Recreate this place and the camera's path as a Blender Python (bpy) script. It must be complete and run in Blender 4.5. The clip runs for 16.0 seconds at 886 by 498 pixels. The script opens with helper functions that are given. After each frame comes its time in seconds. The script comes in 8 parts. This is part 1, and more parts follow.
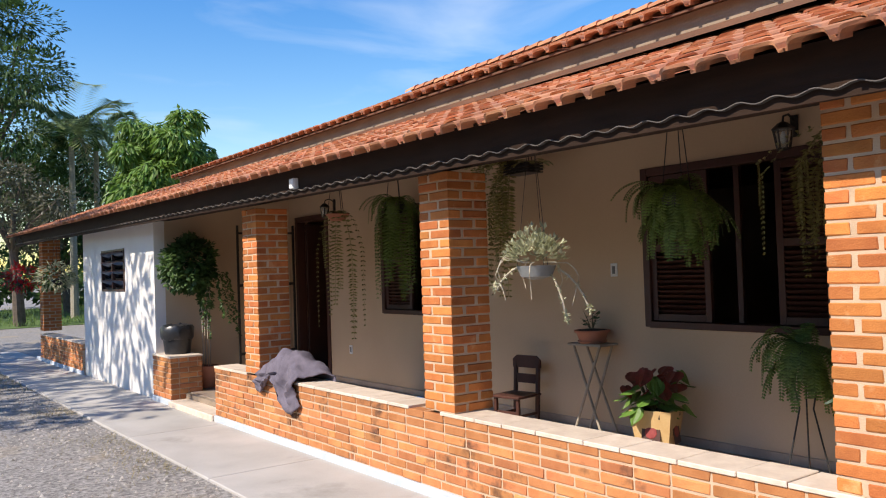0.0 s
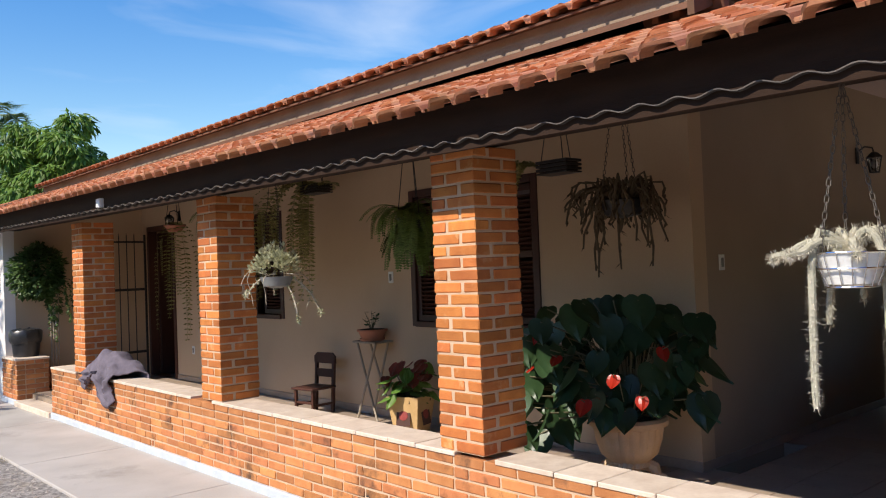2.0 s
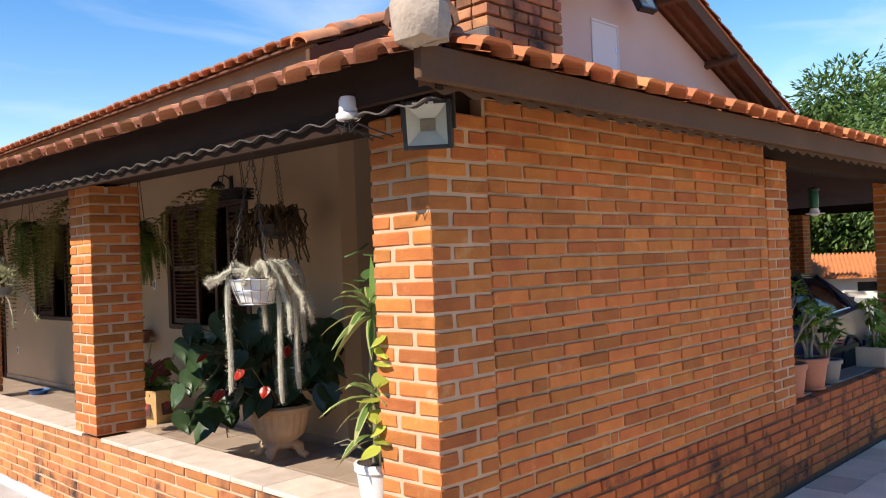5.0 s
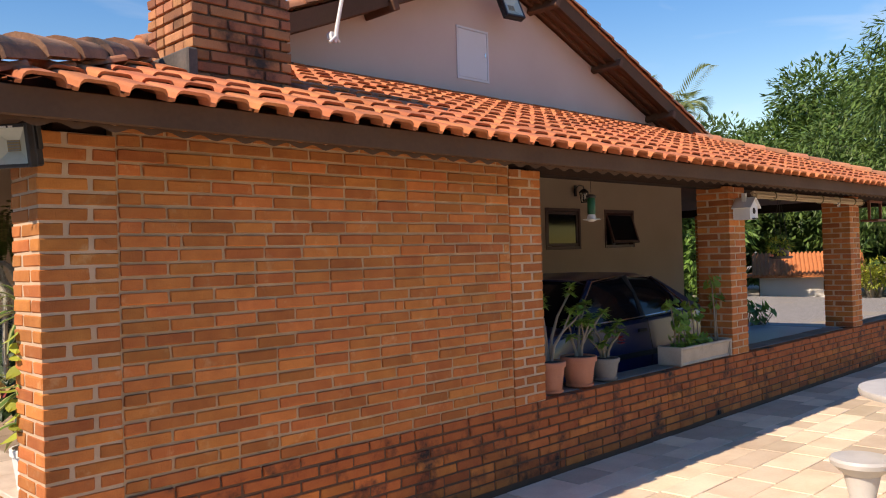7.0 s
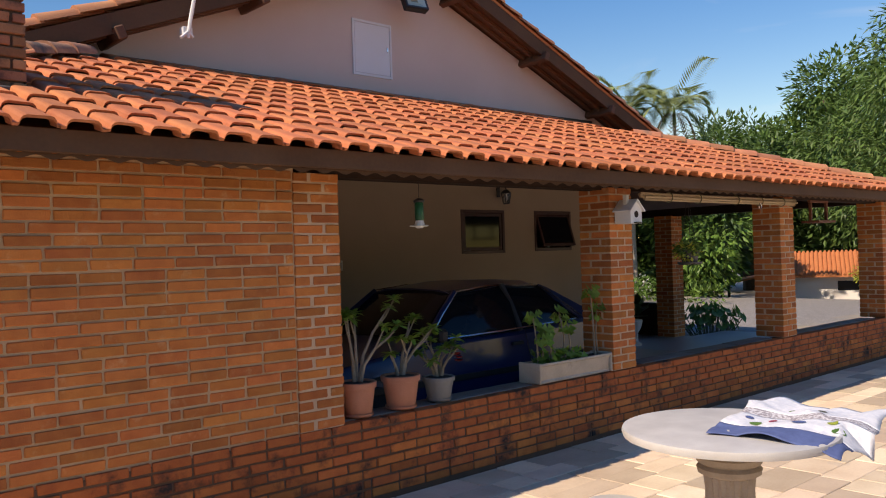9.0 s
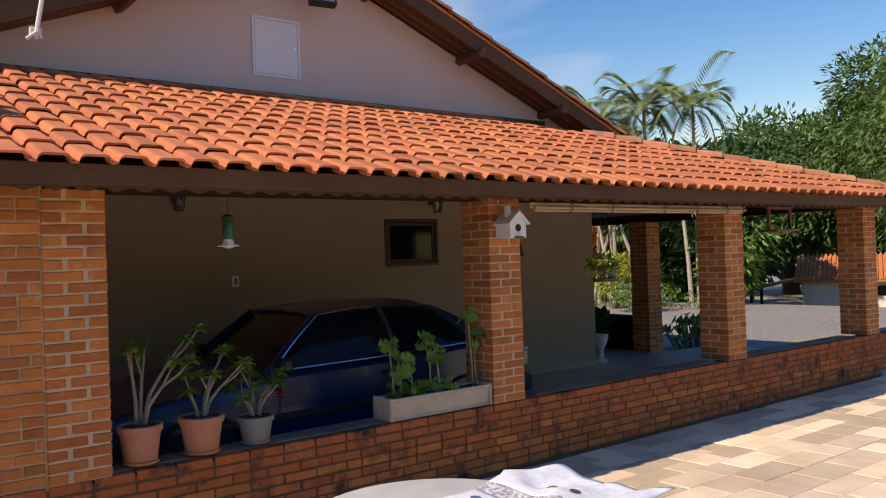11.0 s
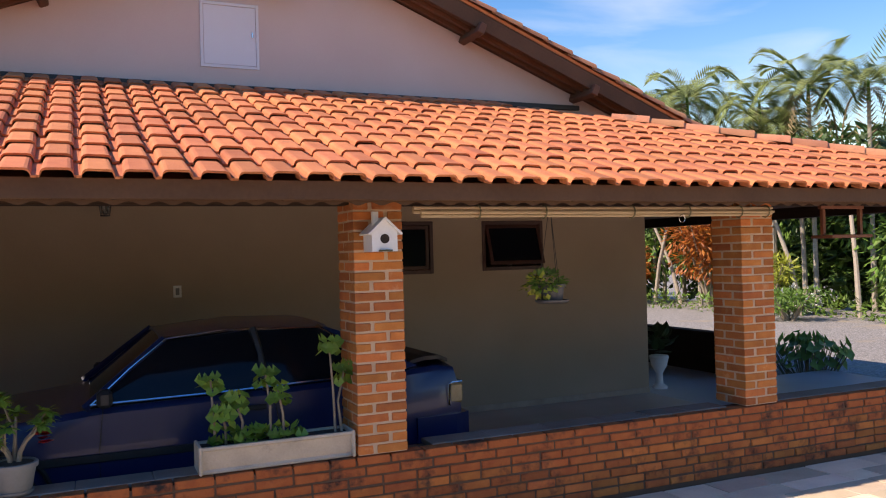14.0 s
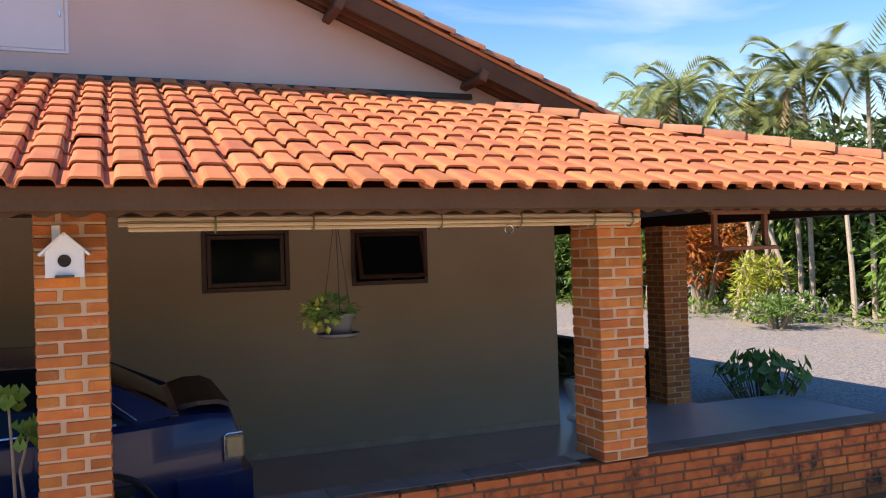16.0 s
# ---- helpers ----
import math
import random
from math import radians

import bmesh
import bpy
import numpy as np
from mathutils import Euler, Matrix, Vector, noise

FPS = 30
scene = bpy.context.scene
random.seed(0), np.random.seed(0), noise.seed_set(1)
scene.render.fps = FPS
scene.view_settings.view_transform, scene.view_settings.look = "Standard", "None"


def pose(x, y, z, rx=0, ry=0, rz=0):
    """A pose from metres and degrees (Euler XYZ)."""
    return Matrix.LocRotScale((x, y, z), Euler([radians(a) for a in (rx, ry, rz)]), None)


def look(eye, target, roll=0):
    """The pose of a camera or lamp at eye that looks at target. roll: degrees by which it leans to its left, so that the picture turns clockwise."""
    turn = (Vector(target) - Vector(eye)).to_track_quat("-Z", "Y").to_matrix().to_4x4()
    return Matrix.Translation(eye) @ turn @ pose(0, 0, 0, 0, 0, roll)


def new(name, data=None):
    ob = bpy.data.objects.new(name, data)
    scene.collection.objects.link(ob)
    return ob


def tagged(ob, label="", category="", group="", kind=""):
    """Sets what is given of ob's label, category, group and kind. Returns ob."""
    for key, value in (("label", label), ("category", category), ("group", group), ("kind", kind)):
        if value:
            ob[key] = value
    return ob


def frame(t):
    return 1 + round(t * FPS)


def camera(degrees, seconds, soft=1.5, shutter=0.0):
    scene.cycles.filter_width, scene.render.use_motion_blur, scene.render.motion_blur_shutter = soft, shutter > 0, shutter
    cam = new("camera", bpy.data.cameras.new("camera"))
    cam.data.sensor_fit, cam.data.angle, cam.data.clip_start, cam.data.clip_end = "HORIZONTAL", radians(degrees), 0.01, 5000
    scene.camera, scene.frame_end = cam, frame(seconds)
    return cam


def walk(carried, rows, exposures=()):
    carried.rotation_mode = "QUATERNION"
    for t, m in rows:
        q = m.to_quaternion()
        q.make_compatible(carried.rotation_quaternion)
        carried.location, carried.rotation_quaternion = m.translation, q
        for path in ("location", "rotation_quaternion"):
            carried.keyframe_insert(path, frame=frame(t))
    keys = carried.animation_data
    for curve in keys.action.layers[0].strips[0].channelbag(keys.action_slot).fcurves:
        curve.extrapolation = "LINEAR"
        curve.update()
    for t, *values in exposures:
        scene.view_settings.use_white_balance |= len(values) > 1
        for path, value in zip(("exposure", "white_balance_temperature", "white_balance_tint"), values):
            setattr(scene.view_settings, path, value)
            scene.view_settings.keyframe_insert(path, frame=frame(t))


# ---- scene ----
cam = camera(57.2, 16.0, soft=1.1)
PATH = [
    (0, (-3.496, 1.846, 1.673), (-2.302, 3.45, 1.724), -1.9),
    (0.5, (-3.426, 1.433, 1.656), (-2.196, 3.009, 1.722), -1.9),
    (1, (-3.375, 0.988, 1.69), (-2.124, 2.547, 1.751), -2.0),
    (1.5, (-3.268, 0.583, 1.66), (-1.962, 2.097, 1.717), -2.2),
    (2, (-3.162, 0.121, 1.7), (-1.823, 1.606, 1.746), -2.2),
    (2.5, (-3.027, -0.25, 1.693), (-1.64, 1.19, 1.73), -2.3),
    (3, (-2.87, -0.622, 1.68), (-1.469, 0.805, 1.726), -2.3),
    (3.5, (-2.777, -1.054, 1.704), (-1.369, 0.365, 1.753), -2.3),
    (4, (-2.606, -1.465, 1.689), (-1.193, -0.051, 1.72), -2.5),
    (4.5, (-2.451, -1.923, 1.727), (-1.028, -0.517, 1.757), -2.7),
    (4.7, (-2.387, -2.079, 1.744), (-0.961, -0.678, 1.776), -2.4),
    (6.8, (-1.402, -3.739, 1.755), (0.005, -2.318, 1.775), -1.9),
    (7, (-1.268, -3.854, 1.749), (0.139, -2.431, 1.766), -1.7),
    (7.5, (-0.949, -4.128, 1.764), (0.446, -2.695, 1.78), -1.7),
    (8, (-0.567, -4.285, 1.772), (0.81, -2.835, 1.775), -1.5),
    (8.5, (-0.084, -4.539, 1.757), (1.282, -3.078, 1.77), -1.9),
    (9, (0.377, -4.665, 1.791), (1.712, -3.175, 1.805), -1.8),
    (9.5, (0.906, -4.756, 1.864), (2.194, -3.226, 1.875), -1.9),
    (10, (1.373, -4.96, 1.892), (2.637, -3.41, 1.911), -1.8),
    (10.2, (1.515, -4.965, 1.892), (2.783, -3.419, 1.909), -2.0),
    (12.3, (3.418, -5.507, 1.937), (4.523, -3.84, 1.955), -1.6),
    (12.5, (3.605, -5.515, 1.954), (4.692, -3.837, 1.969), -1.6),
    (13, (4.082, -5.443, 1.961), (5.136, -3.744, 1.967), -1.5),
    (13.5, (4.534, -5.425, 1.978), (5.503, -3.675, 1.995), -1.7),
    (14, (4.997, -5.303, 1.99), (5.807, -3.475, 2.007), -1.5),
    (14.5, (5.478, -5.128, 2.014), (6.25, -3.283, 2.03), -1.7),
    (15, (5.993, -4.982, 2.041), (6.752, -3.132, 2.049), -1.7),
    (15.5, (6.524, -4.808, 2.067), (7.277, -2.956, 2.074), -1.7),
    (16, (7.078, -4.739, 2.085), (7.827, -2.885, 2.101), -1.7),
]
EXPOSURE = [(0.0, 0.43, 6750, 11), (2.0, 0.35, 6750, 11), (4.0, 0.53, 6900, 11), (4.7, 0.57, 6950, 12), (7.0, 0.29, 7700, 16),
            (9.0, 0.06, 7700, 17), (10.2, 0.04, 7700, 17), (12.5, 0.10, 7300, 18), (14.0, 0.54, 7400, 19), (16.0, 0.78, 7500, 18)]
walk(cam, [(t, look(eye, target, roll)) for t, eye, target, roll in PATH], EXPOSURE)

# ---- world, sun ----
SUN_UP = 43.0
SUN_WAY = Vector((-0.73, 0.045, 0.682)).normalized()
world = bpy.data.worlds.new("sky")
scene.world = world
world.use_nodes = True
wn, wl = world.node_tree.nodes, world.node_tree.links
wn.clear()
w_out = wn.new("ShaderNodeOutputWorld")
w_bg = wn.new("ShaderNodeBackground")
w_sky = wn.new("ShaderNodeTexSky")
w_sky.sky_type = "NISHITA"
w_sky.sun_disc = False
w_sky.sun_elevation = radians(SUN_UP)
w_sky.sun_rotation = radians(-88)
w_sky.air_density, w_sky.dust_density, w_sky.ozone_density = 1.3, 0.15, 2.0
w_bg.inputs["Strength"].default_value = 0.145
# thin high cirrus streaks mixed into the sky
w_tc = wn.new("ShaderNodeTexCoord")
w_map = wn.new("ShaderNodeMapping")
w_map.inputs["Rotation"].default_value = (0, radians(12), radians(35))
w_map.inputs["Scale"].default_value = (1.2, 3.0, 9.0)
w_noise = wn.new("ShaderNodeTexNoise")
w_noise.inputs["Scale"].default_value = 1.7
w_noise.inputs["Detail"].default_value = 7
w_noise.inputs["Distortion"].default_value = 0.5
w_ramp = wn.new("ShaderNodeValToRGB")
w_ramp.color_ramp.elements[0].position, w_ramp.color_ramp.elements[1].position = 0.5, 0.92
w_ramp.color_ramp.elements[1].color = (0.5, 0.5, 0.5, 1)
w_mix = wn.new("ShaderNodeMixRGB")
w_mix.inputs["Color2"].default_value = (5.5, 6.0, 6.6, 1)
wl.new(w_tc.outputs["Generated"], w_map.inputs["Vector"])
wl.new(w_map.outputs["Vector"], w_noise.inputs["Vector"])
wl.new(w_noise.outputs["Fac"], w_ramp.inputs["Fac"])
wl.new(w_ramp.outputs["Color"], w_mix.inputs["Fac"])
w_hue = wn.new("ShaderNodeHueSaturation")
w_hue.inputs["Saturation"].default_value = 1.5
w_hue.inputs["Hue"].default_value = 0.514
wl.new(w_sky.outputs["Color"], w_hue.inputs["Color"])
wl.new(w_hue.outputs["Color"], w_mix.inputs["Color1"])
wl.new(w_mix.outputs["Color"], w_bg.inputs["Color"])
wl.new(w_bg.outputs["Background"], w_out.inputs["Surface"])
sun = new("sun", bpy.data.lights.new("sun", "SUN"))
sun.data.energy, sun.data.angle, sun.data.color = 5.0, radians(0.5), (1.0, 0.93, 0.83)
sun.matrix_world = look(SUN_WAY * 30, (0, 0, 0))

# ---- materials ----
def material(name, base, other=None, scale=6.0, rough=0.8, bump=0.0, metal=0.0, fine=60.0, blotch=0.5, vary=0.0, stain=None, stain_scale=2.0,
             stain_from=0.6, island=False, stretch=(1, 1, 1), coat=0.0, sheer=0.0):
    """A surface of two colours mixed by coarse and fine noise, with relief, optional stains and piece-by-piece variation."""
    m = bpy.data.materials.new(name)
    m.use_nodes = True
    n, l = m.node_tree.nodes, m.node_tree.links
    b = n["Principled BSDF"]
    other = other or tuple(c * 0.75 for c in base)
    tc = n.new("ShaderNodeTexCoord")
    geo = n.new("ShaderNodeNewGeometry")
    mp = n.new("ShaderNodeMapping")
    mp.inputs["Scale"].default_value = stretch
    l.new(geo.outputs["Position"], mp.inputs["Vector"])
    coarse = n.new("ShaderNodeTexNoise")
    coarse.inputs["Scale"].default_value, coarse.inputs["Detail"].default_value = scale, 5
    l.new(mp.outputs["Vector"], coarse.inputs["Vector"])
    grain = n.new("ShaderNodeTexNoise")
    grain.inputs["Scale"].default_value, grain.inputs["Detail"].default_value = fine, 4
    l.new(mp.outputs["Vector"], grain.inputs["Vector"])
    add = n.new("ShaderNodeMath")
    add.operation = "MULTIPLY_ADD"
    add.inputs[1].default_value, add.inputs[2].default_value = 0.4, -0.2
    l.new(grain.outputs["Fac"], add.inputs[0])
    tot = n.new("ShaderNodeMath")
    tot.operation = "ADD"
    l.new(add.outputs[0], tot.inputs[0])
    l.new(coarse.outputs["Fac"], tot.inputs[1])
    ramp = n.new("ShaderNodeValToRGB")
    e = ramp.color_ramp.elements
    e[0].position, e[1].position = 0.5 - 0.5 * blotch, 0.5 + 0.5 * blotch
    e[0].color, e[1].color = (*other, 1), (*base, 1)
    l.new(tot.outputs[0], ramp.inputs["Fac"])
    col = ramp.outputs["Color"]
    if stain:
        sn = n.new("ShaderNodeTexNoise")
        sn.inputs["Scale"].default_value, sn.inputs["Detail"].default_value, sn.inputs["Roughness"].default_value = stain_scale, 8, 0.65
        l.new(geo.outputs["Position"], sn.inputs["Vector"])
        sr = n.new("ShaderNodeValToRGB")
        sr.color_ramp.elements[0].position, sr.color_ramp.elements[1].position = stain_from, min(1, stain_from + 0.14)
        l.new(sn.outputs["Fac"], sr.inputs["Fac"])
        sm = n.new("ShaderNodeMixRGB")
        sm.inputs["Color2"].default_value = (*stain, 1)
        l.new(sr.outputs["Color"], sm.inputs["Fac"])
        l.new(col, sm.inputs["Color1"])
        col = sm.outputs["Color"]
    if vary:
        hsv = n.new("ShaderNodeHueSaturation")
        src = geo.outputs["Random Per Island"] if island else n.new("ShaderNodeObjectInfo").outputs["Random"]
        mr = n.new("ShaderNodeMapRange")
        mr.inputs["To Min"].default_value, mr.inputs["To Max"].default_value = 1 - vary, 1 + vary * 0.7
        l.new(src, mr.inputs["Value"])
        l.new(mr.outputs["Result"], hsv.inputs["Value"])
        wob = n.new("ShaderNodeMath")
        wob.operation = "MULTIPLY"
        wob.inputs[1].default_value = 37.7
        l.new(src, wob.inputs[0])
        fr = n.new("ShaderNodeMath")
        fr.operation = "FRACT"
        l.new(wob.outputs[0], fr.inputs[0])
        mh = n.new("ShaderNodeMapRange")
        mh.inputs["To Min"].default_value, mh.inputs["To Max"].default_value = 0.5 - vary * 0.022, 0.5 + vary * 0.022
        l.new(fr.outputs[0], mh.inputs["Value"])
        l.new(mh.outputs["Result"], hsv.inputs["Hue"])
        l.new(col, hsv.inputs["Color"])
        col = hsv.outputs["Color"]
    l.new(col, b.inputs["Base Color"])
    b.inputs["Roughness"].default_value, b.inputs["Metallic"].default_value = rough, metal
    b.inputs["Coat Weight"].default_value = coat
    if sheer:
        b.inputs["Transmission Weight"].default_value = 0.0
        b.inputs["Subsurface Weight"].default_value = 0.0
    if bump:
        bp = n.new("ShaderNodeBump")
        bp.inputs["Strength"].default_value, bp.inputs["Distance"].default_value = min(1, bump), 0.012
        l.new(tot.outputs[0], bp.inputs["Height"])
        l.new(bp.outputs["Normal"], b.inputs["Normal"])
    return m


def leaf_material(name, base, other, rough=0.5, vary=0.35, glow=0.32):
    """Leaves: two greens that differ from leaf to leaf, with light passing through."""
    m = material(name, base, other, scale=3, rough=rough, fine=25, vary=vary, island=True)
    n, l = m.node_tree.nodes, m.node_tree.links
    b = n["Principled BSDF"]
    tr = n.new("ShaderNodeBsdfTranslucent")
    mix = n.new("ShaderNodeMixShader")
    mix.inputs["Fac"].default_value = glow
    src = b.inputs["Base Color"].links[0].from_socket
    l.new(src, tr.inputs["Color"])
    l.new(b.outputs["BSDF"], mix.inputs[1])
    l.new(tr.outputs["BSDF"], mix.inputs[2])
    l.new(mix.outputs["Shader"], n["Material Output"].inputs["Surface"])
    return m


def glass_material(name, tint, rough=0.03):
    m = bpy.data.materials.new(name)
    m.use_nodes = True
    b = m.node_tree.nodes["Principled BSDF"]
    b.inputs["Base Color"].default_value = (*tint, 1)
    b.inputs["Roughness"].default_value = rough
    b.inputs["Transmission Weight"].default_value = 0.9
    b.inputs["IOR"].default_value = 1.3
    return m


BRICK = material("brick", (0.585, 0.2, 0.05), (0.435, 0.128, 0.03), scale=9, rough=0.9, bump=0.7, fine=130, vary=0.3,
                 stain=(0.60, 0.29, 0.12), stain_scale=7.0, stain_from=0.58)
BRICK_OLD = material("weathered_brick", (0.58, 0.235, 0.085), (0.44, 0.155, 0.05), scale=8, rough=0.92, bump=0.5, fine=120, vary=0.28,
                     stain=(0.035, 0.026, 0.022), stain_scale=2.6, stain_from=0.54)
BRICK_DAMP = material("damp_stained_brick", (0.60, 0.185, 0.043), (0.42, 0.11, 0.026), scale=8, rough=0.9, bump=0.5, fine=120, vary=0.3,
                      stain=(0.03, 0.022, 0.018), stain_scale=3.6, stain_from=0.52)
BRICK_SOOT = material("sooty_brick", (0.50, 0.22, 0.10), (0.25, 0.10, 0.055), scale=5, rough=0.95, bump=0.6, fine=120, vary=0.45,
                      stain=(0.035, 0.03, 0.027), stain_scale=3.0, stain_from=0.5)
MORTAR = material("mortar", (0.62, 0.435, 0.29), (0.47, 0.325, 0.21), scale=7, rough=0.95, bump=0.6, fine=160)
DAMP_MORTAR = material("damp_mortar", (0.17, 0.08, 0.04), (0.1, 0.065, 0.045), scale=6, rough=0.95, bump=0.6, fine=160)
MORTAR_WALL = material("brown_mortar", (0.58, 0.395, 0.235), (0.41, 0.265, 0.145), scale=7, rough=0.95, bump=0.6, fine=160)
PLASTER = material("cream_plaster", (0.60, 0.45, 0.30), (0.53, 0.39, 0.255), scale=1.2, rough=0.9, bump=0.12, fine=90)
PLASTER_GABLE = material("pale_pink_plaster", (0.62, 0.50, 0.465), (0.56, 0.445, 0.41), scale=1.0, rough=0.9, bump=0.1, fine=90,
                         stain=(0.5, 0.4, 0.36), stain_scale=1.3, stain_from=0.7)
# the cream plaster again, with the carport's shade put into a darker base colour
PLASTER_SHADED = material("shaded_cream_plaster", (0.42, 0.325, 0.235), (0.36, 0.275, 0.195), scale=1.1, rough=0.9, bump=0.12, fine=90)
WHITE_WALL = material("white_wall_paint", (0.83, 0.78, 0.72), (0.78, 0.72, 0.66), scale=1.5, rough=0.85, bump=0.1, fine=80)
ROOF_TILE = material("clay_roof_tile", (0.60, 0.205, 0.08), (0.47, 0.14, 0.055), scale=5, rough=0.85, bump=0.3, fine=90, vary=0.22, island=True,
                     stain=(0.13, 0.075, 0.055), stain_scale=5.5, stain_from=0.635)
ROOF_TILE_PIECE = material("clay_tile_piece", (0.60, 0.205, 0.08), (0.47, 0.14, 0.055), scale=5, rough=0.85, bump=0.3, fine=90, vary=0.22,
                           stain=(0.13, 0.075, 0.055), stain_scale=5.5, stain_from=0.635)
HIP_TILE = material("weathered_hip_tile", (0.40, 0.20, 0.115), (0.22, 0.115, 0.075), scale=6, rough=0.9, bump=0.5, fine=80, vary=0.3,
                    stain=(0.09, 0.07, 0.06), stain_scale=3.5, stain_from=0.55)
WEST_TILE = material("weathered_roof_tile", (0.56, 0.245, 0.125), (0.42, 0.165, 0.08), scale=5, rough=0.88, bump=0.35, fine=90, vary=0.25, island=True,
                     stain=(0.17, 0.12, 0.095), stain_scale=5.0, stain_from=0.58)
WEST_TILE_PIECE = material("weathered_tile_piece", (0.56, 0.245, 0.125), (0.42, 0.165, 0.08), scale=5, rough=0.88, bump=0.35, fine=90, vary=0.25,
                           stain=(0.17, 0.12, 0.095), stain_scale=5.0, stain_from=0.58)
RIDGE_TILE = material("ridge_tile", (0.58, 0.25, 0.12), (0.42, 0.17, 0.09), scale=5, rough=0.88, bump=0.4, fine=80, vary=0.25,
                      stain=(0.16, 0.12, 0.09), stain_scale=3.0, stain_from=0.6)
CEMENT_CAP = material("rough_cement", (0.45, 0.37, 0.29), (0.3, 0.24, 0.19), scale=9, rough=0.95, bump=0.9, fine=60)
DARK_WOOD = material("dark_stained_wood", (0.036, 0.018, 0.010), (0.02, 0.010, 0.006), scale=3, rough=0.85, bump=0.2, fine=50, stretch=(1, 1, 6))
FASCIA = material("brown_fascia_paint", (0.125, 0.067, 0.038), (0.085, 0.044, 0.025), scale=2, rough=0.7, bump=0.15, fine=40,
                  stain=(0.09, 0.055, 0.04), stain_scale=2.2, stain_from=0.6)
EAVE_BOARD = material("beige_eave_board", (0.32, 0.235, 0.165), (0.22, 0.155, 0.105), scale=3, rough=0.85, bump=0.2)
LINING = material("roof_lining_wood", (0.16, 0.07, 0.035), (0.10, 0.045, 0.024), scale=3, rough=0.75, bump=0.15, fine=40)
FLASHING = material("weathered_zinc", (0.13, 0.11, 0.095), (0.04, 0.033, 0.03), scale=4, rough=0.75, metal=0.0, bump=0.2)
CONCRETE = material("pale_concrete", (0.46, 0.43, 0.395), (0.35, 0.325, 0.295), scale=1.6, rough=0.9, bump=0.25, fine=120,
                    stain=(0.27, 0.25, 0.22), stain_scale=0.9, stain_from=0.58)
KERB_BLUE = material("pale_blue_limewash", (0.52, 0.57, 0.63), (0.42, 0.46, 0.5), scale=6, rough=0.9, bump=0.3, fine=80,
                     stain=(0.32, 0.3, 0.28), stain_scale=3, stain_from=0.62)
GRAVEL = material("grey_gravel", (0.38, 0.35, 0.32), (0.12, 0.11, 0.10), scale=28, rough=0.95, bump=1.0, fine=140, blotch=0.35,
                  stain=(0.34, 0.27, 0.18), stain_scale=0.5, stain_from=0.55)
GRASS = leaf_material("grass_blades", (0.13, 0.2, 0.04), (0.07, 0.13, 0.025), rough=0.6)
DRY_GRASS = leaf_material("dry_grass", (0.3, 0.24, 0.1), (0.18, 0.16, 0.06), rough=0.7)
TILE_FLOOR = material("beige_ceramic", (0.46, 0.36, 0.28), (0.34, 0.26, 0.2), scale=5, rough=0.28, bump=0.03, fine=30, vary=0.08)
TILE_CAP = material("cream_marbled_tile", (0.74, 0.62, 0.5), (0.58, 0.46, 0.36), scale=9, rough=0.5, bump=0.1, fine=40, vary=0.12)
GARAGE_FLOOR = material("grey_cement_floor", (0.48, 0.41, 0.38), (0.34, 0.29, 0.265), scale=1.5, rough=0.3, bump=0.08, fine=70)
BLUE_FLOOR = material("blue_grey_floor", (0.36, 0.40, 0.44), (0.28, 0.32, 0.36), scale=1.4, rough=0.3, bump=0.05, fine=70)
CAP_GREY = material("grey_slab", (0.29, 0.22, 0.18), (0.18, 0.14, 0.115), scale=3, rough=0.65, bump=0.2, fine=70, vary=0.15)
SLATE = material("pale_slate_paver", (0.82, 0.66, 0.47), (0.66, 0.50, 0.34), scale=3.5, rough=0.75, bump=0.35, fine=50, vary=0.36,
                 stain=(0.42, 0.37, 0.31), stain_scale=1.4, stain_from=0.62)
SLATE_STUFF = material("pale_slate_paver_far", (0.82, 0.66, 0.47), (0.66, 0.50, 0.34), scale=3.5, rough=0.75, bump=0.35, fine=50, vary=0.36, island=True,
                       stain=(0.42, 0.37, 0.31), stain_scale=1.4, stain_from=0.62)
JOINT = material("sandy_joint", (0.33, 0.25, 0.18), (0.22, 0.17, 0.12), scale=12, rough=0.95, bump=0.4)
WINDOW_WOOD = material("dark_red_brown_joinery", (0.075, 0.025, 0.016), (0.045, 0.016, 0.011), scale=4, rough=0.5, bump=0.1, fine=60, stretch=(1, 1, 0.2))
BLACK_IRON = material("black_iron", (0.02, 0.018, 0.016), (0.035, 0.028, 0.024), scale=20, rough=0.5, bump=0.1)
WHITE_PAINT = material("white_paint", (0.8, 0.79, 0.77), (0.72, 0.7, 0.67), scale=5, rough=0.6, bump=0.06)
PALE_PANEL = material("pale_grey_panel", (0.70, 0.70, 0.74), (0.66, 0.66, 0.7), scale=2, rough=0.6)
TERRACOTTA = material("terracotta", (0.52, 0.22, 0.13), (0.42, 0.17, 0.1), scale=7, rough=0.7, bump=0.1, fine=90)
URN_CLAY = material("pale_clay_urn", (0.66, 0.46, 0.28), (0.55, 0.37, 0.22), scale=9, rough=0.85, bump=0.3, fine=90)
GREY_PLASTIC = material("grey_plastic", (0.22, 0.225, 0.22), (0.17, 0.175, 0.17), scale=5, rough=0.5)
BLACK_PLASTIC = material("black_plastic", (0.016, 0.016, 0.018), (0.026, 0.026, 0.028), scale=15, rough=0.35)
WHITE_PLASTIC = material("white_plastic", (0.8, 0.8, 0.78), (0.74, 0.74, 0.72), scale=5, rough=0.35)
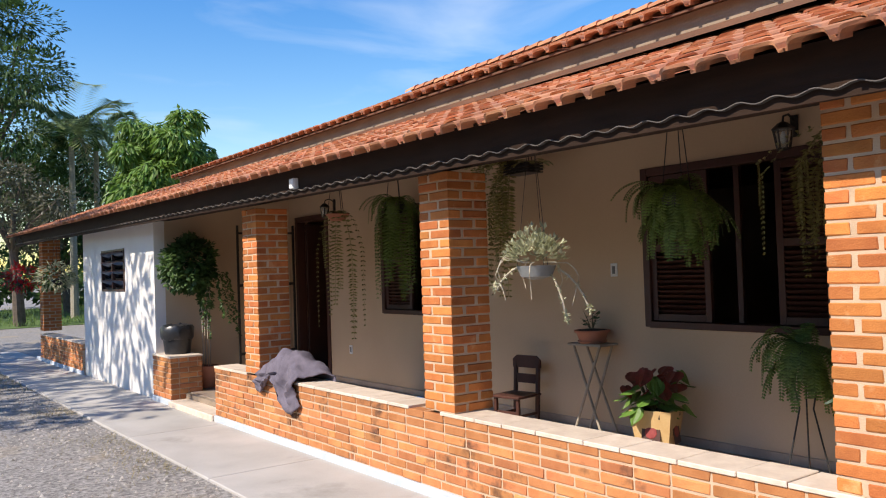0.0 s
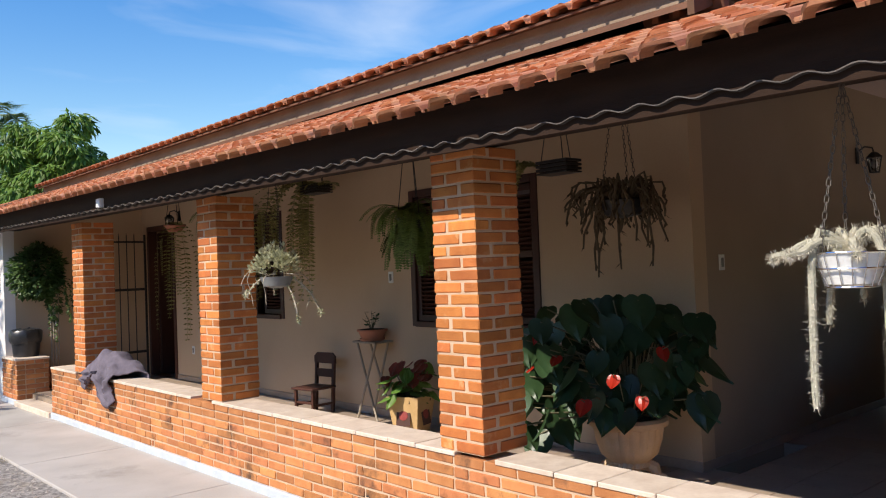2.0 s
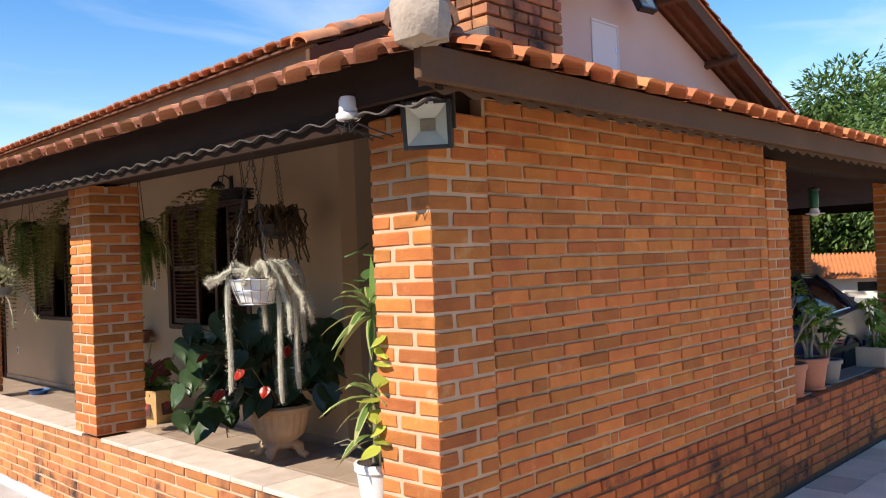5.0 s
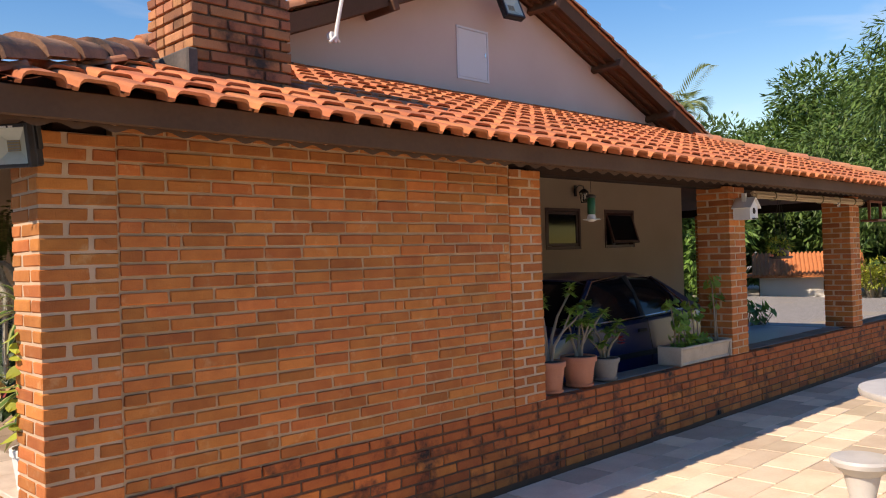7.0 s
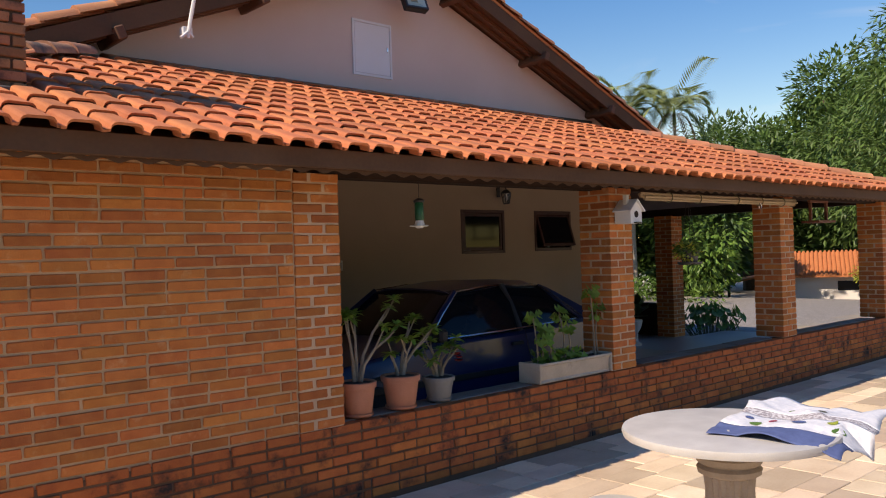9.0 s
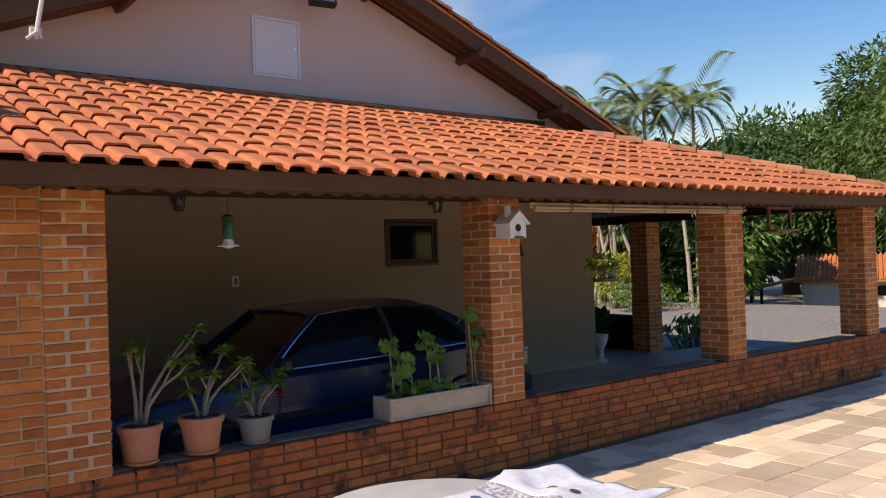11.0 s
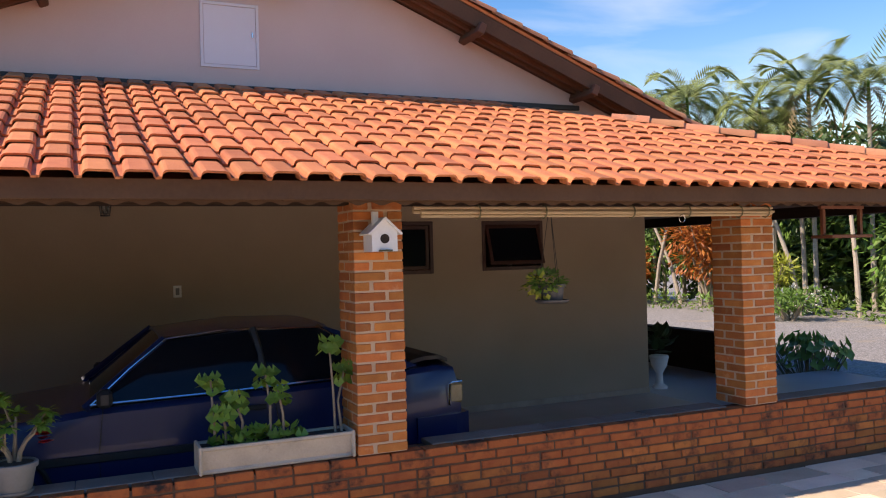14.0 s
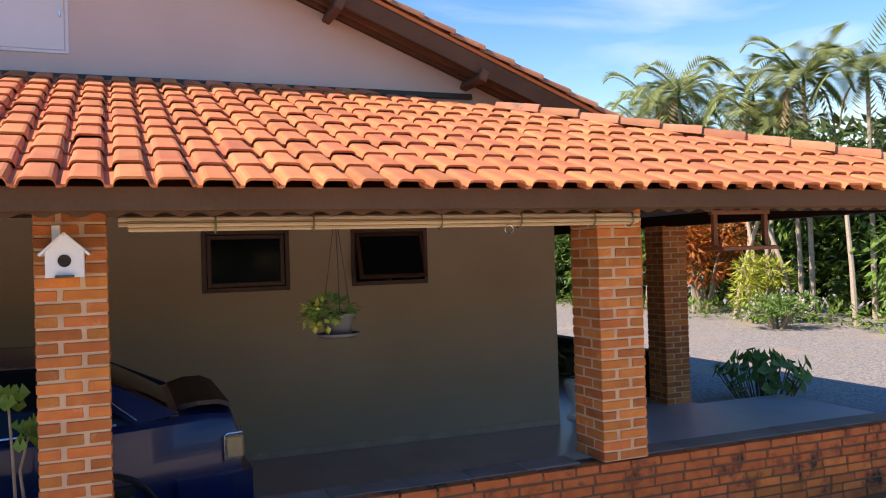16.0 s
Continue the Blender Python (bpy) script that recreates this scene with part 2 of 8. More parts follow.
SOIL = material("potting_soil", (0.05, 0.035, 0.025), (0.025, 0.018, 0.014), scale=30, rough=0.95, bump=0.8)
PLANTER_CEMENT = material("cast_cement", (0.55, 0.47, 0.36), (0.42, 0.35, 0.27), scale=6, rough=0.9, bump=0.4, fine=70,
                          stain=(0.3, 0.24, 0.18), stain_scale=4, stain_from=0.6)
TERRAZZO = material("cast_terrazzo", (0.56, 0.54, 0.50), (0.45, 0.43, 0.40), scale=8, rough=0.55, bump=0.12, fine=180)
PEDESTAL = material("fluted_cement", (0.44, 0.36, 0.28), (0.32, 0.26, 0.2), scale=6, rough=0.85, bump=0.3, fine=90)
CAR_BLUE = material("dark_blue_car_paint", (0.005, 0.017, 0.085), (0.004, 0.013, 0.065), scale=2, rough=0.3, coat=0.3)
CAR_TRIM = material("matt_black_trim", (0.012, 0.012, 0.013), (0.02, 0.02, 0.02), scale=12, rough=0.55)
CHROME = material("brushed_chrome", (0.75, 0.75, 0.76), (0.65, 0.65, 0.66), scale=30, rough=0.2, metal=1.0)
CAR_GLASS = material("smoked_car_glass", (0.006, 0.008, 0.012), (0.004, 0.006, 0.01), scale=2, rough=0.08)
for dim in (CAR_GLASS, DARK_WOOD, FASCIA):
    dim.node_tree.nodes["Principled BSDF"].inputs["Specular IOR Level"].default_value = 0.22
TYRE = material("tyre_rubber", (0.02, 0.02, 0.02), (0.03, 0.03, 0.03), scale=20, rough=0.85)
LAMP_RED = material("red_lens", (0.35, 0.02, 0.015), (0.25, 0.015, 0.01), scale=30, rough=0.15)
LAMP_AMBER = material("amber_lens", (0.36, 0.27, 0.14), (0.28, 0.2, 0.1), scale=30, rough=0.2)
TOWEL = material("grey_mauve_cloth", (0.17, 0.145, 0.18), (0.10, 0.085, 0.108), scale=14, rough=0.95, bump=0.6, fine=160)
BAMBOO = material("pale_bamboo", (0.60, 0.47, 0.31), (0.46, 0.34, 0.21), scale=4, rough=0.7, bump=0.3, fine=60, stretch=(0.3, 6, 6))
RED_WOOD = material("reddish_wood", (0.22, 0.075, 0.035), (0.15, 0.05, 0.025), scale=5, rough=0.6, bump=0.15)
STEM = material("green_brown_stem", (0.2, 0.18, 0.1), (0.13, 0.12, 0.07), scale=12, rough=0.8, bump=0.2)
PALE_STEM = material("pale_bark", (0.42, 0.36, 0.28), (0.3, 0.25, 0.19), scale=10, rough=0.85, bump=0.4)
BARK = material("brown_bark", (0.15, 0.11, 0.08), (0.08, 0.06, 0.045), scale=9, rough=0.95, bump=0.8, fine=40)
FERN = leaf_material("fern_green", (0.20, 0.30, 0.07), (0.11, 0.18, 0.04))
FERN_DRY = leaf_material("olive_fern", (0.36, 0.35, 0.13), (0.22, 0.215, 0.08))
DEEP_LEAF = leaf_material("deep_green_leaf", (0.05, 0.095, 0.035), (0.028, 0.062, 0.024), rough=0.42, glow=0.12)
LEAF = leaf_material("mid_green_leaf", (0.19, 0.32, 0.055), (0.105, 0.21, 0.038))
LEAF_DARK = leaf_material("dark_tree_leaf", (0.095, 0.165, 0.045), (0.045, 0.095, 0.025))
LEAF_MANGO = leaf_material("mango_leaf", (0.155, 0.25, 0.055), (0.07, 0.135, 0.03))
LEAF_BRIGHT = leaf_material("bright_tree_leaf", (0.19, 0.30, 0.045), (0.095, 0.19, 0.032))
GERANIUM = leaf_material("geranium_leaf", (0.26, 0.40, 0.06), (0.15, 0.28, 0.04), glow=0.35)
LEAF_YELLOW = leaf_material("yellow_green_leaf", (0.5, 0.5, 0.07), (0.34, 0.4, 0.06))
LEAF_ORANGE = leaf_material("orange_croton_leaf", (0.5, 0.17, 0.025), (0.34, 0.09, 0.02))
LEAF_GREY = leaf_material("grey_olive_leaf", (0.17, 0.16, 0.1), (0.1, 0.1, 0.06))
PALM_LEAF = leaf_material("palm_leaf", (0.40, 0.46, 0.19), (0.22, 0.28, 0.1), vary=0.45, glow=0.42)
PALM_BARK = material("grey_palm_bark", (0.40, 0.35, 0.28), (0.26, 0.22, 0.17), scale=6, rough=0.9, bump=0.5, stretch=(1, 1, 4))
ROSE_STEM = material("grey_succulent_bark", (0.30, 0.25, 0.18), (0.2, 0.165, 0.12), scale=14, rough=0.8, bump=0.3)
PALM_DRY = leaf_material("dry_palm_leaf", (0.36, 0.27, 0.14), (0.24, 0.18, 0.1))
CACTUS_FUR = leaf_material("silvery_cactus_hair", (0.72, 0.68, 0.58), (0.58, 0.53, 0.43), rough=0.9, glow=0.3)
CACTUS_BODY = material("grey_green_cactus", (0.45, 0.42, 0.33), (0.33, 0.32, 0.24), scale=30, rough=0.9, bump=0.6)
PALE_CACTUS = leaf_material("pale_green_cactus", (0.60, 0.58, 0.40), (0.42, 0.43, 0.26), rough=0.7)
RED_PETAL = leaf_material("red_petal", (0.5, 0.016, 0.02), (0.34, 0.01, 0.012), rough=0.3)
PINK_PETAL = leaf_material("pink_petal", (0.6, 0.15, 0.22), (0.45, 0.08, 0.14))
WHITE_PETAL = leaf_material("white_petal", (0.8, 0.8, 0.74), (0.7, 0.7, 0.62))
BLUE_CLOTH = material("printed_blue_cloth", (0.10, 0.14, 0.3), (0.07, 0.1, 0.23), scale=20, rough=0.9, bump=0.3)
WHITE_CLOTH = material("printed_white_cloth", (0.78, 0.78, 0.78), (0.6, 0.62, 0.66), scale=14, rough=0.9, bump=0.3, blotch=0.3)
GLASS = glass_material("window_glass", (0.75, 0.8, 0.8))
GLASS_GREEN = glass_material("green_glass", (0.05, 0.35, 0.12))
LENS = material("lamp_reflector", (0.6, 0.6, 0.5), (0.5, 0.52, 0.42), scale=6, rough=0.25, coat=0.6)

# ---- mesh tools ----
rnd = random.Random(7)


class Geo:
    """Gathers corners and faces of one mesh."""

    def __init__(self):
        self.v, self.f = [], []

    def add(self, verts, faces):
        k = len(self.v)
        self.v.extend(tuple(p) for p in verts)
        self.f.extend(tuple(i + k for i in f) for f in faces)
        return self

    def box(self, x0, y0, z0, x1, y1, z1, bev=0.0, m=None):
        if bev <= 0:
            vs = [(x, y, z) for x in (x0, x1) for y in (y0, y1) for z in (z0, z1)]
            fs = [(0, 1, 3, 2), (4, 6, 7, 5), (0, 4, 5, 1), (2, 3, 7, 6), (0, 2, 6, 4), (1, 5, 7, 3)]
        else:
            vs, idx = [], {}
            for i, x in enumerate((x0, x1)):
                for j, y in enumerate((y0, y1)):
                    for k, z in enumerate((z0, z1)):
                        sx, sy, sz = (1, -1)[i] * bev, (1, -1)[j] * bev, (1, -1)[k] * bev
                        idx[i, j, k, 0] = len(vs)
                        vs.append((x, y + sy, z + sz))
                        idx[i, j, k, 1] = len(vs)
                        vs.append((x + sx, y, z + sz))
                        idx[i, j, k, 2] = len(vs)
                        vs.append((x + sx, y + sy, z))
            q = idx
            fs = []
            for s in (0, 1):
                fs.append((q[s, 0, 0, 0], q[s, 0, 1, 0], q[s, 1, 1, 0], q[s, 1, 0, 0])[::1 - 2 * s])
                fs.append((q[0, s, 0, 1], q[1, s, 0, 1], q[1, s, 1, 1], q[0, s, 1, 1])[::1 - 2 * s])
                fs.append((q[0, 0, s, 2], q[0, 1, s, 2], q[1, 1, s, 2], q[1, 0, s, 2])[::1 - 2 * s])
            for a in (0, 1):
                for b in (0, 1):
                    w = 1 if a == b else -1
                    fs.append((q[a, b, 0, 0], q[a, b, 0, 1], q[a, b, 1, 1], q[a, b, 1, 0])[::w])
                    fs.append((q[a, 0, b, 2], q[a, 0, b, 0], q[a, 1, b, 0], q[a, 1, b, 2])[::w])
                    fs.append((q[0, a, b, 1], q[0, a, b, 2], q[1, a, b, 2], q[1, a, b, 1])[::w])
                    for c in (0, 1):
                        w3 = 1 if (a + b + c) % 2 == 0 else -1
                        fs.append((q[a, b, c, 0], q[a, b, c, 2], q[a, b, c, 1])[::w3])
        if m is not None:
            vs = [m @ Vector(p) for p in vs]
        return self.add(vs, fs)

    def tube(self, pts, r, n=8, cap=True):
        pts = [Vector(p) for p in pts]
        rs = r if isinstance(r, (list, tuple)) else [r] * len(pts)
        vs, fs = [], []
        side = None
        for i, p in enumerate(pts):
            d = (pts[min(i + 1, len(pts) - 1)] - pts[max(i - 1, 0)]).normalized()
            if side is None:
                side = d.orthogonal().normalized()
            side = (side - d * side.dot(d))
            side = side.normalized() if side.length > 1e-6 else d.orthogonal().normalized()
            up = d.cross(side)
            for k in range(n):
                a = 2 * math.pi * k / n
                vs.append(p + (side * math.cos(a) + up * math.sin(a)) * rs[i])
        for i in range(len(pts) - 1):
            for k in range(n):
                j = (k + 1) % n
                fs.append((i * n + k, i * n + j, (i + 1) * n + j, (i + 1) * n + k))
        if cap:
            fs.append(tuple(range(n))[::-1])
            fs.append(tuple(range((len(pts) - 1) * n, len(pts) * n)))
        return self.add(vs, fs)

    def lathe(self, profile, at=(0, 0, 0), n=24, flutes=0, depth=0.0):
        """Profile: (radius, height) from bottom to top, turned round the upright axis."""
        vs, fs = [], []
        for r, z in profile:
            for k in range(n):
                a = 2 * math.pi * k / n
                rr = r * (1 - depth * (0.5 + 0.5 * math.cos(flutes * a))) if flutes else r
                vs.append((at[0] + rr * math.cos(a), at[1] + rr * math.sin(a), at[2] + z))
        for i in range(len(profile) - 1):
            for k in range(n):
                j = (k + 1) % n
                fs.append((i * n + k, i * n + j, (i + 1) * n + j, (i + 1) * n + k))
        fs.append(tuple(range(n))[::-1])
        fs.append(tuple(range((len(profile) - 1) * n, len(profile) * n)))
        return self.add(vs, fs)

    def prism(self, outline, axis, a, b):
        """A flat outline of (u, w) pairs drawn out along an axis from a to b; x: (y, z), y: (x, z), z: (x, y)."""
        put = {"x": lambda u, w, t: (t, u, w), "y": lambda u, w, t: (u, t, w), "z": lambda u, w, t: (u, w, t)}[axis]
        n = len(outline)
        vs = [put(u, w, a) for u, w in outline] + [put(u, w, b) for u, w in outline]
        fs = [tuple(range(n))[::-1], tuple(range(n, 2 * n))] + [(i, (i + 1) % n, n + (i + 1) % n, n + i) for i in range(n)]
        return self.add(vs, fs)

    def blade(self, base, way, up, length, width, droop=0.0, n=3, fold=0.25, shape="lance"):
        """One leaf: a folded strip from base along way, bending down by droop."""
        base, way, up = Vector(base), Vector(way).normalized(), Vector(up)
        side = way.cross(up)
        side = side.normalized() if side.length > 1e-4 else way.orthogonal().normalized()
        nor = side.cross(way)
        vs = []
        for i in range(n + 1):
            s = i / n
            if shape == "lance":
                w = width * 0.5 * (math.sin(math.pi * min(1, s * 0.93 + 0.07)) ** 0.8)
            elif shape == "heart":
                w = width * 0.5 * (1.0 - s) ** 0.6 * (1 if s > 0 else 0.75)
            else:
                w = width * 0.5 * (1 - s * 0.85)
            c = base + way * (length * s) - Vector((0, 0, 1)) * (droop * length * s * s)
            vs += [c - side * w + nor * (w * fold), c, c + side * w + nor * (w * fold)]
        fs = []
        for i in range(n):
            k = i * 3
            fs += [(k, k + 1, k + 4, k + 3), (k + 1, k + 2, k + 5, k + 4)]
        return self.add(vs, fs)

    def card(self, base, way, up, length, width):
        """A small leaf of two triangles folded along its rib."""
        base, way = Vector(base), Vector(way).normalized()
        side = way.cross(Vector(up))
        side = side.normalized() * (width * 0.5) if side.length > 1e-4 else way.orthogonal().normalized() * (width * 0.5)
        dip = way.cross(side).normalized() * (width * 0.18)
        mid = base + way * (length * 0.45)
        return self.add([base, mid + side + dip, base + way * length, mid - side + dip], [(0, 1, 2), (0, 2, 3)])

    def mesh(self, name, mat, smooth=False):
        me = bpy.data.meshes.new(name)
        me.from_pydata(self.v, [], self.f)
        me.update()
        if smooth:
            me.polygons.foreach_set("use_smooth", [True] * len(me.polygons))
            me.set_sharp_from_angle(angle=radians(38))
        me.materials.append(mat)
        return me


MANY = {"leaves", "stems", "fronds", "inner_fronds", "short_fronds", "flowers", "foliage", "rosettes", "hair", "stalks", "red_leaves", "striped_leaves", "yellow_leaves",
        "dark_leaves", "green_leaves", "wires", "dry_fronds", "crown", "tile_rows"}


def part(name, geo, mat, parent=None, label="", smooth=False, at=None):
    """One mesh object, under a thing if parent is given."""
    ob = new(name, geo if isinstance(geo, bpy.types.Mesh) else geo.mesh(name, mat, smooth))
    if parent is not None:
        ob.parent = parent
    if at is not None:
        ob.matrix_basis = at
    if label:
        ob["label"] = label
    if name in MANY:
        ob["kind"] = "stuff"
    return ob


def thing(name, at, label, category, group="", kind=""):
    """An Empty at a thing's base, to parent its parts."""
    ob = new(name)
    ob.empty_display_size = 0.1
    ob.matrix_basis = at if isinstance(at, Matrix) else Matrix.Translation(at)
    return tagged(ob, label, category, group, kind)


def structure(name, geo, mat, label, category, smooth=False, kind="structure"):
    return tagged(part(name, geo, mat, smooth=smooth), label, category, "", kind)


def pieces_wall(geo, axis, near, far, u0, u1, z0, z1, holes):
    """A wall slab along u with openings (u0, u1, z0, z1) cut through."""
    us = sorted({u0, u1, *[h[0] for h in holes], *[h[1] for h in holes]})
    zs = sorted({z0, z1, *[h[2] for h in holes], *[h[3] for h in holes]})
    for a, b in zip(us, us[1:]):
        run = None
        for c, d in zip(zs, zs[1:]):
            mu, mz = (a + b) / 2, (c + d) / 2
            solid = not any(h[0] < mu < h[1] and h[2] < mz < h[3] for h in holes)
            if solid:
                run = (run[0], d) if run else (c, d)
            if (not solid or d == zs[-1]) and run:
                if axis == "y":
                    geo.box(near, a, run[0], far, b, run[1])
                else:
                    geo.box(a, near, run[0], b, far, run[1])
                run = None
    return geo


# ---- bricks ----
COURSE, BRICK_H, BRICK_L, BRICK_D = 0.0697, 0.0555, 0.235, 0.11
brick_meshes = {}


def brick_mesh(length, mat, seed, depth=BRICK_D):
    """A pressed brick, long along x, centred, with worn and slightly uneven corners."""
    key = (round(length, 3), mat.name, seed, round(depth, 3))
    if key not in brick_meshes:
        r = random.Random(seed * 31 + int(length * 1000))
        g = Geo().box(-length / 2, -depth / 2, -BRICK_H / 2, length / 2, depth / 2, BRICK_H / 2, 0.0045)
        g.v = [(x + r.uniform(-0.003, 0.003), y + r.uniform(-0.0015, 0.0015), z + r.uniform(-0.0022, 0.0022)) for x, y, z in g.v]
        brick_meshes[key] = g.mesh("brick", mat)
    return brick_meshes[key]


def lay(parent, x, y, z, length, along, mat, depth=BRICK_D):
    """One brick as an object of its own; along: 0 along x, 90 along y."""
    ob = new("brick", brick_mesh(length, mat, rnd.randrange(4), depth))
    ob.parent = parent
    ob.matrix_basis = pose(x + rnd.uniform(-0.0015, 0.0015), y + rnd.uniform(-0.002, 0.002), z, 0, 0, along + rnd.uniform(-0.5, 0.5) + rnd.choice((0, 180)))
    return ob


def brick_pillar(name, x, y, z0, z1, mat, label):
    """A square pier of 0.36 m, four bricks a course laid as a pinwheel; x, y: its least corner."""
    core = structure(name, Geo().box(x + 0.006, y + 0.006, z0, x + 0.354, y + 0.354, z1), MORTAR, label, "pillar")
    n = int(round((z1 - z0) / COURSE))
    for i in range(n):
        z = z0 + (i + 0.5) * COURSE
        a, b, c = BRICK_L / 2 - 0.006, BRICK_D / 2, 0.36
        if i % 2:
            spots = [(a, b, 0), (c - b, a, 90), (c - a, c - b, 0), (b, c - a, 90)]
        else:
            spots = [(c - a, b, 0), (c - b, c - a, 90), (a, c - b, 0), (b, a, 90)]
        for px, py, al in spots:
            lay(core, x + px, y + py, z, BRICK_L - 0.012, al, mat)
    return core


def brick_face(parent, axis, plane, inward, u0, u1, z0, n, mat, limit=10 ** 6, first=0, ends=True):
    """A running-bond skin on a wall face. Past the limit the bricks are gathered into one part."""
    rest = Geo()
    count = 0
    for i in range(n):
        z = z0 + (i + 0.5) * COURSE
        u = u0
        odd = (i + first) % 2
        while u < u1 - 0.03:
            step = BRICK_L
            if u == u0 and odd:
                step = BRICK_D
            elif rnd.random() < 0.05:
                step = rnd.choice((BRICK_D, 0.06, 0.17))
            if u + step > u1 - 0.05:
                step = u1 - u
            length = step
            c = u + length / 2
            d = plane + inward * BRICK_D / 2 + rnd.uniform(-0.004, 0.004)
            x, y, al = (d, c, 90) if axis == "y" else (c, d, 0)
            count += 1
            if count <= limit:
                lay(parent, x, y, z, length, al, mat)
            else:
                m = pose(x, y, z, 0, 0, al + rnd.uniform(-0.4, 0.4))
                src = brick_mesh(length, mat, rnd.randrange(4))
                rest.add([m @ v.co for v in src.vertices], [tuple(p.vertices) for p in src.polygons])
            u += step + 0.0145
    if rest.v:
        tagged(part("brickwork", rest, mat, parent), kind="stuff")

# ---- plan ----
TOP = 0.643          # top of the low walls
FLOOR = 0.15         # porch floor
WALL_X, WALL_Y = 2.14, 3.29   # faces of the house behind the two porches
EAST_X = 11.68
SLOPE = 0.353
EAVE = -0.45


def eave_a(y):
    return 2.455 + 0.011 * max(0.0, y)


def roof_a(x, y):
    return eave_a(y) + SLOPE * (x - EAVE)


def roof_b(y):
    return 2.47 + SLOPE * (y - EAVE)


# ---- ground ----
g = Geo()
R = 900.0
xs = [-R, -200, -60, -25, -12, -6, -3, -1.1, 0.0, 4, 9, 14, 18, 24, 27, 36, 40, 80, 200, R]
ys = [-R, -200, -60, -30, -15, -9, -6, -3, -1.5, 0, 4, 10, 16, 23, 30, 40, 80, 200, R]


def ground_z(x, y):
    t = min(1.0, max(0.0, (x + 1.5) / 3.0)) if y < 2 else 0.0
    rise = 0.055 + 0.02 * min(8.0, max(0.0, -y))
    return rise * t - 0.02 - 0.85 * min(1.0, max(0.0, (x - 27) / 9))


for x in xs:
    for y in ys:
        g.v.append((x, y, ground_z(x, y)))
for i in range(len(xs) - 1):
    for j in range(len(ys) - 1):
        k = i * len(ys) + j
        g.f.append((k, k + len(ys), k + len(ys) + 1, k + 1))
structure("ground", g, GRAVEL, "grey gravel yard with patches of dirt", "ground")

# concrete apron along the low wall, in slabs with open joints
apron = structure("pavement", Geo().box(-1.06, -0.6, -0.05, 0.05, 23, -0.03), CONCRETE, "pale worn concrete walkway slabs", "pavement")
y = -0.55
for step in (2.3, 2.15, 2.4, 2.2, 2.35, 2.3, 2.2, 2.4, 2.3, 2.2, 2.3):
    part("slab", Geo().box(-1.05, y + 0.006, -0.05, 0.03, y + step - 0.006, 0.004, 0.008), CONCRETE, apron)
    y += step
structure("kerb", Geo().box(-0.022, 0.0, -0.05, 0.03, 11.07, 0.072, 0.008).box(-0.022, 12.62, -0.05, 0.03, 13.4, 0.072, 0.008)
          .box(-0.022, 17.5, -0.05, 0.03, 21.6, 0.072, 0.008), KERB_BLUE, "pale blue limewashed plinth strip under brickwork", "plinth")

# ---- floors ----
structure("floor", Geo().box(0.2, 0.2, -0.05, WALL_X + 0.1, 17.5, FLOOR - 0.012), JOINT, "porch floor bed under ceramic tiles", "floor")
structure("floor_garage", Geo().box(3.4, 0.24, -0.05, EAST_X, WALL_Y + 0.1, FLOOR - 0.002), GARAGE_FLOOR, "dark smooth cement garage floor", "floor")
structure("floor_side_porch", Geo().box(EAST_X, 0.24, -0.05, 13.75, 12.0, FLOOR).box(13.75, -0.02, -0.05, 15.2, 3.6, FLOOR - 0.03), BLUE_FLOOR,
          "blue grey polished cement porch floor", "floor")
structure("floor_inside", Geo().box(WALL_X + 0.1, WALL_Y + 0.1, -0.05, EAST_X - 0.1, 16.4, 0.12), GARAGE_FLOOR, "dark indoor floor", "floor")
structure("step", Geo().box(-0.05, 11.07, -0.05, 0.3, 12.62, 0.075, 0.01), TILE_CAP, "pale tiled entry step between brick piers", "step")

# ---- house walls ----
WIN_2, WIN_1, DOOR = (4.79, 6.46, 1.15, 2.46), (9.02, 10.73, 1.17, 2.46), (12.2, 13.14, FLOOR, 2.5)
structure("wall_west", pieces_wall(Geo(), "y", WALL_X, WALL_X + 0.18, WALL_Y, 16.5, -0.05, 3.3, [WIN_2, WIN_1, DOOR]), PLASTER,
          "cream plastered porch wall with shuttered windows", "wall")
WIN_A, WIN_B = (7.84, 8.68, 1.79, 2.39), (9.31, 10.14, 1.8, 2.39)
# garage wall: part of its shade comes from the darkened plaster colour
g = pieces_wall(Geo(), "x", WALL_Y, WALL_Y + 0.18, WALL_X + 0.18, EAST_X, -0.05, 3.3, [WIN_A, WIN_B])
structure("wall_south", g, PLASTER_SHADED, "cream plastered garage wall with two small high windows", "wall")
g = Geo().prism([(WALL_X, 3.3), (EAST_X, 3.3), (EAST_X, 3.53), (6.91, 5.44), (WALL_X, 3.53)], "y", WALL_Y + 0.002, WALL_Y + 0.18)
structure("wall_gable", g, PLASTER_GABLE, "pale pink plastered gable end", "wall")
# end and back walls share the shade-darkened plaster
structure("wall_east", Geo().box(EAST_X - 0.18, WALL_Y + 0.18, -0.05, EAST_X, 16.5, 3.4), PLASTER_SHADED, "cream plastered end wall", "wall")
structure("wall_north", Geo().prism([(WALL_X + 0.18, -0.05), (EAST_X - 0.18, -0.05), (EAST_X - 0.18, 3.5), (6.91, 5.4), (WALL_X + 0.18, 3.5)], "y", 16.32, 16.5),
          PLASTER_SHADED, "plain back wall of the house", "wall")
SMALL_WIN = (14.86, 16.2, 1.5, 2.17)
g = pieces_wall(Geo(), "y", 0.05, 0.2, 13.4, 17.5, -0.05, 2.7, [SMALL_WIN])
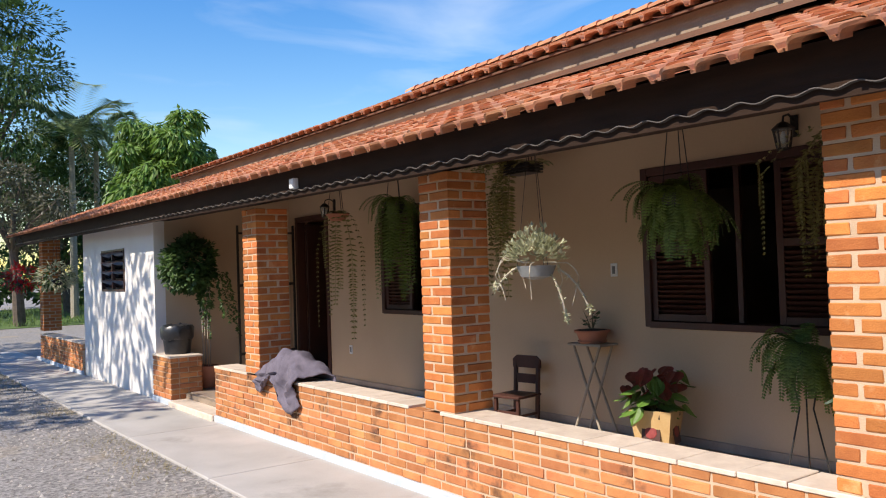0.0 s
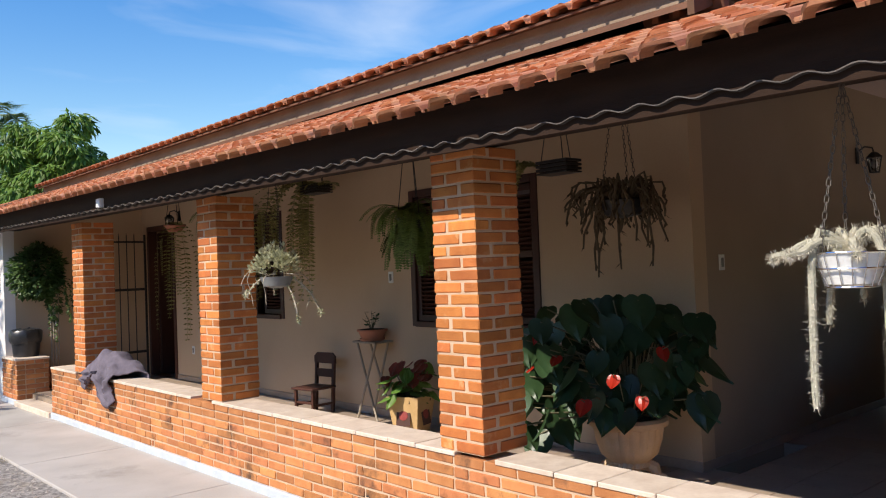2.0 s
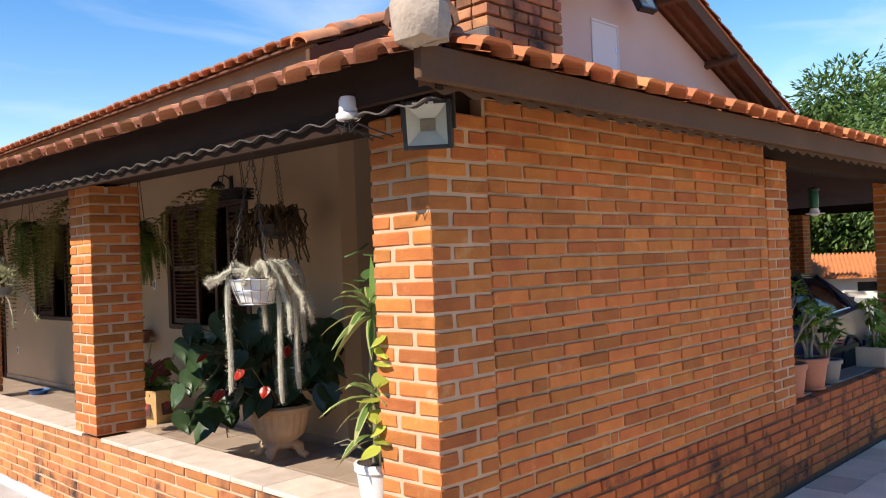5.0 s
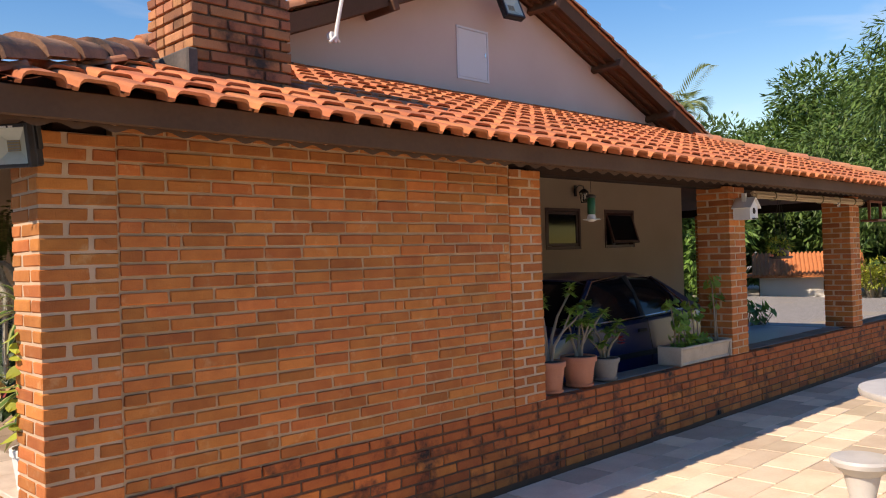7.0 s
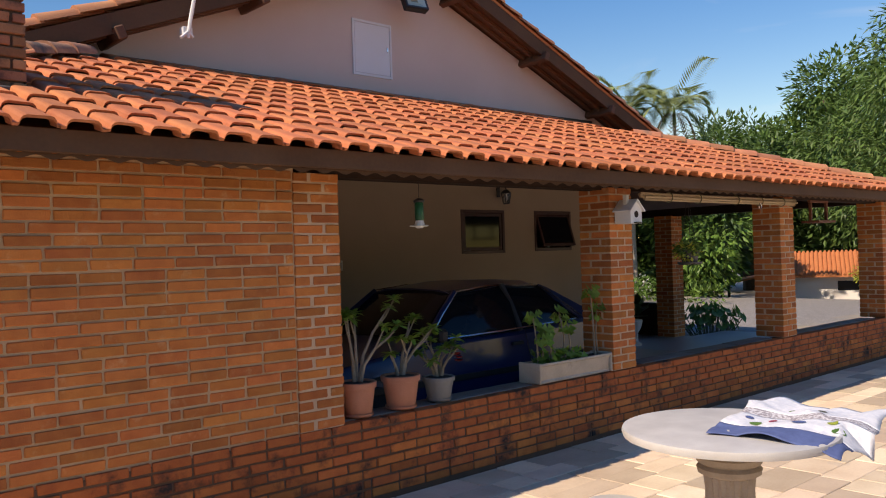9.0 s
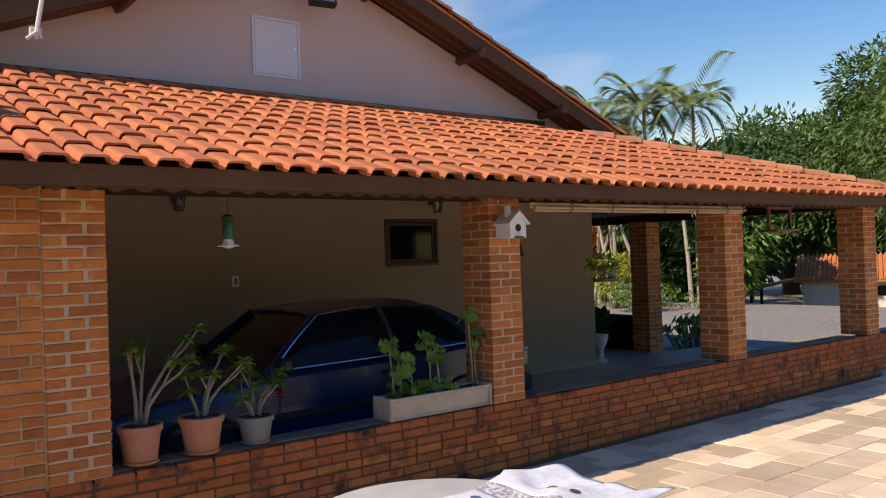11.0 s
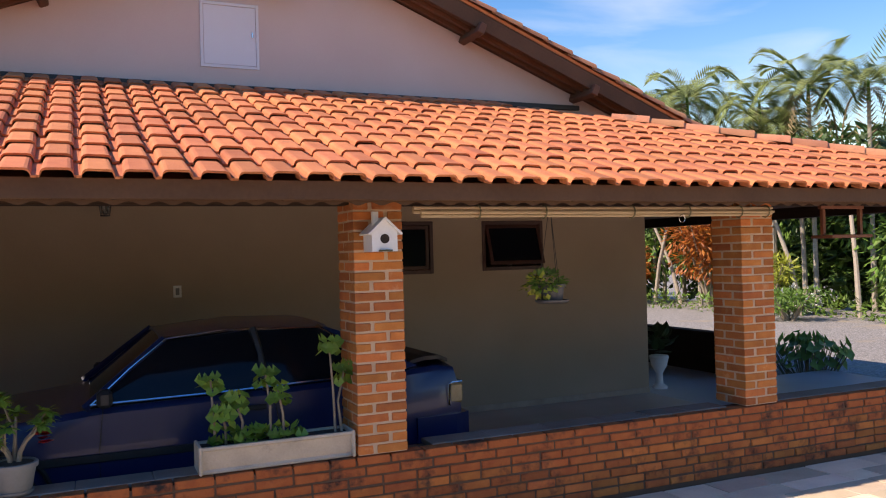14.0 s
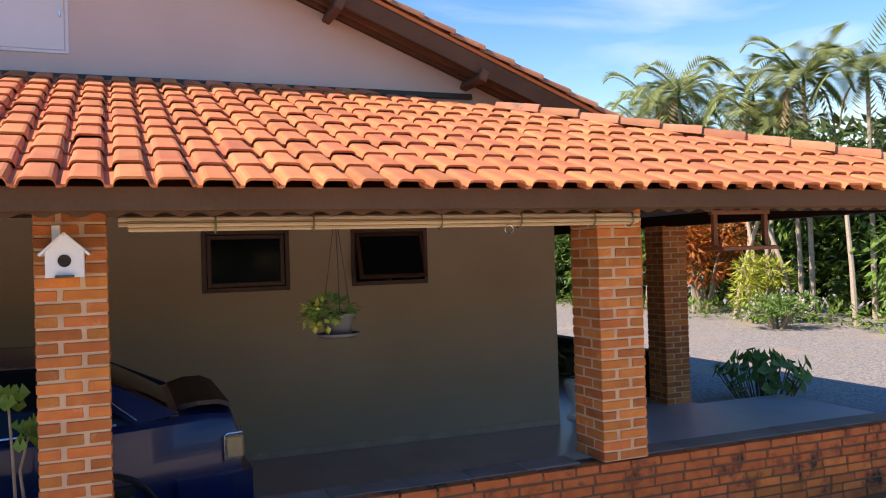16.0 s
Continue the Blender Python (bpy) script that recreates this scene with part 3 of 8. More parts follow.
structure("wall_white_room", g, WHITE_WALL, "sunlit white wall of the projecting room", "wall")
structure("wall_return", Geo().prism([(0.2, -0.05), (WALL_X, -0.05), (WALL_X, 3.3), (0.2, 2.72)], "y", 13.4, 13.55), PLASTER, "cream return wall at the porch end", "wall")
structure("wall_room_end", Geo().prism([(0.2, -0.05), (WALL_X, -0.05), (WALL_X, 3.3), (0.2, 2.72)], "y", 17.35, 17.5), WHITE_WALL, "white end wall of the room", "wall")
structure("baseboard", Geo().box(WALL_X - 0.012, WALL_Y - 0.012, FLOOR, WALL_X, 12.2, FLOOR + 0.075, 0.003)
          .box(WALL_X, WALL_Y - 0.012, FLOOR, EAST_X, WALL_Y, FLOOR + 0.07, 0.003), TILE_FLOOR, "beige tiled skirting along the wall foot", "skirting")

# ---- roofs ----
TILE_W, TILE_GAUGE, TILE_LEN = 0.208, 0.355, 0.40
PROFILE = [(-0.11, 0.0), (-0.082, 0.0), (-0.076, 0.022), (-0.066, 0.034), (-0.05, 0.039), (0.05, 0.039), (0.066, 0.034), (0.076, 0.022), (0.082, 0.0), (0.11, 0.0)]


def tile_geo(seed):
    """A pan-and-cover roof tile: x across, y up the slope, raised at its lower end, with a thick front lip."""
    r = random.Random(seed)
    vs, n = [], len(PROFILE)
    for y, lift, wide in ((0.0, 0.025, 1.05), (TILE_LEN, 0.008, 0.95)):
        for u, h in PROFILE:
            vs.append((u * (wide if abs(u) < 0.1 else 1), y + r.uniform(-0.004, 0.004), h * wide + lift))
    for u, h in PROFILE:
        vs.append((u * 1.04 if abs(u) < 0.1 else u, 0.004, h * 1.05 + 0.025 - 0.015))
    for u, h in PROFILE:
        vs.append((u * 0.98, 0.10, h * 0.98 + 0.023 - 0.02))
    fs = [(i, i + 1, n + i + 1, n + i) for i in range(n - 1)]
    fs += [(2 * n + i, 2 * n + i + 1, i + 1, i) for i in range(n - 1)]
    fs += [(3 * n + i, 3 * n + i + 1, 2 * n + i + 1, 2 * n + i) for i in range(n - 1)]
    g = Geo()
    g.add(vs, fs)
    return g


tile_forms = [tile_geo(s) for s in range(5)]
tile_meshes = [t.mesh("roof_tile", ROOF_TILE_PIECE) for t in tile_forms]
west_meshes = [t.mesh("roof_tile", WEST_TILE_PIECE) for t in tile_forms]


def roof_pose(origin, across, up, u, v):
    """Pose of a tile u along the eave and v up the slope."""
    a, b = Vector(across).normalized(), Vector(up).normalized()
    c = a.cross(b)
    m = Matrix((a, b, c)).transposed().to_4x4()
    m.translation = Vector(origin) + a * u + b * v
    return m


def lay_tiles(parent, origin, across, up, cols, rows, keep, piece, meshes=tile_meshes, joined=ROOF_TILE):
    """Rows of tiles; those for which piece() holds are objects of their own, the others one part."""
    rest = Geo()
    for r in range(rows):
        for c in range(cols):
            u, v = (c + 0.5) * TILE_W, r * TILE_GAUGE
            m = roof_pose(origin, across, up, u + rnd.uniform(-0.004, 0.004), v + rnd.uniform(-0.012, 0.012))
            m = m @ pose(0, 0, rnd.uniform(0, 0.006), rnd.uniform(-0.6, 0.6), rnd.uniform(-1.2, 1.2), rnd.uniform(-0.9, 0.9))
            p = m @ Vector((0, TILE_GAUGE * 0.5, 0))
            if not keep(p):
                continue
            s = rnd.randrange(5)
            if piece(p, r):
                ob = new("roof_tile", meshes[s])
                ob.parent, ob.matrix_basis = parent, m
            else:
                rest.add([m @ Vector(q) for q in tile_forms[s].v], tile_forms[s].f)
    if rest.v:
        tagged(part("roof_tiles", rest, joined, parent), kind="stuff")


def slab(geo, corners, thick):
    """A sloping board: the corners of its upper face, drawn down by thick."""
    n = len(corners)
    vs = [tuple(c) for c in corners] + [(c[0], c[1], c[2] - thick) for c in corners]
    geo.add(vs, [tuple(range(n)), tuple(range(n, 2 * n))[::-1]] + [(i, n + i, n + (i + 1) % n, (i + 1) % n) for i in range(n)])
    return geo


def ridge_caps(parent, a, b, step=0.36, r=0.105, lift=0.0, mat=None):
    """Half-round cap tiles lapped along a line from a (low) to b (high)."""
    a, b = Vector(a), Vector(b)
    way = (b - a).normalized()
    side = way.cross(Vector((0, 0, 1))).normalized()
    up = side.cross(way)
    n = int((b - a).length / step)
    for i in range(n):
        g = Geo()
        vs = []
        for t, k in ((0.0, 1.1), (step * 1.12, 0.9)):
            for q in range(9):
                ang = math.pi * q / 8
                vs.append(side * (math.cos(ang) * r * k) + up * (math.sin(ang) * r * 0.82 * k + 0.012 * (k > 1)) + way * t)
        for q in range(9):
            ang = math.pi * q / 8
            vs.append(side * (math.cos(ang) * r * 0.95) + up * (math.sin(ang) * r * 0.7))
        g.add(vs, [(q, q + 1, 10 + q, 9 + q) for q in range(8)] + [(18 + q, 19 + q, q + 1, q) for q in range(8)])
        part("ridge_tile", g, mat or RIDGE_TILE, parent, smooth=True,
             at=Matrix.Translation(a + way * (i * step) + up * (lift + rnd.uniform(0, 0.008))) @ pose(0, 0, 0, rnd.uniform(-1, 1), rnd.uniform(-1, 1), rnd.uniform(-1, 1)))


HIP_X, HIP_Y = 14.67, -0.45          # far corner of the porch roof
HIP_TOP = (10.0, 2.85)


def right_of_hip(x, y):
    """How far a place lies past the far hip line."""
    dx, dy = HIP_TOP[0] - HIP_X, HIP_TOP[1] - HIP_Y
    return ((x - HIP_X) * dy - (y - HIP_Y) * dx) / math.hypot(dx, dy)


SIDE_SLOPE = SLOPE * (HIP_TOP[1] - HIP_Y) / (HIP_X - HIP_TOP[0])
# boards under the tiles, which are the porch ceilings
g = Geo()
slab(g, [(EAVE + 0.14, EAVE + 0.14, 2.475), (EAVE + 0.14, 22.0, eave_a(22) + 0.015), (WALL_X + 0.2, 22.0, roof_a(WALL_X + 0.2, 22) - 0.03),
         (WALL_X + 0.2, WALL_X + 0.2, roof_a(WALL_X + 0.2, 2.3) - 0.03)], 0.035)
structure("ceiling_west_porch", g, LINING, "dark wooden sloping porch ceiling", "ceiling")
g = Geo()
slab(g, [(EAVE + 0.06, EAVE + 0.06, 2.46), (WALL_X + 0.3, WALL_X + 0.3, roof_b(WALL_X + 0.3) - 0.03), (WALL_X + 0.6, WALL_Y, roof_b(WALL_Y) - 0.03), (10.2, WALL_Y, roof_b(WALL_Y) - 0.05),
         (*HIP_TOP, roof_b(HIP_TOP[1]) - 0.03), (HIP_X - 0.06, HIP_Y + 0.06, 2.46)][::-1], 0.035)
structure("ceiling_south_porch", g, LINING, "dark wooden sloping carport ceiling", "ceiling")
g = Geo()
slab(g, [(HIP_X - 0.06, HIP_Y + 0.06, 2.46), (*HIP_TOP, roof_b(HIP_TOP[1]) - 0.03), (10.0, 12.5, roof_b(HIP_TOP[1]) - 0.03), (HIP_X - 0.06, 12.5, 2.46)][::-1], 0.035)
structure("ceiling_side_porch", g, LINING, "dark wooden side porch ceiling", "ceiling")

# main roof: two slopes with their ridge along y
RIDGE_X, RIDGE_Z, PITCH = 6.91, 5.66, 0.405
VERGE_Y, BACK_Y, MAIN_EAVE = 2.85, 16.9, 1.55


def main_z(x):
    return RIDGE_Z - PITCH * abs(x - RIDGE_X)


g = Geo()
for sgn in (-1, 1):
    ex = RIDGE_X + sgn * (RIDGE_X - MAIN_EAVE)
    c = [(ex, VERGE_Y + 0.05, main_z(ex) - 0.13), (RIDGE_X, VERGE_Y + 0.05, RIDGE_Z - 0.13), (RIDGE_X, BACK_Y, RIDGE_Z - 0.13), (ex, BACK_Y, main_z(ex) - 0.13)]
    slab(g, c if sgn > 0 else c[::-1], 0.04)
structure("ceiling_main_roof", g, LINING, "reddish wooden boards under the main roof overhang", "ceiling")

main_roof = thing("main_roof", (0, 0, 0), "main gable roof of lapped orange clay tiles", "roof", kind="structure")
k = math.hypot(1, PITCH)
main_cols = int((BACK_Y - VERGE_Y) / TILE_W)
# the lowest course is tilted up on a fillet
lay_tiles(main_roof, (MAIN_EAVE - 0.06, BACK_Y, main_z(MAIN_EAVE) + 0.035), (0, -1, 0), (1, 0, PITCH - 0.14), main_cols, 1, lambda p: True, lambda p, r: True, west_meshes, WEST_TILE)
lay_tiles(main_roof, (MAIN_EAVE + 0.27, BACK_Y, main_z(MAIN_EAVE + 0.27) - 0.01), (0, -1, 0), (1, 0, PITCH), main_cols, 15, lambda p: p.x < RIDGE_X, lambda p, r: False, west_meshes, WEST_TILE)
part("underlay", slab(Geo(), [(2 * RIDGE_X - MAIN_EAVE, VERGE_Y, main_z(MAIN_EAVE) + 0.02), (2 * RIDGE_X - MAIN_EAVE, BACK_Y, main_z(MAIN_EAVE) + 0.02),
                              (RIDGE_X, BACK_Y, RIDGE_Z + 0.02), (RIDGE_X, VERGE_Y, RIDGE_Z + 0.02)], 0.05), ROOF_TILE, main_roof)
for sgn in (-1, 1):
    ex = RIDGE_X + sgn * (RIDGE_X - MAIN_EAVE + 0.05)
    ridge_caps(main_roof, (ex, VERGE_Y + 0.06, main_z(ex) + 0.02), (RIDGE_X, VERGE_Y + 0.06, RIDGE_Z + 0.02), r=0.1)
ridge_caps(main_roof, (RIDGE_X, VERGE_Y, RIDGE_Z + 0.03), (RIDGE_X, BACK_Y, RIDGE_Z + 0.03), r=0.12)
# verge boards, purlin ends and rafters under the overhang
for sgn in (-1, 1):
    ex = RIDGE_X + sgn * (RIDGE_X - MAIN_EAVE)
    out = [(ex, main_z(ex) - 0.02), (RIDGE_X, RIDGE_Z - 0.02), (RIDGE_X, RIDGE_Z - 0.22), (ex, main_z(ex) - 0.22)]
    part("verge_board", Geo().prism(out if sgn < 0 else out[::-1], "y", VERGE_Y, VERGE_Y + 0.05), FASCIA, main_roof)
    for d in (0.75, 2.25, 3.75, 5.1):
        px = RIDGE_X + sgn * d
        z = main_z(px) - 0.16
        part("purlin", Geo().box(-0.045, 0.0, -0.13, 0.045, 0.62, 0.0, 0.012), LINING, main_roof, at=pose(px, VERGE_Y - 0.07, z, 0, sgn * 23, 0))
    for j in range(2):
        yy = VERGE_Y + 0.17 + 0.16 * j
        ox = [(ex + (0.1 if sgn < 0 else -0.1), main_z(ex) - 0.13), (RIDGE_X, RIDGE_Z - 0.17), (RIDGE_X, RIDGE_Z - 0.22), (ex + (0.1 if sgn < 0 else -0.1), main_z(ex) - 0.18)]
        part("rafter", Geo().prism(ox if sgn < 0 else ox[::-1], "y", yy, yy + 0.05), LINING, main_roof)
part("eave_lining", slab(Geo(), [(MAIN_EAVE - 0.02, VERGE_Y + 0.06, main_z(MAIN_EAVE) + 0.042), (MAIN_EAVE + 0.36, VERGE_Y + 0.06, main_z(MAIN_EAVE) + 0.142),
                                   (MAIN_EAVE + 0.36, BACK_Y, main_z(MAIN_EAVE) + 0.142), (MAIN_EAVE - 0.02, BACK_Y, main_z(MAIN_EAVE) + 0.042)], 0.02), LINING, main_roof)
part("eave_board", Geo().box(MAIN_EAVE + 0.085, VERGE_Y + 0.05, main_z(MAIN_EAVE) - 0.10, MAIN_EAVE + 0.125, BACK_Y, main_z(MAIN_EAVE) + 0.045), EAVE_BOARD, main_roof, "sunlit beige eave board")
g = Geo()


def scallop(geo, place, length, wave=0.15, amp=0.014, high=0.03):
    """The rippled lower edge of a corrugated sheet; place(s, out) gives the point s along it."""
    n = int(length / wave * 8)
    vs = []
    for i in range(n + 1):
        s = length * i / n
        d = amp * math.sin(2 * math.pi * s / wave)
        vs += [place(s, d, 0.0), place(s, d, high)]
    geo.add(vs, [(2 * i, 2 * i + 2, 2 * i + 3, 2 * i + 1) for i in range(n)])
    return geo



# porch roofs
porch_roof = thing("porch_roof_south", (0, 0, 0), "carport roof of lapped orange clay tiles", "roof", kind="structure")
kb = math.hypot(1, SLOPE)
lay_tiles(porch_roof, (EAVE + 0.02, EAVE - 0.04, 2.47 - 0.02), (1, 0, 0), (0, 1, SLOPE), int((HIP_X - EAVE) / TILE_W), 12,
          lambda p: p.y < WALL_Y - 0.12 and p.x - p.y > 0.03 and right_of_hip(p.x, p.y) < -0.1 and not (1.05 < p.x < 1.82 and 0.5 < p.y < 1.1),
          lambda p, r: 4.2 < p.x < 9.6 and r < 11)
porch_west = thing("porch_roof_west", (0, 0, 0), "porch roof of lapped orange clay tiles", "roof", kind="structure")
tilt = (0, -1, -0.011)
lay_tiles(porch_west, (EAVE - 0.04, 22.1, eave_a(22.1) - 0.02), tilt, (1, 0, SLOPE), int((22.1 - EAVE) / TILE_W), 8,
          lambda p: p.y - p.x > 0.0 and p.x < WALL_X + 0.05, lambda p, r: r < 3 and p.y < 16, west_meshes, WEST_TILE)
ridge_caps(porch_west, (EAVE + 0.12, EAVE + 0.12, 2.56), (1.1, 1.1, roof_b(1.1) + 0.04), r=0.12, mat=HIP_TILE)
ridge_caps(porch_west, (1.9, 1.9, roof_b(1.9) + 0.04), (2.9, 2.9, roof_b(2.9) + 0.04), r=0.12, mat=HIP_TILE)
ridge_caps(porch_roof, (HIP_X - 0.1, HIP_Y + 0.07, 2.5), (10.6, 2.43, roof_b(2.43) + 0.01), step=0.38, r=0.105)
g = Geo().lathe([(0.02, -0.1), (0.085, -0.09), (0.1, -0.04), (0.095, 0.03), (0.06, 0.09), (0.015, 0.11)], (EAVE + 0.02, EAVE + 0.02, 2.56), 14)
g.v = [(x + rnd.uniform(-0.012, 0.012), y + rnd.uniform(-0.012, 0.012), z + rnd.uniform(-0.01, 0.01)) for x, y, z in g.v]
part("cement_plug", g, CEMENT_CAP, porch_west, "rough cement lump closing the hip end", smooth=True)
part("side_tiles", slab(Geo(), [(HIP_X, HIP_Y, 2.5), (HIP_X, 12.5, 2.5), (10.0, 12.5, 2.5 + SIDE_SLOPE * 4.67), (*HIP_TOP, 2.5 + SIDE_SLOPE * 4.67)], 0.05), ROOF_TILE, porch_roof)
# flashing where the carport roof meets the gable
part("flashing", Geo().box(3.2, WALL_Y - 0.045, roof_b(WALL_Y) - 0.03, 10.7, WALL_Y, roof_b(WALL_Y) + 0.028, 0.004), BLACK_IRON, porch_roof, "dark bitumen joint strip")

# eave boards with the rippled sheet edge below
structure("fascia_south", Geo().box(EAVE + 0.02, EAVE + 0.03, 2.355, HIP_X - 0.05, EAVE + 0.065, 2.475, 0.004), FASCIA, "brown painted eave board", "fascia")
g = Geo()
slab(g, [(EAVE + 0.13, EAVE + 0.07, 2.50), (EAVE + 0.165, EAVE + 0.07, 2.50), (EAVE + 0.165, 22, eave_a(22) + 0.045), (EAVE + 0.13, 22, eave_a(22) + 0.045)], 0.16)
slab(g, [(EAVE + 0.132, 0.1, 2.347), (EAVE + 0.163, 0.1, 2.347), (EAVE + 0.163, 22, eave_a(22) - 0.108), (EAVE + 0.132, 22, eave_a(22) - 0.108)], 0.085)
structure("fascia_west", g, DARK_WOOD, "brown painted eave board", "fascia")
g = Geo()
n_wave = int(22.3 / 0.19 * 8)
for i in range(n_wave + 1):
    s = 22.3 * i / n_wave
    d = 0.010 * math.sin(2 * math.pi * s / 0.17)
    zz = eave_a(s) - 0.155 + d
    g.v += [(EAVE + 0.105, EAVE + 0.05 + s, zz - 0.002), (EAVE + 0.105, EAVE + 0.05 + s, zz + 0.003), (EAVE + 0.13, EAVE + 0.05 + s, zz + 0.003), (EAVE + 0.13, EAVE + 0.05 + s, zz - 0.003)]
for i in range(n_wave):
    for k in range(3):
        g.f.append((4 * i + k, 4 * i + 4 + k, 4 * i + 5 + k, 4 * i + 1 + k))
structure("corrugated_edge_west", g, FLASHING, "pale rippled metal sheet edge along the eave", "flashing")
g = Geo()
scallop(g, lambda s, d, h: (EAVE + 0.05 + s, EAVE + 0.075, 2.335 + d * 0.8 + h), 14.9, 0.16, 0.014, 0.03)
structure("corrugated_edge_south", g, FASCIA, "brown rippled sheet edge below the eave board", "flashing")
# plates on the pillar heads
g = Geo()
slab(g, [(0.08, 0.1, 2.47), (0.26, 0.1, 2.47), (0.26, 13.4, 2.47 + 0.13), (0.08, 13.4, 2.47 + 0.13)], 0.11)
structure("beam_west", g, DARK_WOOD, "dark wooden beam over the porch pillars", "beam")
structure("beam_south", Geo().box(0.1, 0.08, 2.36, 13.75, 0.26, 2.5, 0.006), DARK_WOOD, "dark wooden beam over the carport pillars", "beam")
structure("beam_side", Geo().box(13.45, 0.3, 2.36, 13.65, 12.0, 2.5, 0.006), DARK_WOOD, "dark wooden beam of the side porch", "beam")

# ---- plant makers ----
UP = Vector((0, 0, 1))


def frond(g, base, yaw, length, rise, fall, leaflet, n=16, wide=0.018, lean=0.5):
    """A feather-shaped frond: it leaves base outwards, rises, then falls; leaflets on both sides."""
    out = Vector((math.cos(yaw), math.sin(yaw), 0))
    side = Vector((-out.y, out.x, 0))
    pts = []
    for i in range(n + 1):
        s = i / n
        reach = length * (s if fall < 1.2 else math.sin(min(s * 1.25, 1.25)) * 0.62)
        pts.append(Vector(base) + out * reach * (1 - 0.25 * s) + UP * (length * (rise * s - fall * s * s)))
    for i in range(1, n + 1):
        t = (pts[i] - pts[i - 1]).normalized()
        s = i / n
        ll = leaflet * (0.45 + 0.75 * math.sin(math.pi * min(1, 0.15 + s * 0.85)))
        for sg in (-1, 1):
            g.card(pts[i], side * sg + t * lean - UP * 0.15, UP + out * 0.2, ll * rnd.uniform(0.85, 1.1), wide)
    for i in range(n):
        a, b = pts[i], pts[i + 1]
        g.add([a - side * 0.0025, a + side * 0.0025, b + side * 0.002, b - side * 0.002], [(0, 1, 2, 3)])


def leaf_cloud(g, centre, radii, n, length, width, droop=0.3):
    """Leaves spread over the outer part of an uneven lump."""
    cx, cy, cz = centre
    for _ in range(n):
        d = Vector((rnd.gauss(0, 1), rnd.gauss(0, 1), rnd.gauss(0, 1))).normalized()
        k = rnd.uniform(0.45, 1.0) ** 0.5 * (0.85 + 0.3 * noise.noise(d * 2.3 + Vector(centre)))
        p = Vector((cx + d.x * radii[0] * k, cy + d.y * radii[1] * k, cz + d.z * radii[2] * k))
        way = (d + Vector((rnd.uniform(-0.7, 0.7), rnd.uniform(-0.7, 0.7), rnd.uniform(-0.5, 0.5) - droop))).normalized()
        g.card(p, way, UP + Vector((rnd.uniform(-0.6, 0.6), rnd.uniform(-0.6, 0.6), 0)), length * rnd.uniform(0.7, 1.25), width * rnd.uniform(0.7, 1.2))


def tree(name, x, y, height, spread, bare, leaf, bark, label, clumps=26, per=330, size=0.3, narrow=0.4, droop=0.3, thick=0.2, z=0.0, group=""):
    """A broadleaved tree: tapered trunk, limbs that fork to clumps, an uneven crown with gaps."""
    t = thing(name, (x, y, z + min(0.0, ground_z(x, y))), label, "tree", group)
    wood, crown = Geo(), Geo()
    lean = Vector((rnd.uniform(-0.3, 0.3), rnd.uniform(-0.3, 0.3), 0))
    fork = Vector((0, 0, bare)) + lean
    wood.tube([(0, 0, -0.1), lean * 0.35 + UP * bare * 0.5, fork, fork + UP * (height - bare) * 0.45], [thick * 1.25, thick, thick * 0.8, thick * 0.35], 9)
    for i in range(clumps):
        a = i * 2.399 + rnd.uniform(-0.3, 0.3)
        h = (i + 0.5) / clumps
        rad = spread * math.sin(math.pi * (0.16 + 0.8 * h)) ** 0.7 * rnd.uniform(0.35, 1.0)
        c = fork + Vector((math.cos(a) * rad, math.sin(a) * rad, (height - bare) * (0.08 + 0.85 * h) * rnd.uniform(0.85, 1.08)))
        if i % 2 == 0:
            mid = fork.lerp(c, 0.5) + Vector((rnd.uniform(-0.3, 0.3), rnd.uniform(-0.3, 0.3), rnd.uniform(-0.2, 0.4)))
            part("limb", Geo().tube([fork - UP * 0.1, mid, c], [thick * 0.42, thick * 0.25, thick * 0.08], 6), bark, t, smooth=True)
        k = spread * rnd.uniform(0.24, 0.42)
        leaf_cloud(crown, c, (k, k, k * 0.72), per, size, size * narrow, droop)
    part("trunk", wood, bark, t, smooth=True)
    part("crown", crown, leaf, t)
    return t


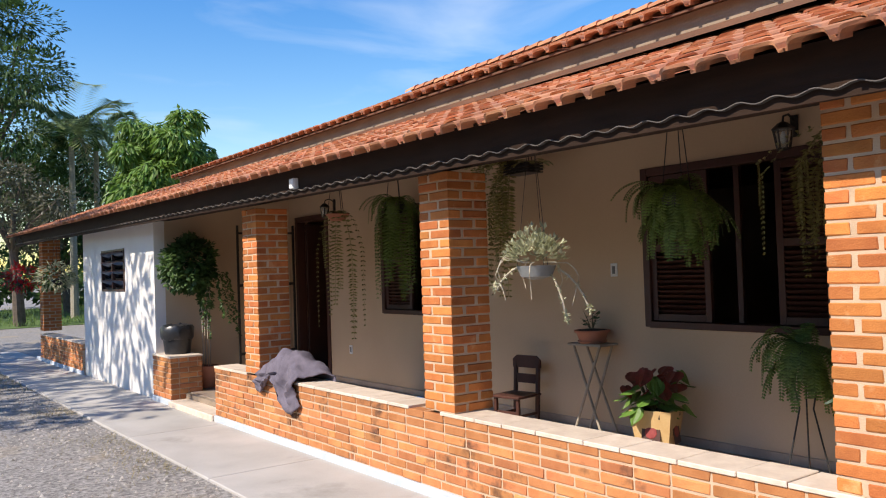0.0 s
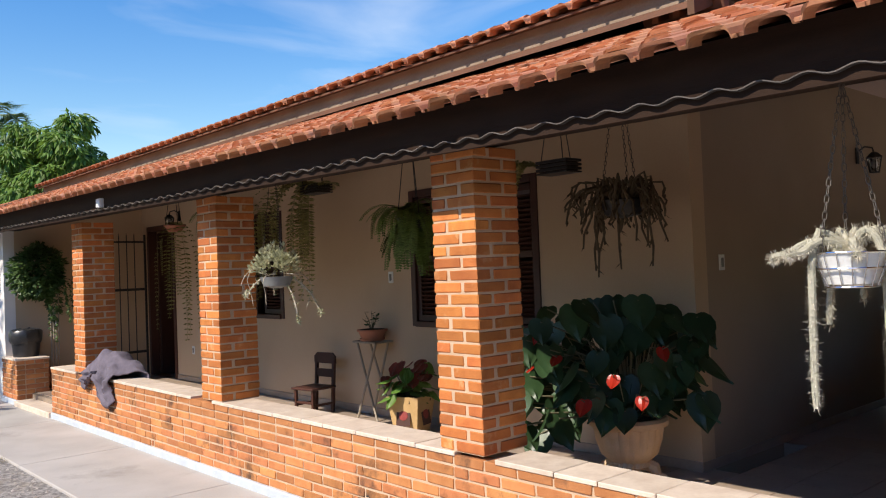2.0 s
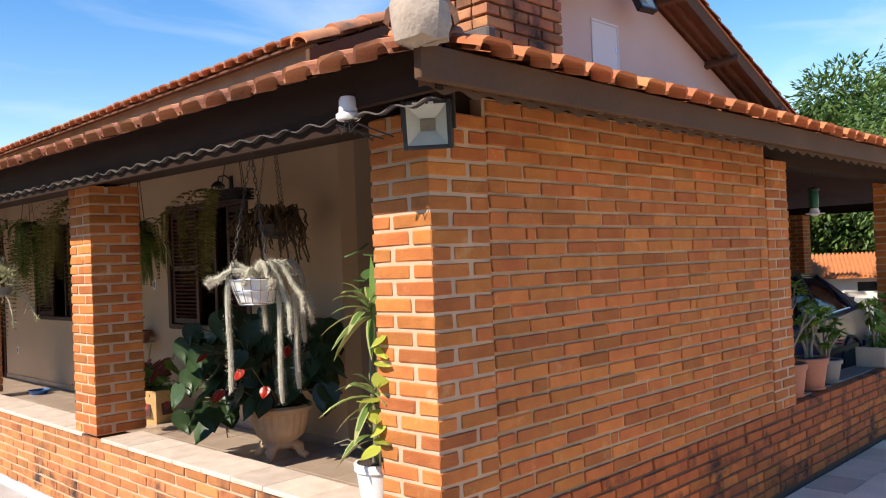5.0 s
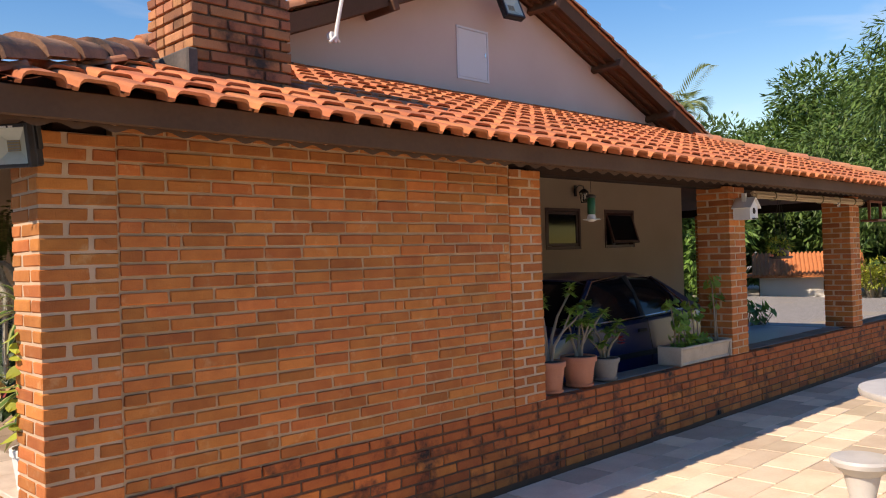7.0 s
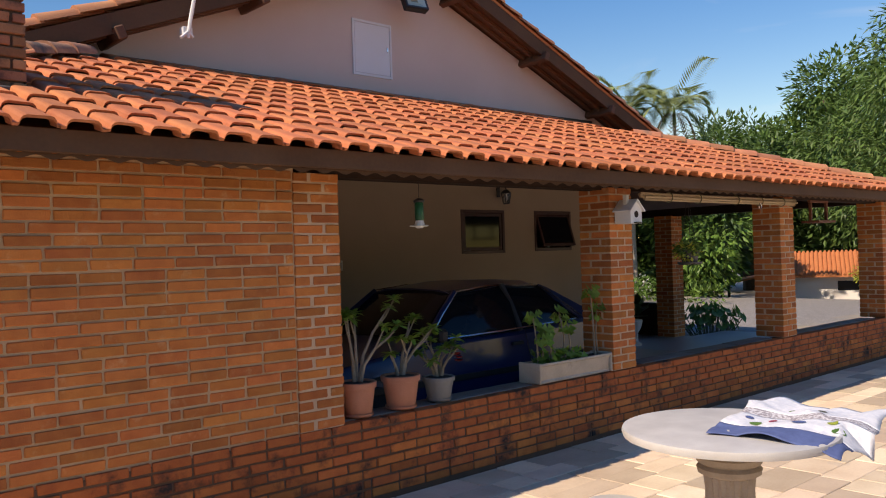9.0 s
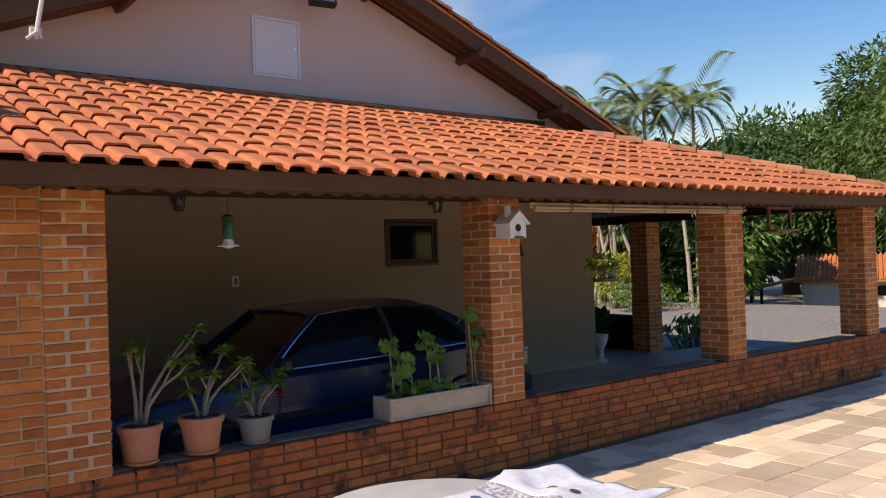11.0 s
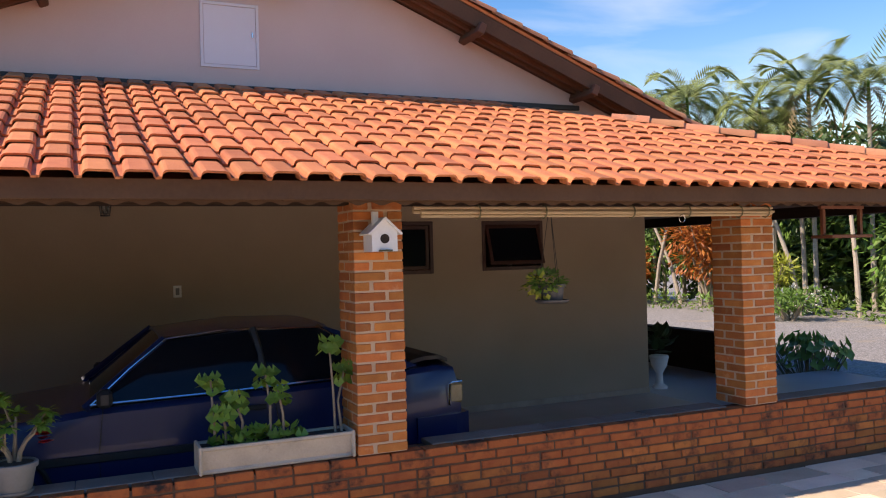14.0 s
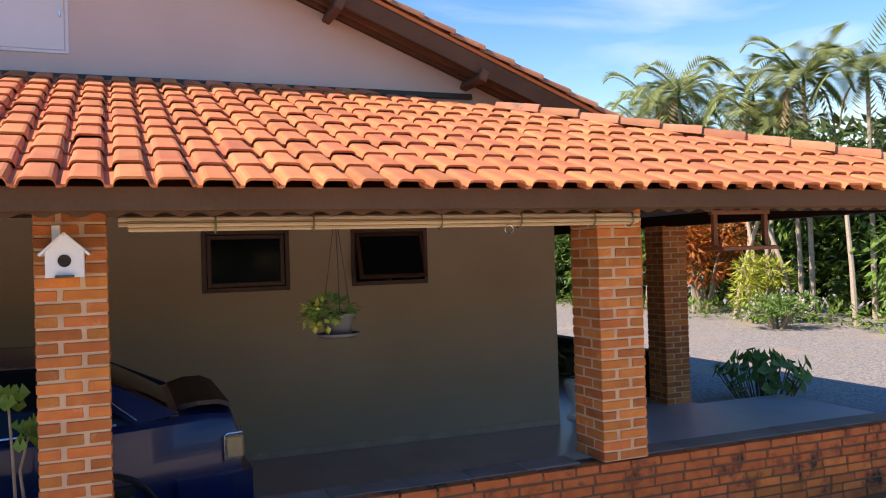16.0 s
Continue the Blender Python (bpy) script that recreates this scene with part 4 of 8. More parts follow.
def palm(name, x, y, height, label, fronds=15, size=2.3, lean=(0, 0), thick=0.11, drying=2, z=0.0):
    """A feather palm with a slim ringed trunk and arching fronds, some of them dry."""
    t = thing(name, (x, y, z + min(0.0, ground_z(x, y))), label, "palm", "feather palms")
    top = Vector((lean[0], lean[1], height))
    pts = [Vector((0, 0, -0.1)), Vector((lean[0] * 0.15, lean[1] * 0.15, height * 0.35)), Vector((lean[0] * 0.5, lean[1] * 0.5, height * 0.7)), top]
    part("trunk", Geo().tube(pts, [thick * 1.2, thick, thick * 0.9, thick * 0.75], 9), PALM_BARK, t, smooth=True)
    part("crownshaft", Geo().tube([top - UP * 0.05, top + UP * 0.6], [thick * 0.95, thick * 0.5], 8), LEAF, t, smooth=True)
    green, dry = Geo(), Geo()
    for i in range(fronds):
        yaw = i * 2.399 + rnd.uniform(-0.25, 0.25)
        k = i / fronds
        frond(green, top + UP * 0.5, yaw, size * rnd.uniform(0.7, 1.0), rnd.uniform(1.3, 1.65) - 1.15 * k, rnd.uniform(0.7, 1.1), size * 0.3, 26, size * 0.03, 0.75)
    for i in range(drying):
        frond(dry, top + UP * 0.35, rnd.uniform(0, 6.28), size * 0.8, 0.15, 1.3, size * 0.2, 16, size * 0.03, 0.7)
    part("crown", green, PALM_LEAF, t)
    if drying:
        part("dry_fronds", dry, PALM_DRY, t, "hanging dry straw-coloured fronds")
    return t


def hanger(t, top, r, drop=0.0, n=3, radius=0.004, mat=None):
    """Straight wires or chains from a basket's rim to one hook above it; chain links are small rings."""
    g = Geo()
    for i in range(n):
        a = i * 2 * math.pi / n + 0.4
        g.tube([(math.cos(a) * r, math.sin(a) * r, drop), (math.cos(a) * r * 0.06, math.sin(a) * r * 0.06, top)], radius, 5)
    part("hanger", g, mat or BLACK_IRON, t, "thin dark hanging wires")


def chain(t, a, b, name="chain"):
    """A chain of flat rings from a to b."""
    a, b = Vector(a), Vector(b)
    n = int((b - a).length / 0.032)
    g = Geo()
    d = (b - a).normalized()
    s1 = d.orthogonal().normalized()
    s2 = d.cross(s1)
    for i in range(n):
        c = a + d * (i + 0.5) * 0.032
        s = s1 if i % 2 else s2
        ring = [c + d * (0.021 * math.cos(q)) + s * (0.009 * math.sin(q)) for q in [k * math.pi / 3 for k in range(7)]]
        g.tube(ring, 0.002, 4, cap=False)
    part(name, g, FLASHING if name == "steel_chain" else BLACK_IRON, t)


def pot(t, r0, r1, h, mat, name="pot", z=0.0, rim=True, saucer=None):
    """A turned flower pot with a rolled rim, filled with soil; a saucer if given."""
    prof = [(r0 * 0.96, 0), (r0, 0.006), (r1 * 0.97, h * 0.82)]
    prof += [(r1 * 1.06, h * 0.83), (r1 * 1.08, h * 0.98), (r1 * 1.04, h), (r1 * 0.95, h), (r1 * 0.93, h * 0.9), (0.01, h * 0.89)] if rim else \
            [(r1, h * 0.98), (r1, h), (r1 * 0.94, h), (r1 * 0.92, h * 0.92), (0.01, h * 0.91)]
    body = part(name, Geo().lathe(prof, (0, 0, z), 26), mat, t, smooth=True)
    part("soil", Geo().lathe([(r1 * 0.9, 0), (r1 * 0.88, 0.012), (r1 * 0.4, 0.02), (0.01, 0.022)], (0, 0, z + h * 0.9), 16), SOIL, t, smooth=True)
    if saucer:
        part("saucer", Geo().lathe([(saucer * 0.85, 0), (saucer, 0.012), (saucer * 1.03, 0.028), (saucer * 0.97, 0.028), (saucer * 0.9, 0.012), (0.01, 0.01)],
                                   (0, 0, z - 0.002), 24), mat, t, smooth=True)
    return body


def fern_bush(t, at, n, length, fall, leaflet, mat, rise=0.5, name="fronds", yaw0=0.0, spread=6.28, npts=22):
    g = Geo()
    for i in range(n):
        yaw = yaw0 + spread * (i + rnd.uniform(0, 0.8)) / n
        b = Vector(at) + Vector((math.cos(yaw), math.sin(yaw), 0)) * rnd.uniform(0.02, 0.08)
        frond(g, b, yaw, length * rnd.uniform(0.65, 1.1), rise * rnd.uniform(0.4, 1.1), fall * rnd.uniform(0.8, 1.15), leaflet * 1.2, npts, leaflet * 0.34, 0.3)
    part(name, g, mat, t)


def sword_fern(t, at, n, length, mat, low=0.1, high=1.35, name="fronds", leaflet=0.05):
    """A ball of arching fronds: each leaves the crown at its own slope and bends over under its weight."""
    g = Geo()
    for i in range(n):
        yaw = i * 2.399 + rnd.uniform(-0.2, 0.2)
        out = Vector((math.cos(yaw), math.sin(yaw), 0))
        side = Vector((-out.y, out.x, 0))
        th0 = low + (high - low) * ((i * 0.618) % 1.0)
        ln = length * rnd.uniform(0.75, 1.1)
        steps = max(8, int(ln / 0.021))
        p = Vector(at) + out * rnd.uniform(0.01, 0.06)
        twist, bend = rnd.uniform(-0.35, 0.35), rnd.uniform(0.8, 1.7)
        for k in range(steps):
            u = k / steps
            th = th0 - (th0 + 1.5) * min(1.0, u * bend)
            d = out * math.cos(th) + UP * math.sin(th)
            q = p + d * (ln / steps)
            ll = leaflet * (0.45 + 0.62 * math.sin(math.pi * min(1.0, 0.2 + 0.78 * u)))
            face = (out * -math.sin(th) + UP * math.cos(th) + side * twist).normalized()
            for sg in (-1, 1):
                g.card(q, side * sg + d * 0.35 - face * 0.2, face, ll * rnd.uniform(0.85, 1.1), leaflet * 0.36)
            g.add([p - side * 0.0022, p + side * 0.0022, q + side * 0.002, q - side * 0.002], [(0, 1, 2, 3)])
            p = q
    part(name, g, mat, t)


def heart_leaf(g, base, yaw, pitch, size):
    """A broad glossy heart-shaped leaf, folded along its rib, pointing along yaw and pitch."""
    way = Vector((math.cos(yaw) * math.cos(pitch), math.sin(yaw) * math.cos(pitch), math.sin(pitch)))
    side = Vector((-math.sin(yaw), math.cos(yaw), 0))
    nor = side.cross(way)
    rows = [(-0.2, 0.0, 0.24), (-0.08, 0.0, 0.42), (0.15, 0.0, 0.5), (0.4, 0.0, 0.46), (0.65, 0.0, 0.31), (0.85, 0.0, 0.13), (1.0, 0.0, 0.0)]
    vs = []
    for s, _, w in rows:
        dip = -0.22 * s * s
        inner = 0.0 if s > -0.1 else 0.07
        c = Vector(base) + way * (s * size) - UP * (-dip * size * 0.0) + nor * (dip * size)
        vs += [c - side * (w * size) + nor * (0.06 * size), c - side * (w * 0.5 * size) + nor * (0.07 * size), c + way * (0.09 * size if s < -0.1 else 0),
               c + side * (w * 0.5 * size) + nor * (0.07 * size), c + side * (w * size) + nor * (0.06 * size)]
    fs = []
    for i in range(len(rows) - 1):
        for k in range(4):
            fs.append((i * 5 + k, i * 5 + k + 1, i * 5 + k + 6, i * 5 + k + 5))
    g.add(vs, fs)


def round_leaf(g, base, yaw, tilt, size):
    """A scalloped round leaf, cupped a little, its face turned by yaw and tilt."""
    m = pose(0, 0, 0, 0, tilt, math.degrees(yaw))
    vs = [Vector(base)]
    for k in range(9):
        a = 0.35 + k * (6.283 - 0.7) / 8
        r = size * (0.5 + 0.06 * math.cos(k * 3.14))
        vs.append(Vector(base) + m @ Vector((-math.cos(a) * r, math.sin(a) * r, size * 0.13)))
    g.add(vs, [(0, k, k + 1) for k in range(1, 9)])


def wall_lantern(name, x, y, z, face, label):
    """A small black wall lantern on a bracket; face: degrees that it looks towards."""
    t = thing(name, pose(x, y, z, 0, 0, face), label, "wall lamp", "porch lanterns")
    part("back_plate", Geo().box(0.0, -0.03, -0.06, 0.015, 0.03, 0.1, 0.004), BLACK_IRON, t)
    part("arm", Geo().tube([(0.01, 0, 0.06), (0.08, 0, 0.1), (0.15, 0, 0.08), (0.16, 0, 0.03)], 0.008, 6), BLACK_IRON, t, smooth=True)
    part("cap", Geo().lathe([(0.075, 0.0), (0.08, 0.008), (0.035, 0.05), (0.012, 0.06)], (0.16, 0, -0.02), 6), BLACK_IRON, t)
    for k in range(6):
        a = k * math.pi / 3
        part("cage_bar", Geo().tube([(0.16 + 0.068 * math.cos(a), 0.068 * math.sin(a), -0.02), (0.16 + 0.045 * math.cos(a), 0.045 * math.sin(a), -0.15)], 0.006, 4), BLACK_IRON, t)
    part("base", Geo().lathe([(0.05, 0), (0.052, 0.012), (0.01, 0.014)], (0.16, 0, -0.165), 6), BLACK_IRON, t)
    pane = part("glass", Geo().lathe([(0.042, -0.148), (0.063, -0.025)], (0.16, 0, 0), 6), GLASS, t)
    pane.visible_shadow = False
    part("bulb", Geo().lathe([(0.008, -0.03), (0.02, -0.06), (0.024, -0.09), (0.012, -0.115), (0.002, -0.12)][::-1], (0.16, 0, 0), 10), WHITE_PLASTIC, t, smooth=True)
    return t

# ---- windows and doors ----
def louvre_leaf(parent, x, y0, y1, z0, z1, swing=0.0, name="shutter"):
    """A dark shutter with tilted slats in a frame, standing in the plane x."""
    s = part(name, Geo().box(-0.018, 0, 0, 0.018, 0.055, z1 - z0, 0.003).box(-0.018, y1 - y0 - 0.055, 0, 0.018, y1 - y0, z1 - z0, 0.003)
             .box(-0.018, 0.055, 0, 0.018, y1 - y0 - 0.055, 0.06, 0.003).box(-0.018, 0.055, z1 - z0 - 0.06, 0.018, y1 - y0 - 0.055, z1 - z0, 0.003)
             .box(-0.018, 0.055, (z1 - z0) * 0.5 - 0.03, 0.018, y1 - y0 - 0.055, (z1 - z0) * 0.5 + 0.03, 0.003), WINDOW_WOOD, parent,
             "dark red-brown louvred shutter", at=pose(x, y0, z0, 0, 0, swing))
    me = Geo().box(-0.022, 0, -0.003, 0.022, y1 - y0 - 0.11, 0.003, m=pose(0, 0, 0, 0, 38, 0)).mesh("slat", WINDOW_WOOD)
    n = int((z1 - z0 - 0.12) / 0.042)
    for i in range(n):
        z = 0.08 + i * 0.042
        if abs(z - (z1 - z0) * 0.5) > 0.04:
            ob = new("slat", me)
            ob.parent, ob.matrix_basis = s, pose(0, 0.055, z)
    return s


def shutter_window(name, opening, label, leaves):
    """A wooden window set in the west wall, with louvred leaves (fractions of its width)."""
    y0, y1, z0, z1 = opening
    t = thing(name, (0, 0, 0), label, "window", kind="structure")
    xx = WALL_X
    part("window_frame", Geo().box(xx - 0.015, y0 - 0.03, z0 - 0.03, xx + 0.1, y0 + 0.04, z1 + 0.03, 0.004).box(xx - 0.015, y1 - 0.04, z0 - 0.03, xx + 0.1, y1 + 0.03, z1 + 0.03, 0.004)
         .box(xx - 0.015, y0 + 0.04, z1 - 0.04, xx + 0.1, y1 - 0.04, z1 + 0.03, 0.004), WINDOW_WOOD, t)
    part("window_sill", Geo().box(xx - 0.03, y0 + 0.03, z0 - 0.035, xx + 0.14, y1 - 0.03, z0 + 0.02, 0.004), WINDOW_WOOD, t)
    w = y1 - y0 - 0.08
    for a, b, depth in leaves:
        louvre_leaf(t, xx + depth, y0 + 0.04 + w * a, y0 + 0.04 + w * b, z0 + 0.025, z1 - 0.045)
    part("mullion", Geo().box(xx + 0.105, (y0 + y1) / 2 - 0.025, z0 + 0.02, xx + 0.14, (y0 + y1) / 2 + 0.025, z1 - 0.04, 0.003), WINDOW_WOOD, t)
    return t


shutter_window("window_1", WIN_1, "dark wooden window with louvred shutters half open", [(0.0, 0.3, 0.06), (0.64, 1.0, 0.03)])
shutter_window("window_2", WIN_2, "dark wooden window with louvred shutters half open", [(0.0, 0.27, 0.06), (0.63, 1.0, 0.03)])

for name, (x0, x1, z0, z1), opened in (("window_3", WIN_A, False), ("window_4", WIN_B, True)):
    t = thing(name, (0, 0, 0), "small dark high window tilted open" if opened else "small dark high awning window, closed", "window", kind="structure")
    yy = WALL_Y
    part("window_frame", Geo().box(x0, yy - 0.01, z0, x0 + 0.045, yy + 0.08, z1, 0.004).box(x1 - 0.045, yy - 0.01, z0, x1, yy + 0.08, z1, 0.004)
         .box(x0 + 0.045, yy - 0.01, z1 - 0.045, x1 - 0.045, yy + 0.08, z1, 0.004).box(x0 + 0.045, yy - 0.01, z0, x1 - 0.045, yy + 0.08, z0 + 0.045, 0.004), WINDOW_WOOD, t)
    w, h = x1 - x0 - 0.1, z1 - z0 - 0.1
    sash = part("sash", Geo().box(0, -0.015, -h, 0.04, 0.015, 0, 0.003).box(w - 0.04, -0.015, -h, w, 0.015, 0, 0.003).box(0.04, -0.015, -0.04, w - 0.04, 0.015, 0, 0.003)
                .box(0.04, -0.015, -h, w - 0.04, 0.015, -h + 0.04, 0.003), WINDOW_WOOD, t, at=pose(x0 + 0.05, yy + 0.02, z1 - 0.05, -17 if opened else 0, 0, 0))
    part("pane", Geo().box(0.04, -0.003, -h + 0.04, w - 0.04, 0.003, -0.04), CAR_GLASS, sash)
for k, (bx, bh) in enumerate(((8.02, 0.22), (8.1, 0.12), (9.75, 0.2))):
    tagged(part("bottle", Geo().lathe([(0.03, 0), (0.032, bh * 0.6), (0.012, bh * 0.8), (0.012, bh)], (bx, WALL_Y + 0.14, 1.81), 12), WHITE_PLASTIC, smooth=True),
           "pale plastic bottle standing on an inner sill", "bottle", "sill bottles")

t = thing("window_5", (0, 0, 0), "small dark red steel window with open panes", "window", kind="structure")
y0, y1, z0, z1 = SMALL_WIN
g = Geo()
for yy in (y0, (y0 + y1) / 2, y1 - 0.035):
    g.box(0.035, yy, z0, 0.09, yy + 0.035, z1, 0.003)
for zz in (z0, z1 - 0.035):
    g.box(0.037, y0 + 0.035, zz, 0.088, y1 - 0.035, zz + 0.035, 0.003)
part("window_frame", g, WINDOW_WOOD, t)
for i in range(4):
    zz = z0 + 0.05 + i * (z1 - z0 - 0.08) / 4
    part("pane", Geo().box(-0.07, y0 + 0.04, -0.003, 0.07, y1 - 0.04, 0.003, m=pose(0.06, 0, zz + 0.07, 0, 55, 0)), CAR_GLASS, t)
    part("glazing_bar", Geo().box(-0.075, y0 + 0.04, -0.008, -0.06, y1 - 0.04, 0.008, m=pose(0.06, 0, zz + 0.07, 0, 55, 0)), WINDOW_WOOD, t)

t = thing("door_1", (0, 0, 0), "dark wooden doorway standing open to a dark room", "door", kind="structure")
y0, y1, z0, z1 = DOOR
part("door_frame", Geo().box(WALL_X - 0.02, y0 - 0.04, z0, WALL_X + 0.12, y0 + 0.035, z1 + 0.04, 0.004).box(WALL_X - 0.02, y1 - 0.035, z0, WALL_X + 0.12, y1 + 0.04, z1 + 0.04, 0.004)
     .box(WALL_X - 0.02, y0 + 0.035, z1 - 0.035, WALL_X + 0.12, y1 - 0.035, z1 + 0.04, 0.004), WINDOW_WOOD, t)
leaf = part("door_leaf", Geo().box(0, 0, 0, 0.82, 0.04, 2.28, 0.004), WINDOW_WOOD, t, at=pose(WALL_X + 0.13, y1 - 0.06, FLOOR + 0.01, 0, 0, 4))
part("door_handle", Geo().tube([(0.74, -0.01, 1.0), (0.74, -0.05, 1.0), (0.64, -0.05, 1.0)], 0.009, 6), CHROME, leaf)

gate = thing("iron_gate", pose(WALL_X - 0.05, 13.16, FLOOR + 0.02), "black iron bar gate swung open against the porch end", "gate")
part("gate_frame", Geo().box(-0.92, -0.014, 0, -0.89, 0.014, 2.25, 0.002).box(-0.03, -0.014, 0, 0, 0.014, 2.25, 0.002).box(-0.89, -0.014, 0.0, -0.03, 0.014, 0.03, 0.002)
     .box(-0.89, -0.014, 2.12, -0.03, 0.014, 2.15, 0.002).box(-0.89, -0.014, 1.35, -0.03, 0.014, 1.39, 0.002).box(-0.89, -0.014, 0.35, -0.03, 0.014, 0.39, 0.002), BLACK_IRON, gate)
for i in range(6):
    part("bar", Geo().tube([(-0.8 + i * 0.123, 0, 0.03), (-0.8 + i * 0.123, 0, 2.22), (-0.8 + i * 0.123, 0, 2.28)], [0.008, 0.008, 0.001], 6), BLACK_IRON, gate)

# ---- fittings on the walls ----
wall_lantern("wall_lamp", WALL_X, 5.05, 2.62, 180, "black iron lantern on the cream porch wall")
wall_lantern("wall_lamp", WALL_X, 11.95, 2.62, 180, "black iron lantern beside the porch door")
wall_lantern("wall_lamp", 5.2, WALL_Y, 2.62, -90, "black iron lantern on the shaded garage wall")
wall_lantern("wall_lamp", 8.57, WALL_Y, 2.63, -90, "black iron lantern above the small garage windows")


def switch_plate(x, y, z, face, label):
    t = thing("wall_switch", pose(x, y, z, 0, 0, face), label, "switch")
    part("plate", Geo().box(0, -0.04, -0.06, 0.008, 0.04, 0.06, 0.003), WHITE_PLASTIC, t)
    part("rocker", Geo().box(0.008, -0.018, -0.035, 0.014, 0.018, 0.035, 0.003), GREY_PLASTIC, t)


switch_plate(5.86, WALL_Y, 1.7, -90, "pale plastic wall switch on the garage wall")
switch_plate(2.53, WALL_Y, 1.66, -90, "small plastic wall switch near the house corner")
switch_plate(WALL_X, 6.83, 1.62, 180, "small plastic wall switch beside the window")
switch_plate(WALL_X, 11.6, 0.62, 180, "small low wall socket beside the door")

t = thing("gable_hatch", (0, 0, 0), "pale painted access hatch in the gable", "hatch")
part("hatch_frame", Geo().box(6.14, WALL_Y - 0.012, 4.0, 6.17, WALL_Y + 0.001, 4.68, 0.002).box(6.71, WALL_Y - 0.012, 4.0, 6.74, WALL_Y + 0.001, 4.68, 0.002)
     .box(6.17, WALL_Y - 0.012, 4.65, 6.71, WALL_Y + 0.001, 4.68, 0.002).box(6.17, WALL_Y - 0.012, 4.0, 6.71, WALL_Y + 0.001, 4.03, 0.002), PALE_PANEL, t)
part("hatch_door", Geo().box(6.174, WALL_Y - 0.008, 4.034, 6.706, WALL_Y + 0.001, 4.646, 0.003), PALE_PANEL, t)
part("latch", Geo().box(6.66, WALL_Y - 0.02, 4.33, 6.68, WALL_Y - 0.008, 4.39, 0.003), CHROME, t)


def flood_light(name, m, label, size=0.24):
    """A square LED floodlight with a splayed reflector behind glass, on a stirrup."""
    t = thing(name, m, label, "floodlight", "floodlights")
    s = size / 2
    part("housing", Geo().box(-s, 0.0, -s, s, 0.055, s, 0.008), BLACK_PLASTIC, t)
    g = Geo()
    a, b = s * 0.82, s * 0.32
    g.add([(-a, -0.004, -a), (a, -0.004, -a), (a, -0.004, a), (-a, -0.004, a), (-b, 0.03, -b * 0.8), (b, 0.03, -b * 0.8), (b, 0.03, b * 0.8), (-b, 0.03, b * 0.8)],
          [(0, 1, 5, 4), (1, 2, 6, 5), (2, 3, 7, 6), (3, 0, 4, 7)])
    g.v = [(x, y - 0.034, z) for x, y, z in g.v]
    part("reflector", g, LENS, t)
    part("led_panel", Geo().box(-b, -0.006, -b * 0.8, b, -0.003, b * 0.8), LAMP_AMBER, t, "yellowish LED square")
    for i in range(4):
        zz = -b * 0.6 + i * b * 0.4
        part("led_row", Geo().box(-b * 0.9, -0.0075, zz - 0.002, b * 0.9, -0.006, zz + 0.002), GREY_PLASTIC, t)
    part("bezel", Geo().box(-s, -0.042, -s, -a, 0.0, s, 0.003).box(a, -0.042, -s, s, 0.0, s, 0.003).box(-a, -0.042, a, a, 0.0, s, 0.003).box(-a, -0.042, -s, a, 0.0, -a, 0.003), BLACK_PLASTIC, t)
    part("stirrup", Geo().box(-s - 0.012, 0.01, -0.02, -s, 0.04, s + 0.05, 0.002).box(s, 0.01, -0.02, s + 0.012, 0.04, s + 0.05, 0.002).box(-s - 0.012, 0.01, s + 0.04, s + 0.012, 0.04, s + 0.05, 0.002),
         BLACK_IRON, t)
    part("lettering", Geo().box(-0.05, -0.044, s - 0.016, 0.0, -0.0415, s - 0.008).box(0.01, -0.044, s - 0.016, 0.03, -0.0415, s - 0.008), WHITE_PAINT, t, "illegible pale maker's lettering")
    return t


corner_flood = flood_light("floodlight", pose(-0.13, -0.14, 2.27, 10, 0, -52), "black square LED floodlight hung at the roof corner", 0.185)
part("arm", Geo().tube([(0, 0.025, 0.135), (0, 0.03, 0.3)], 0.011, 7), BLACK_IRON, corner_flood)
flood_light("floodlight", pose(6.86, VERGE_Y + 0.12, 4.95, -25, 0, -8), "black square LED floodlight under the gable peak", 0.32)

t = thing("light_sensor", (-0.335, 0.08, 2.30), "white round daylight sensor clipped to the eave", "sensor")
part("body", Geo().lathe([(0.042, 0), (0.047, 0.008), (0.047, 0.022), (0.036, 0.03), (0.034, 0.075), (0.028, 0.088), (0.005, 0.09)], (0, 0, 0), 20), WHITE_PLASTIC, t, smooth=True)
g = Geo()
for k in range(3):
    a = k * 2.1
    g.tube([(0.01 * math.cos(a), 0.01 * math.sin(a), 0), (0.03 * math.cos(a), 0.03 * math.sin(a), -0.05), (0.05 * math.cos(a + 0.6), 0.05 * math.sin(a + 0.6), -0.02), (0.12, -0.06 * k, -0.07)], 0.0035, 5)
part("wires", g, BLACK_PLASTIC, t, "loose dark wires")

t = thing("antenna", (3.82, VERGE_Y - 0.05, 4.02), "white metal antenna arm on the verge board", "antenna")
part("bracket", Geo().box(-0.05, -0.03, -0.03, 0.05, 0.05, 0.05, 0.006), WHITE_PAINT, t)
part("mast", Geo().tube([(0, -0.03, -0.06), (0.02, -0.04, 0.1), (0.09, -0.1, 0.55)], 0.02, 8), WHITE_PAINT, t, smooth=True)
part("foot", Geo().tube([(-0.08, -0.04, -0.07), (0.0, -0.04, 0.0), (0.05, -0.04, -0.05)], 0.016, 7), WHITE_PAINT, t, smooth=True)

# small box seen on the far eave
t = thing("junction_box", (-0.345, 8.2, 2.46), "small white box on the dark eave board", "junction box")
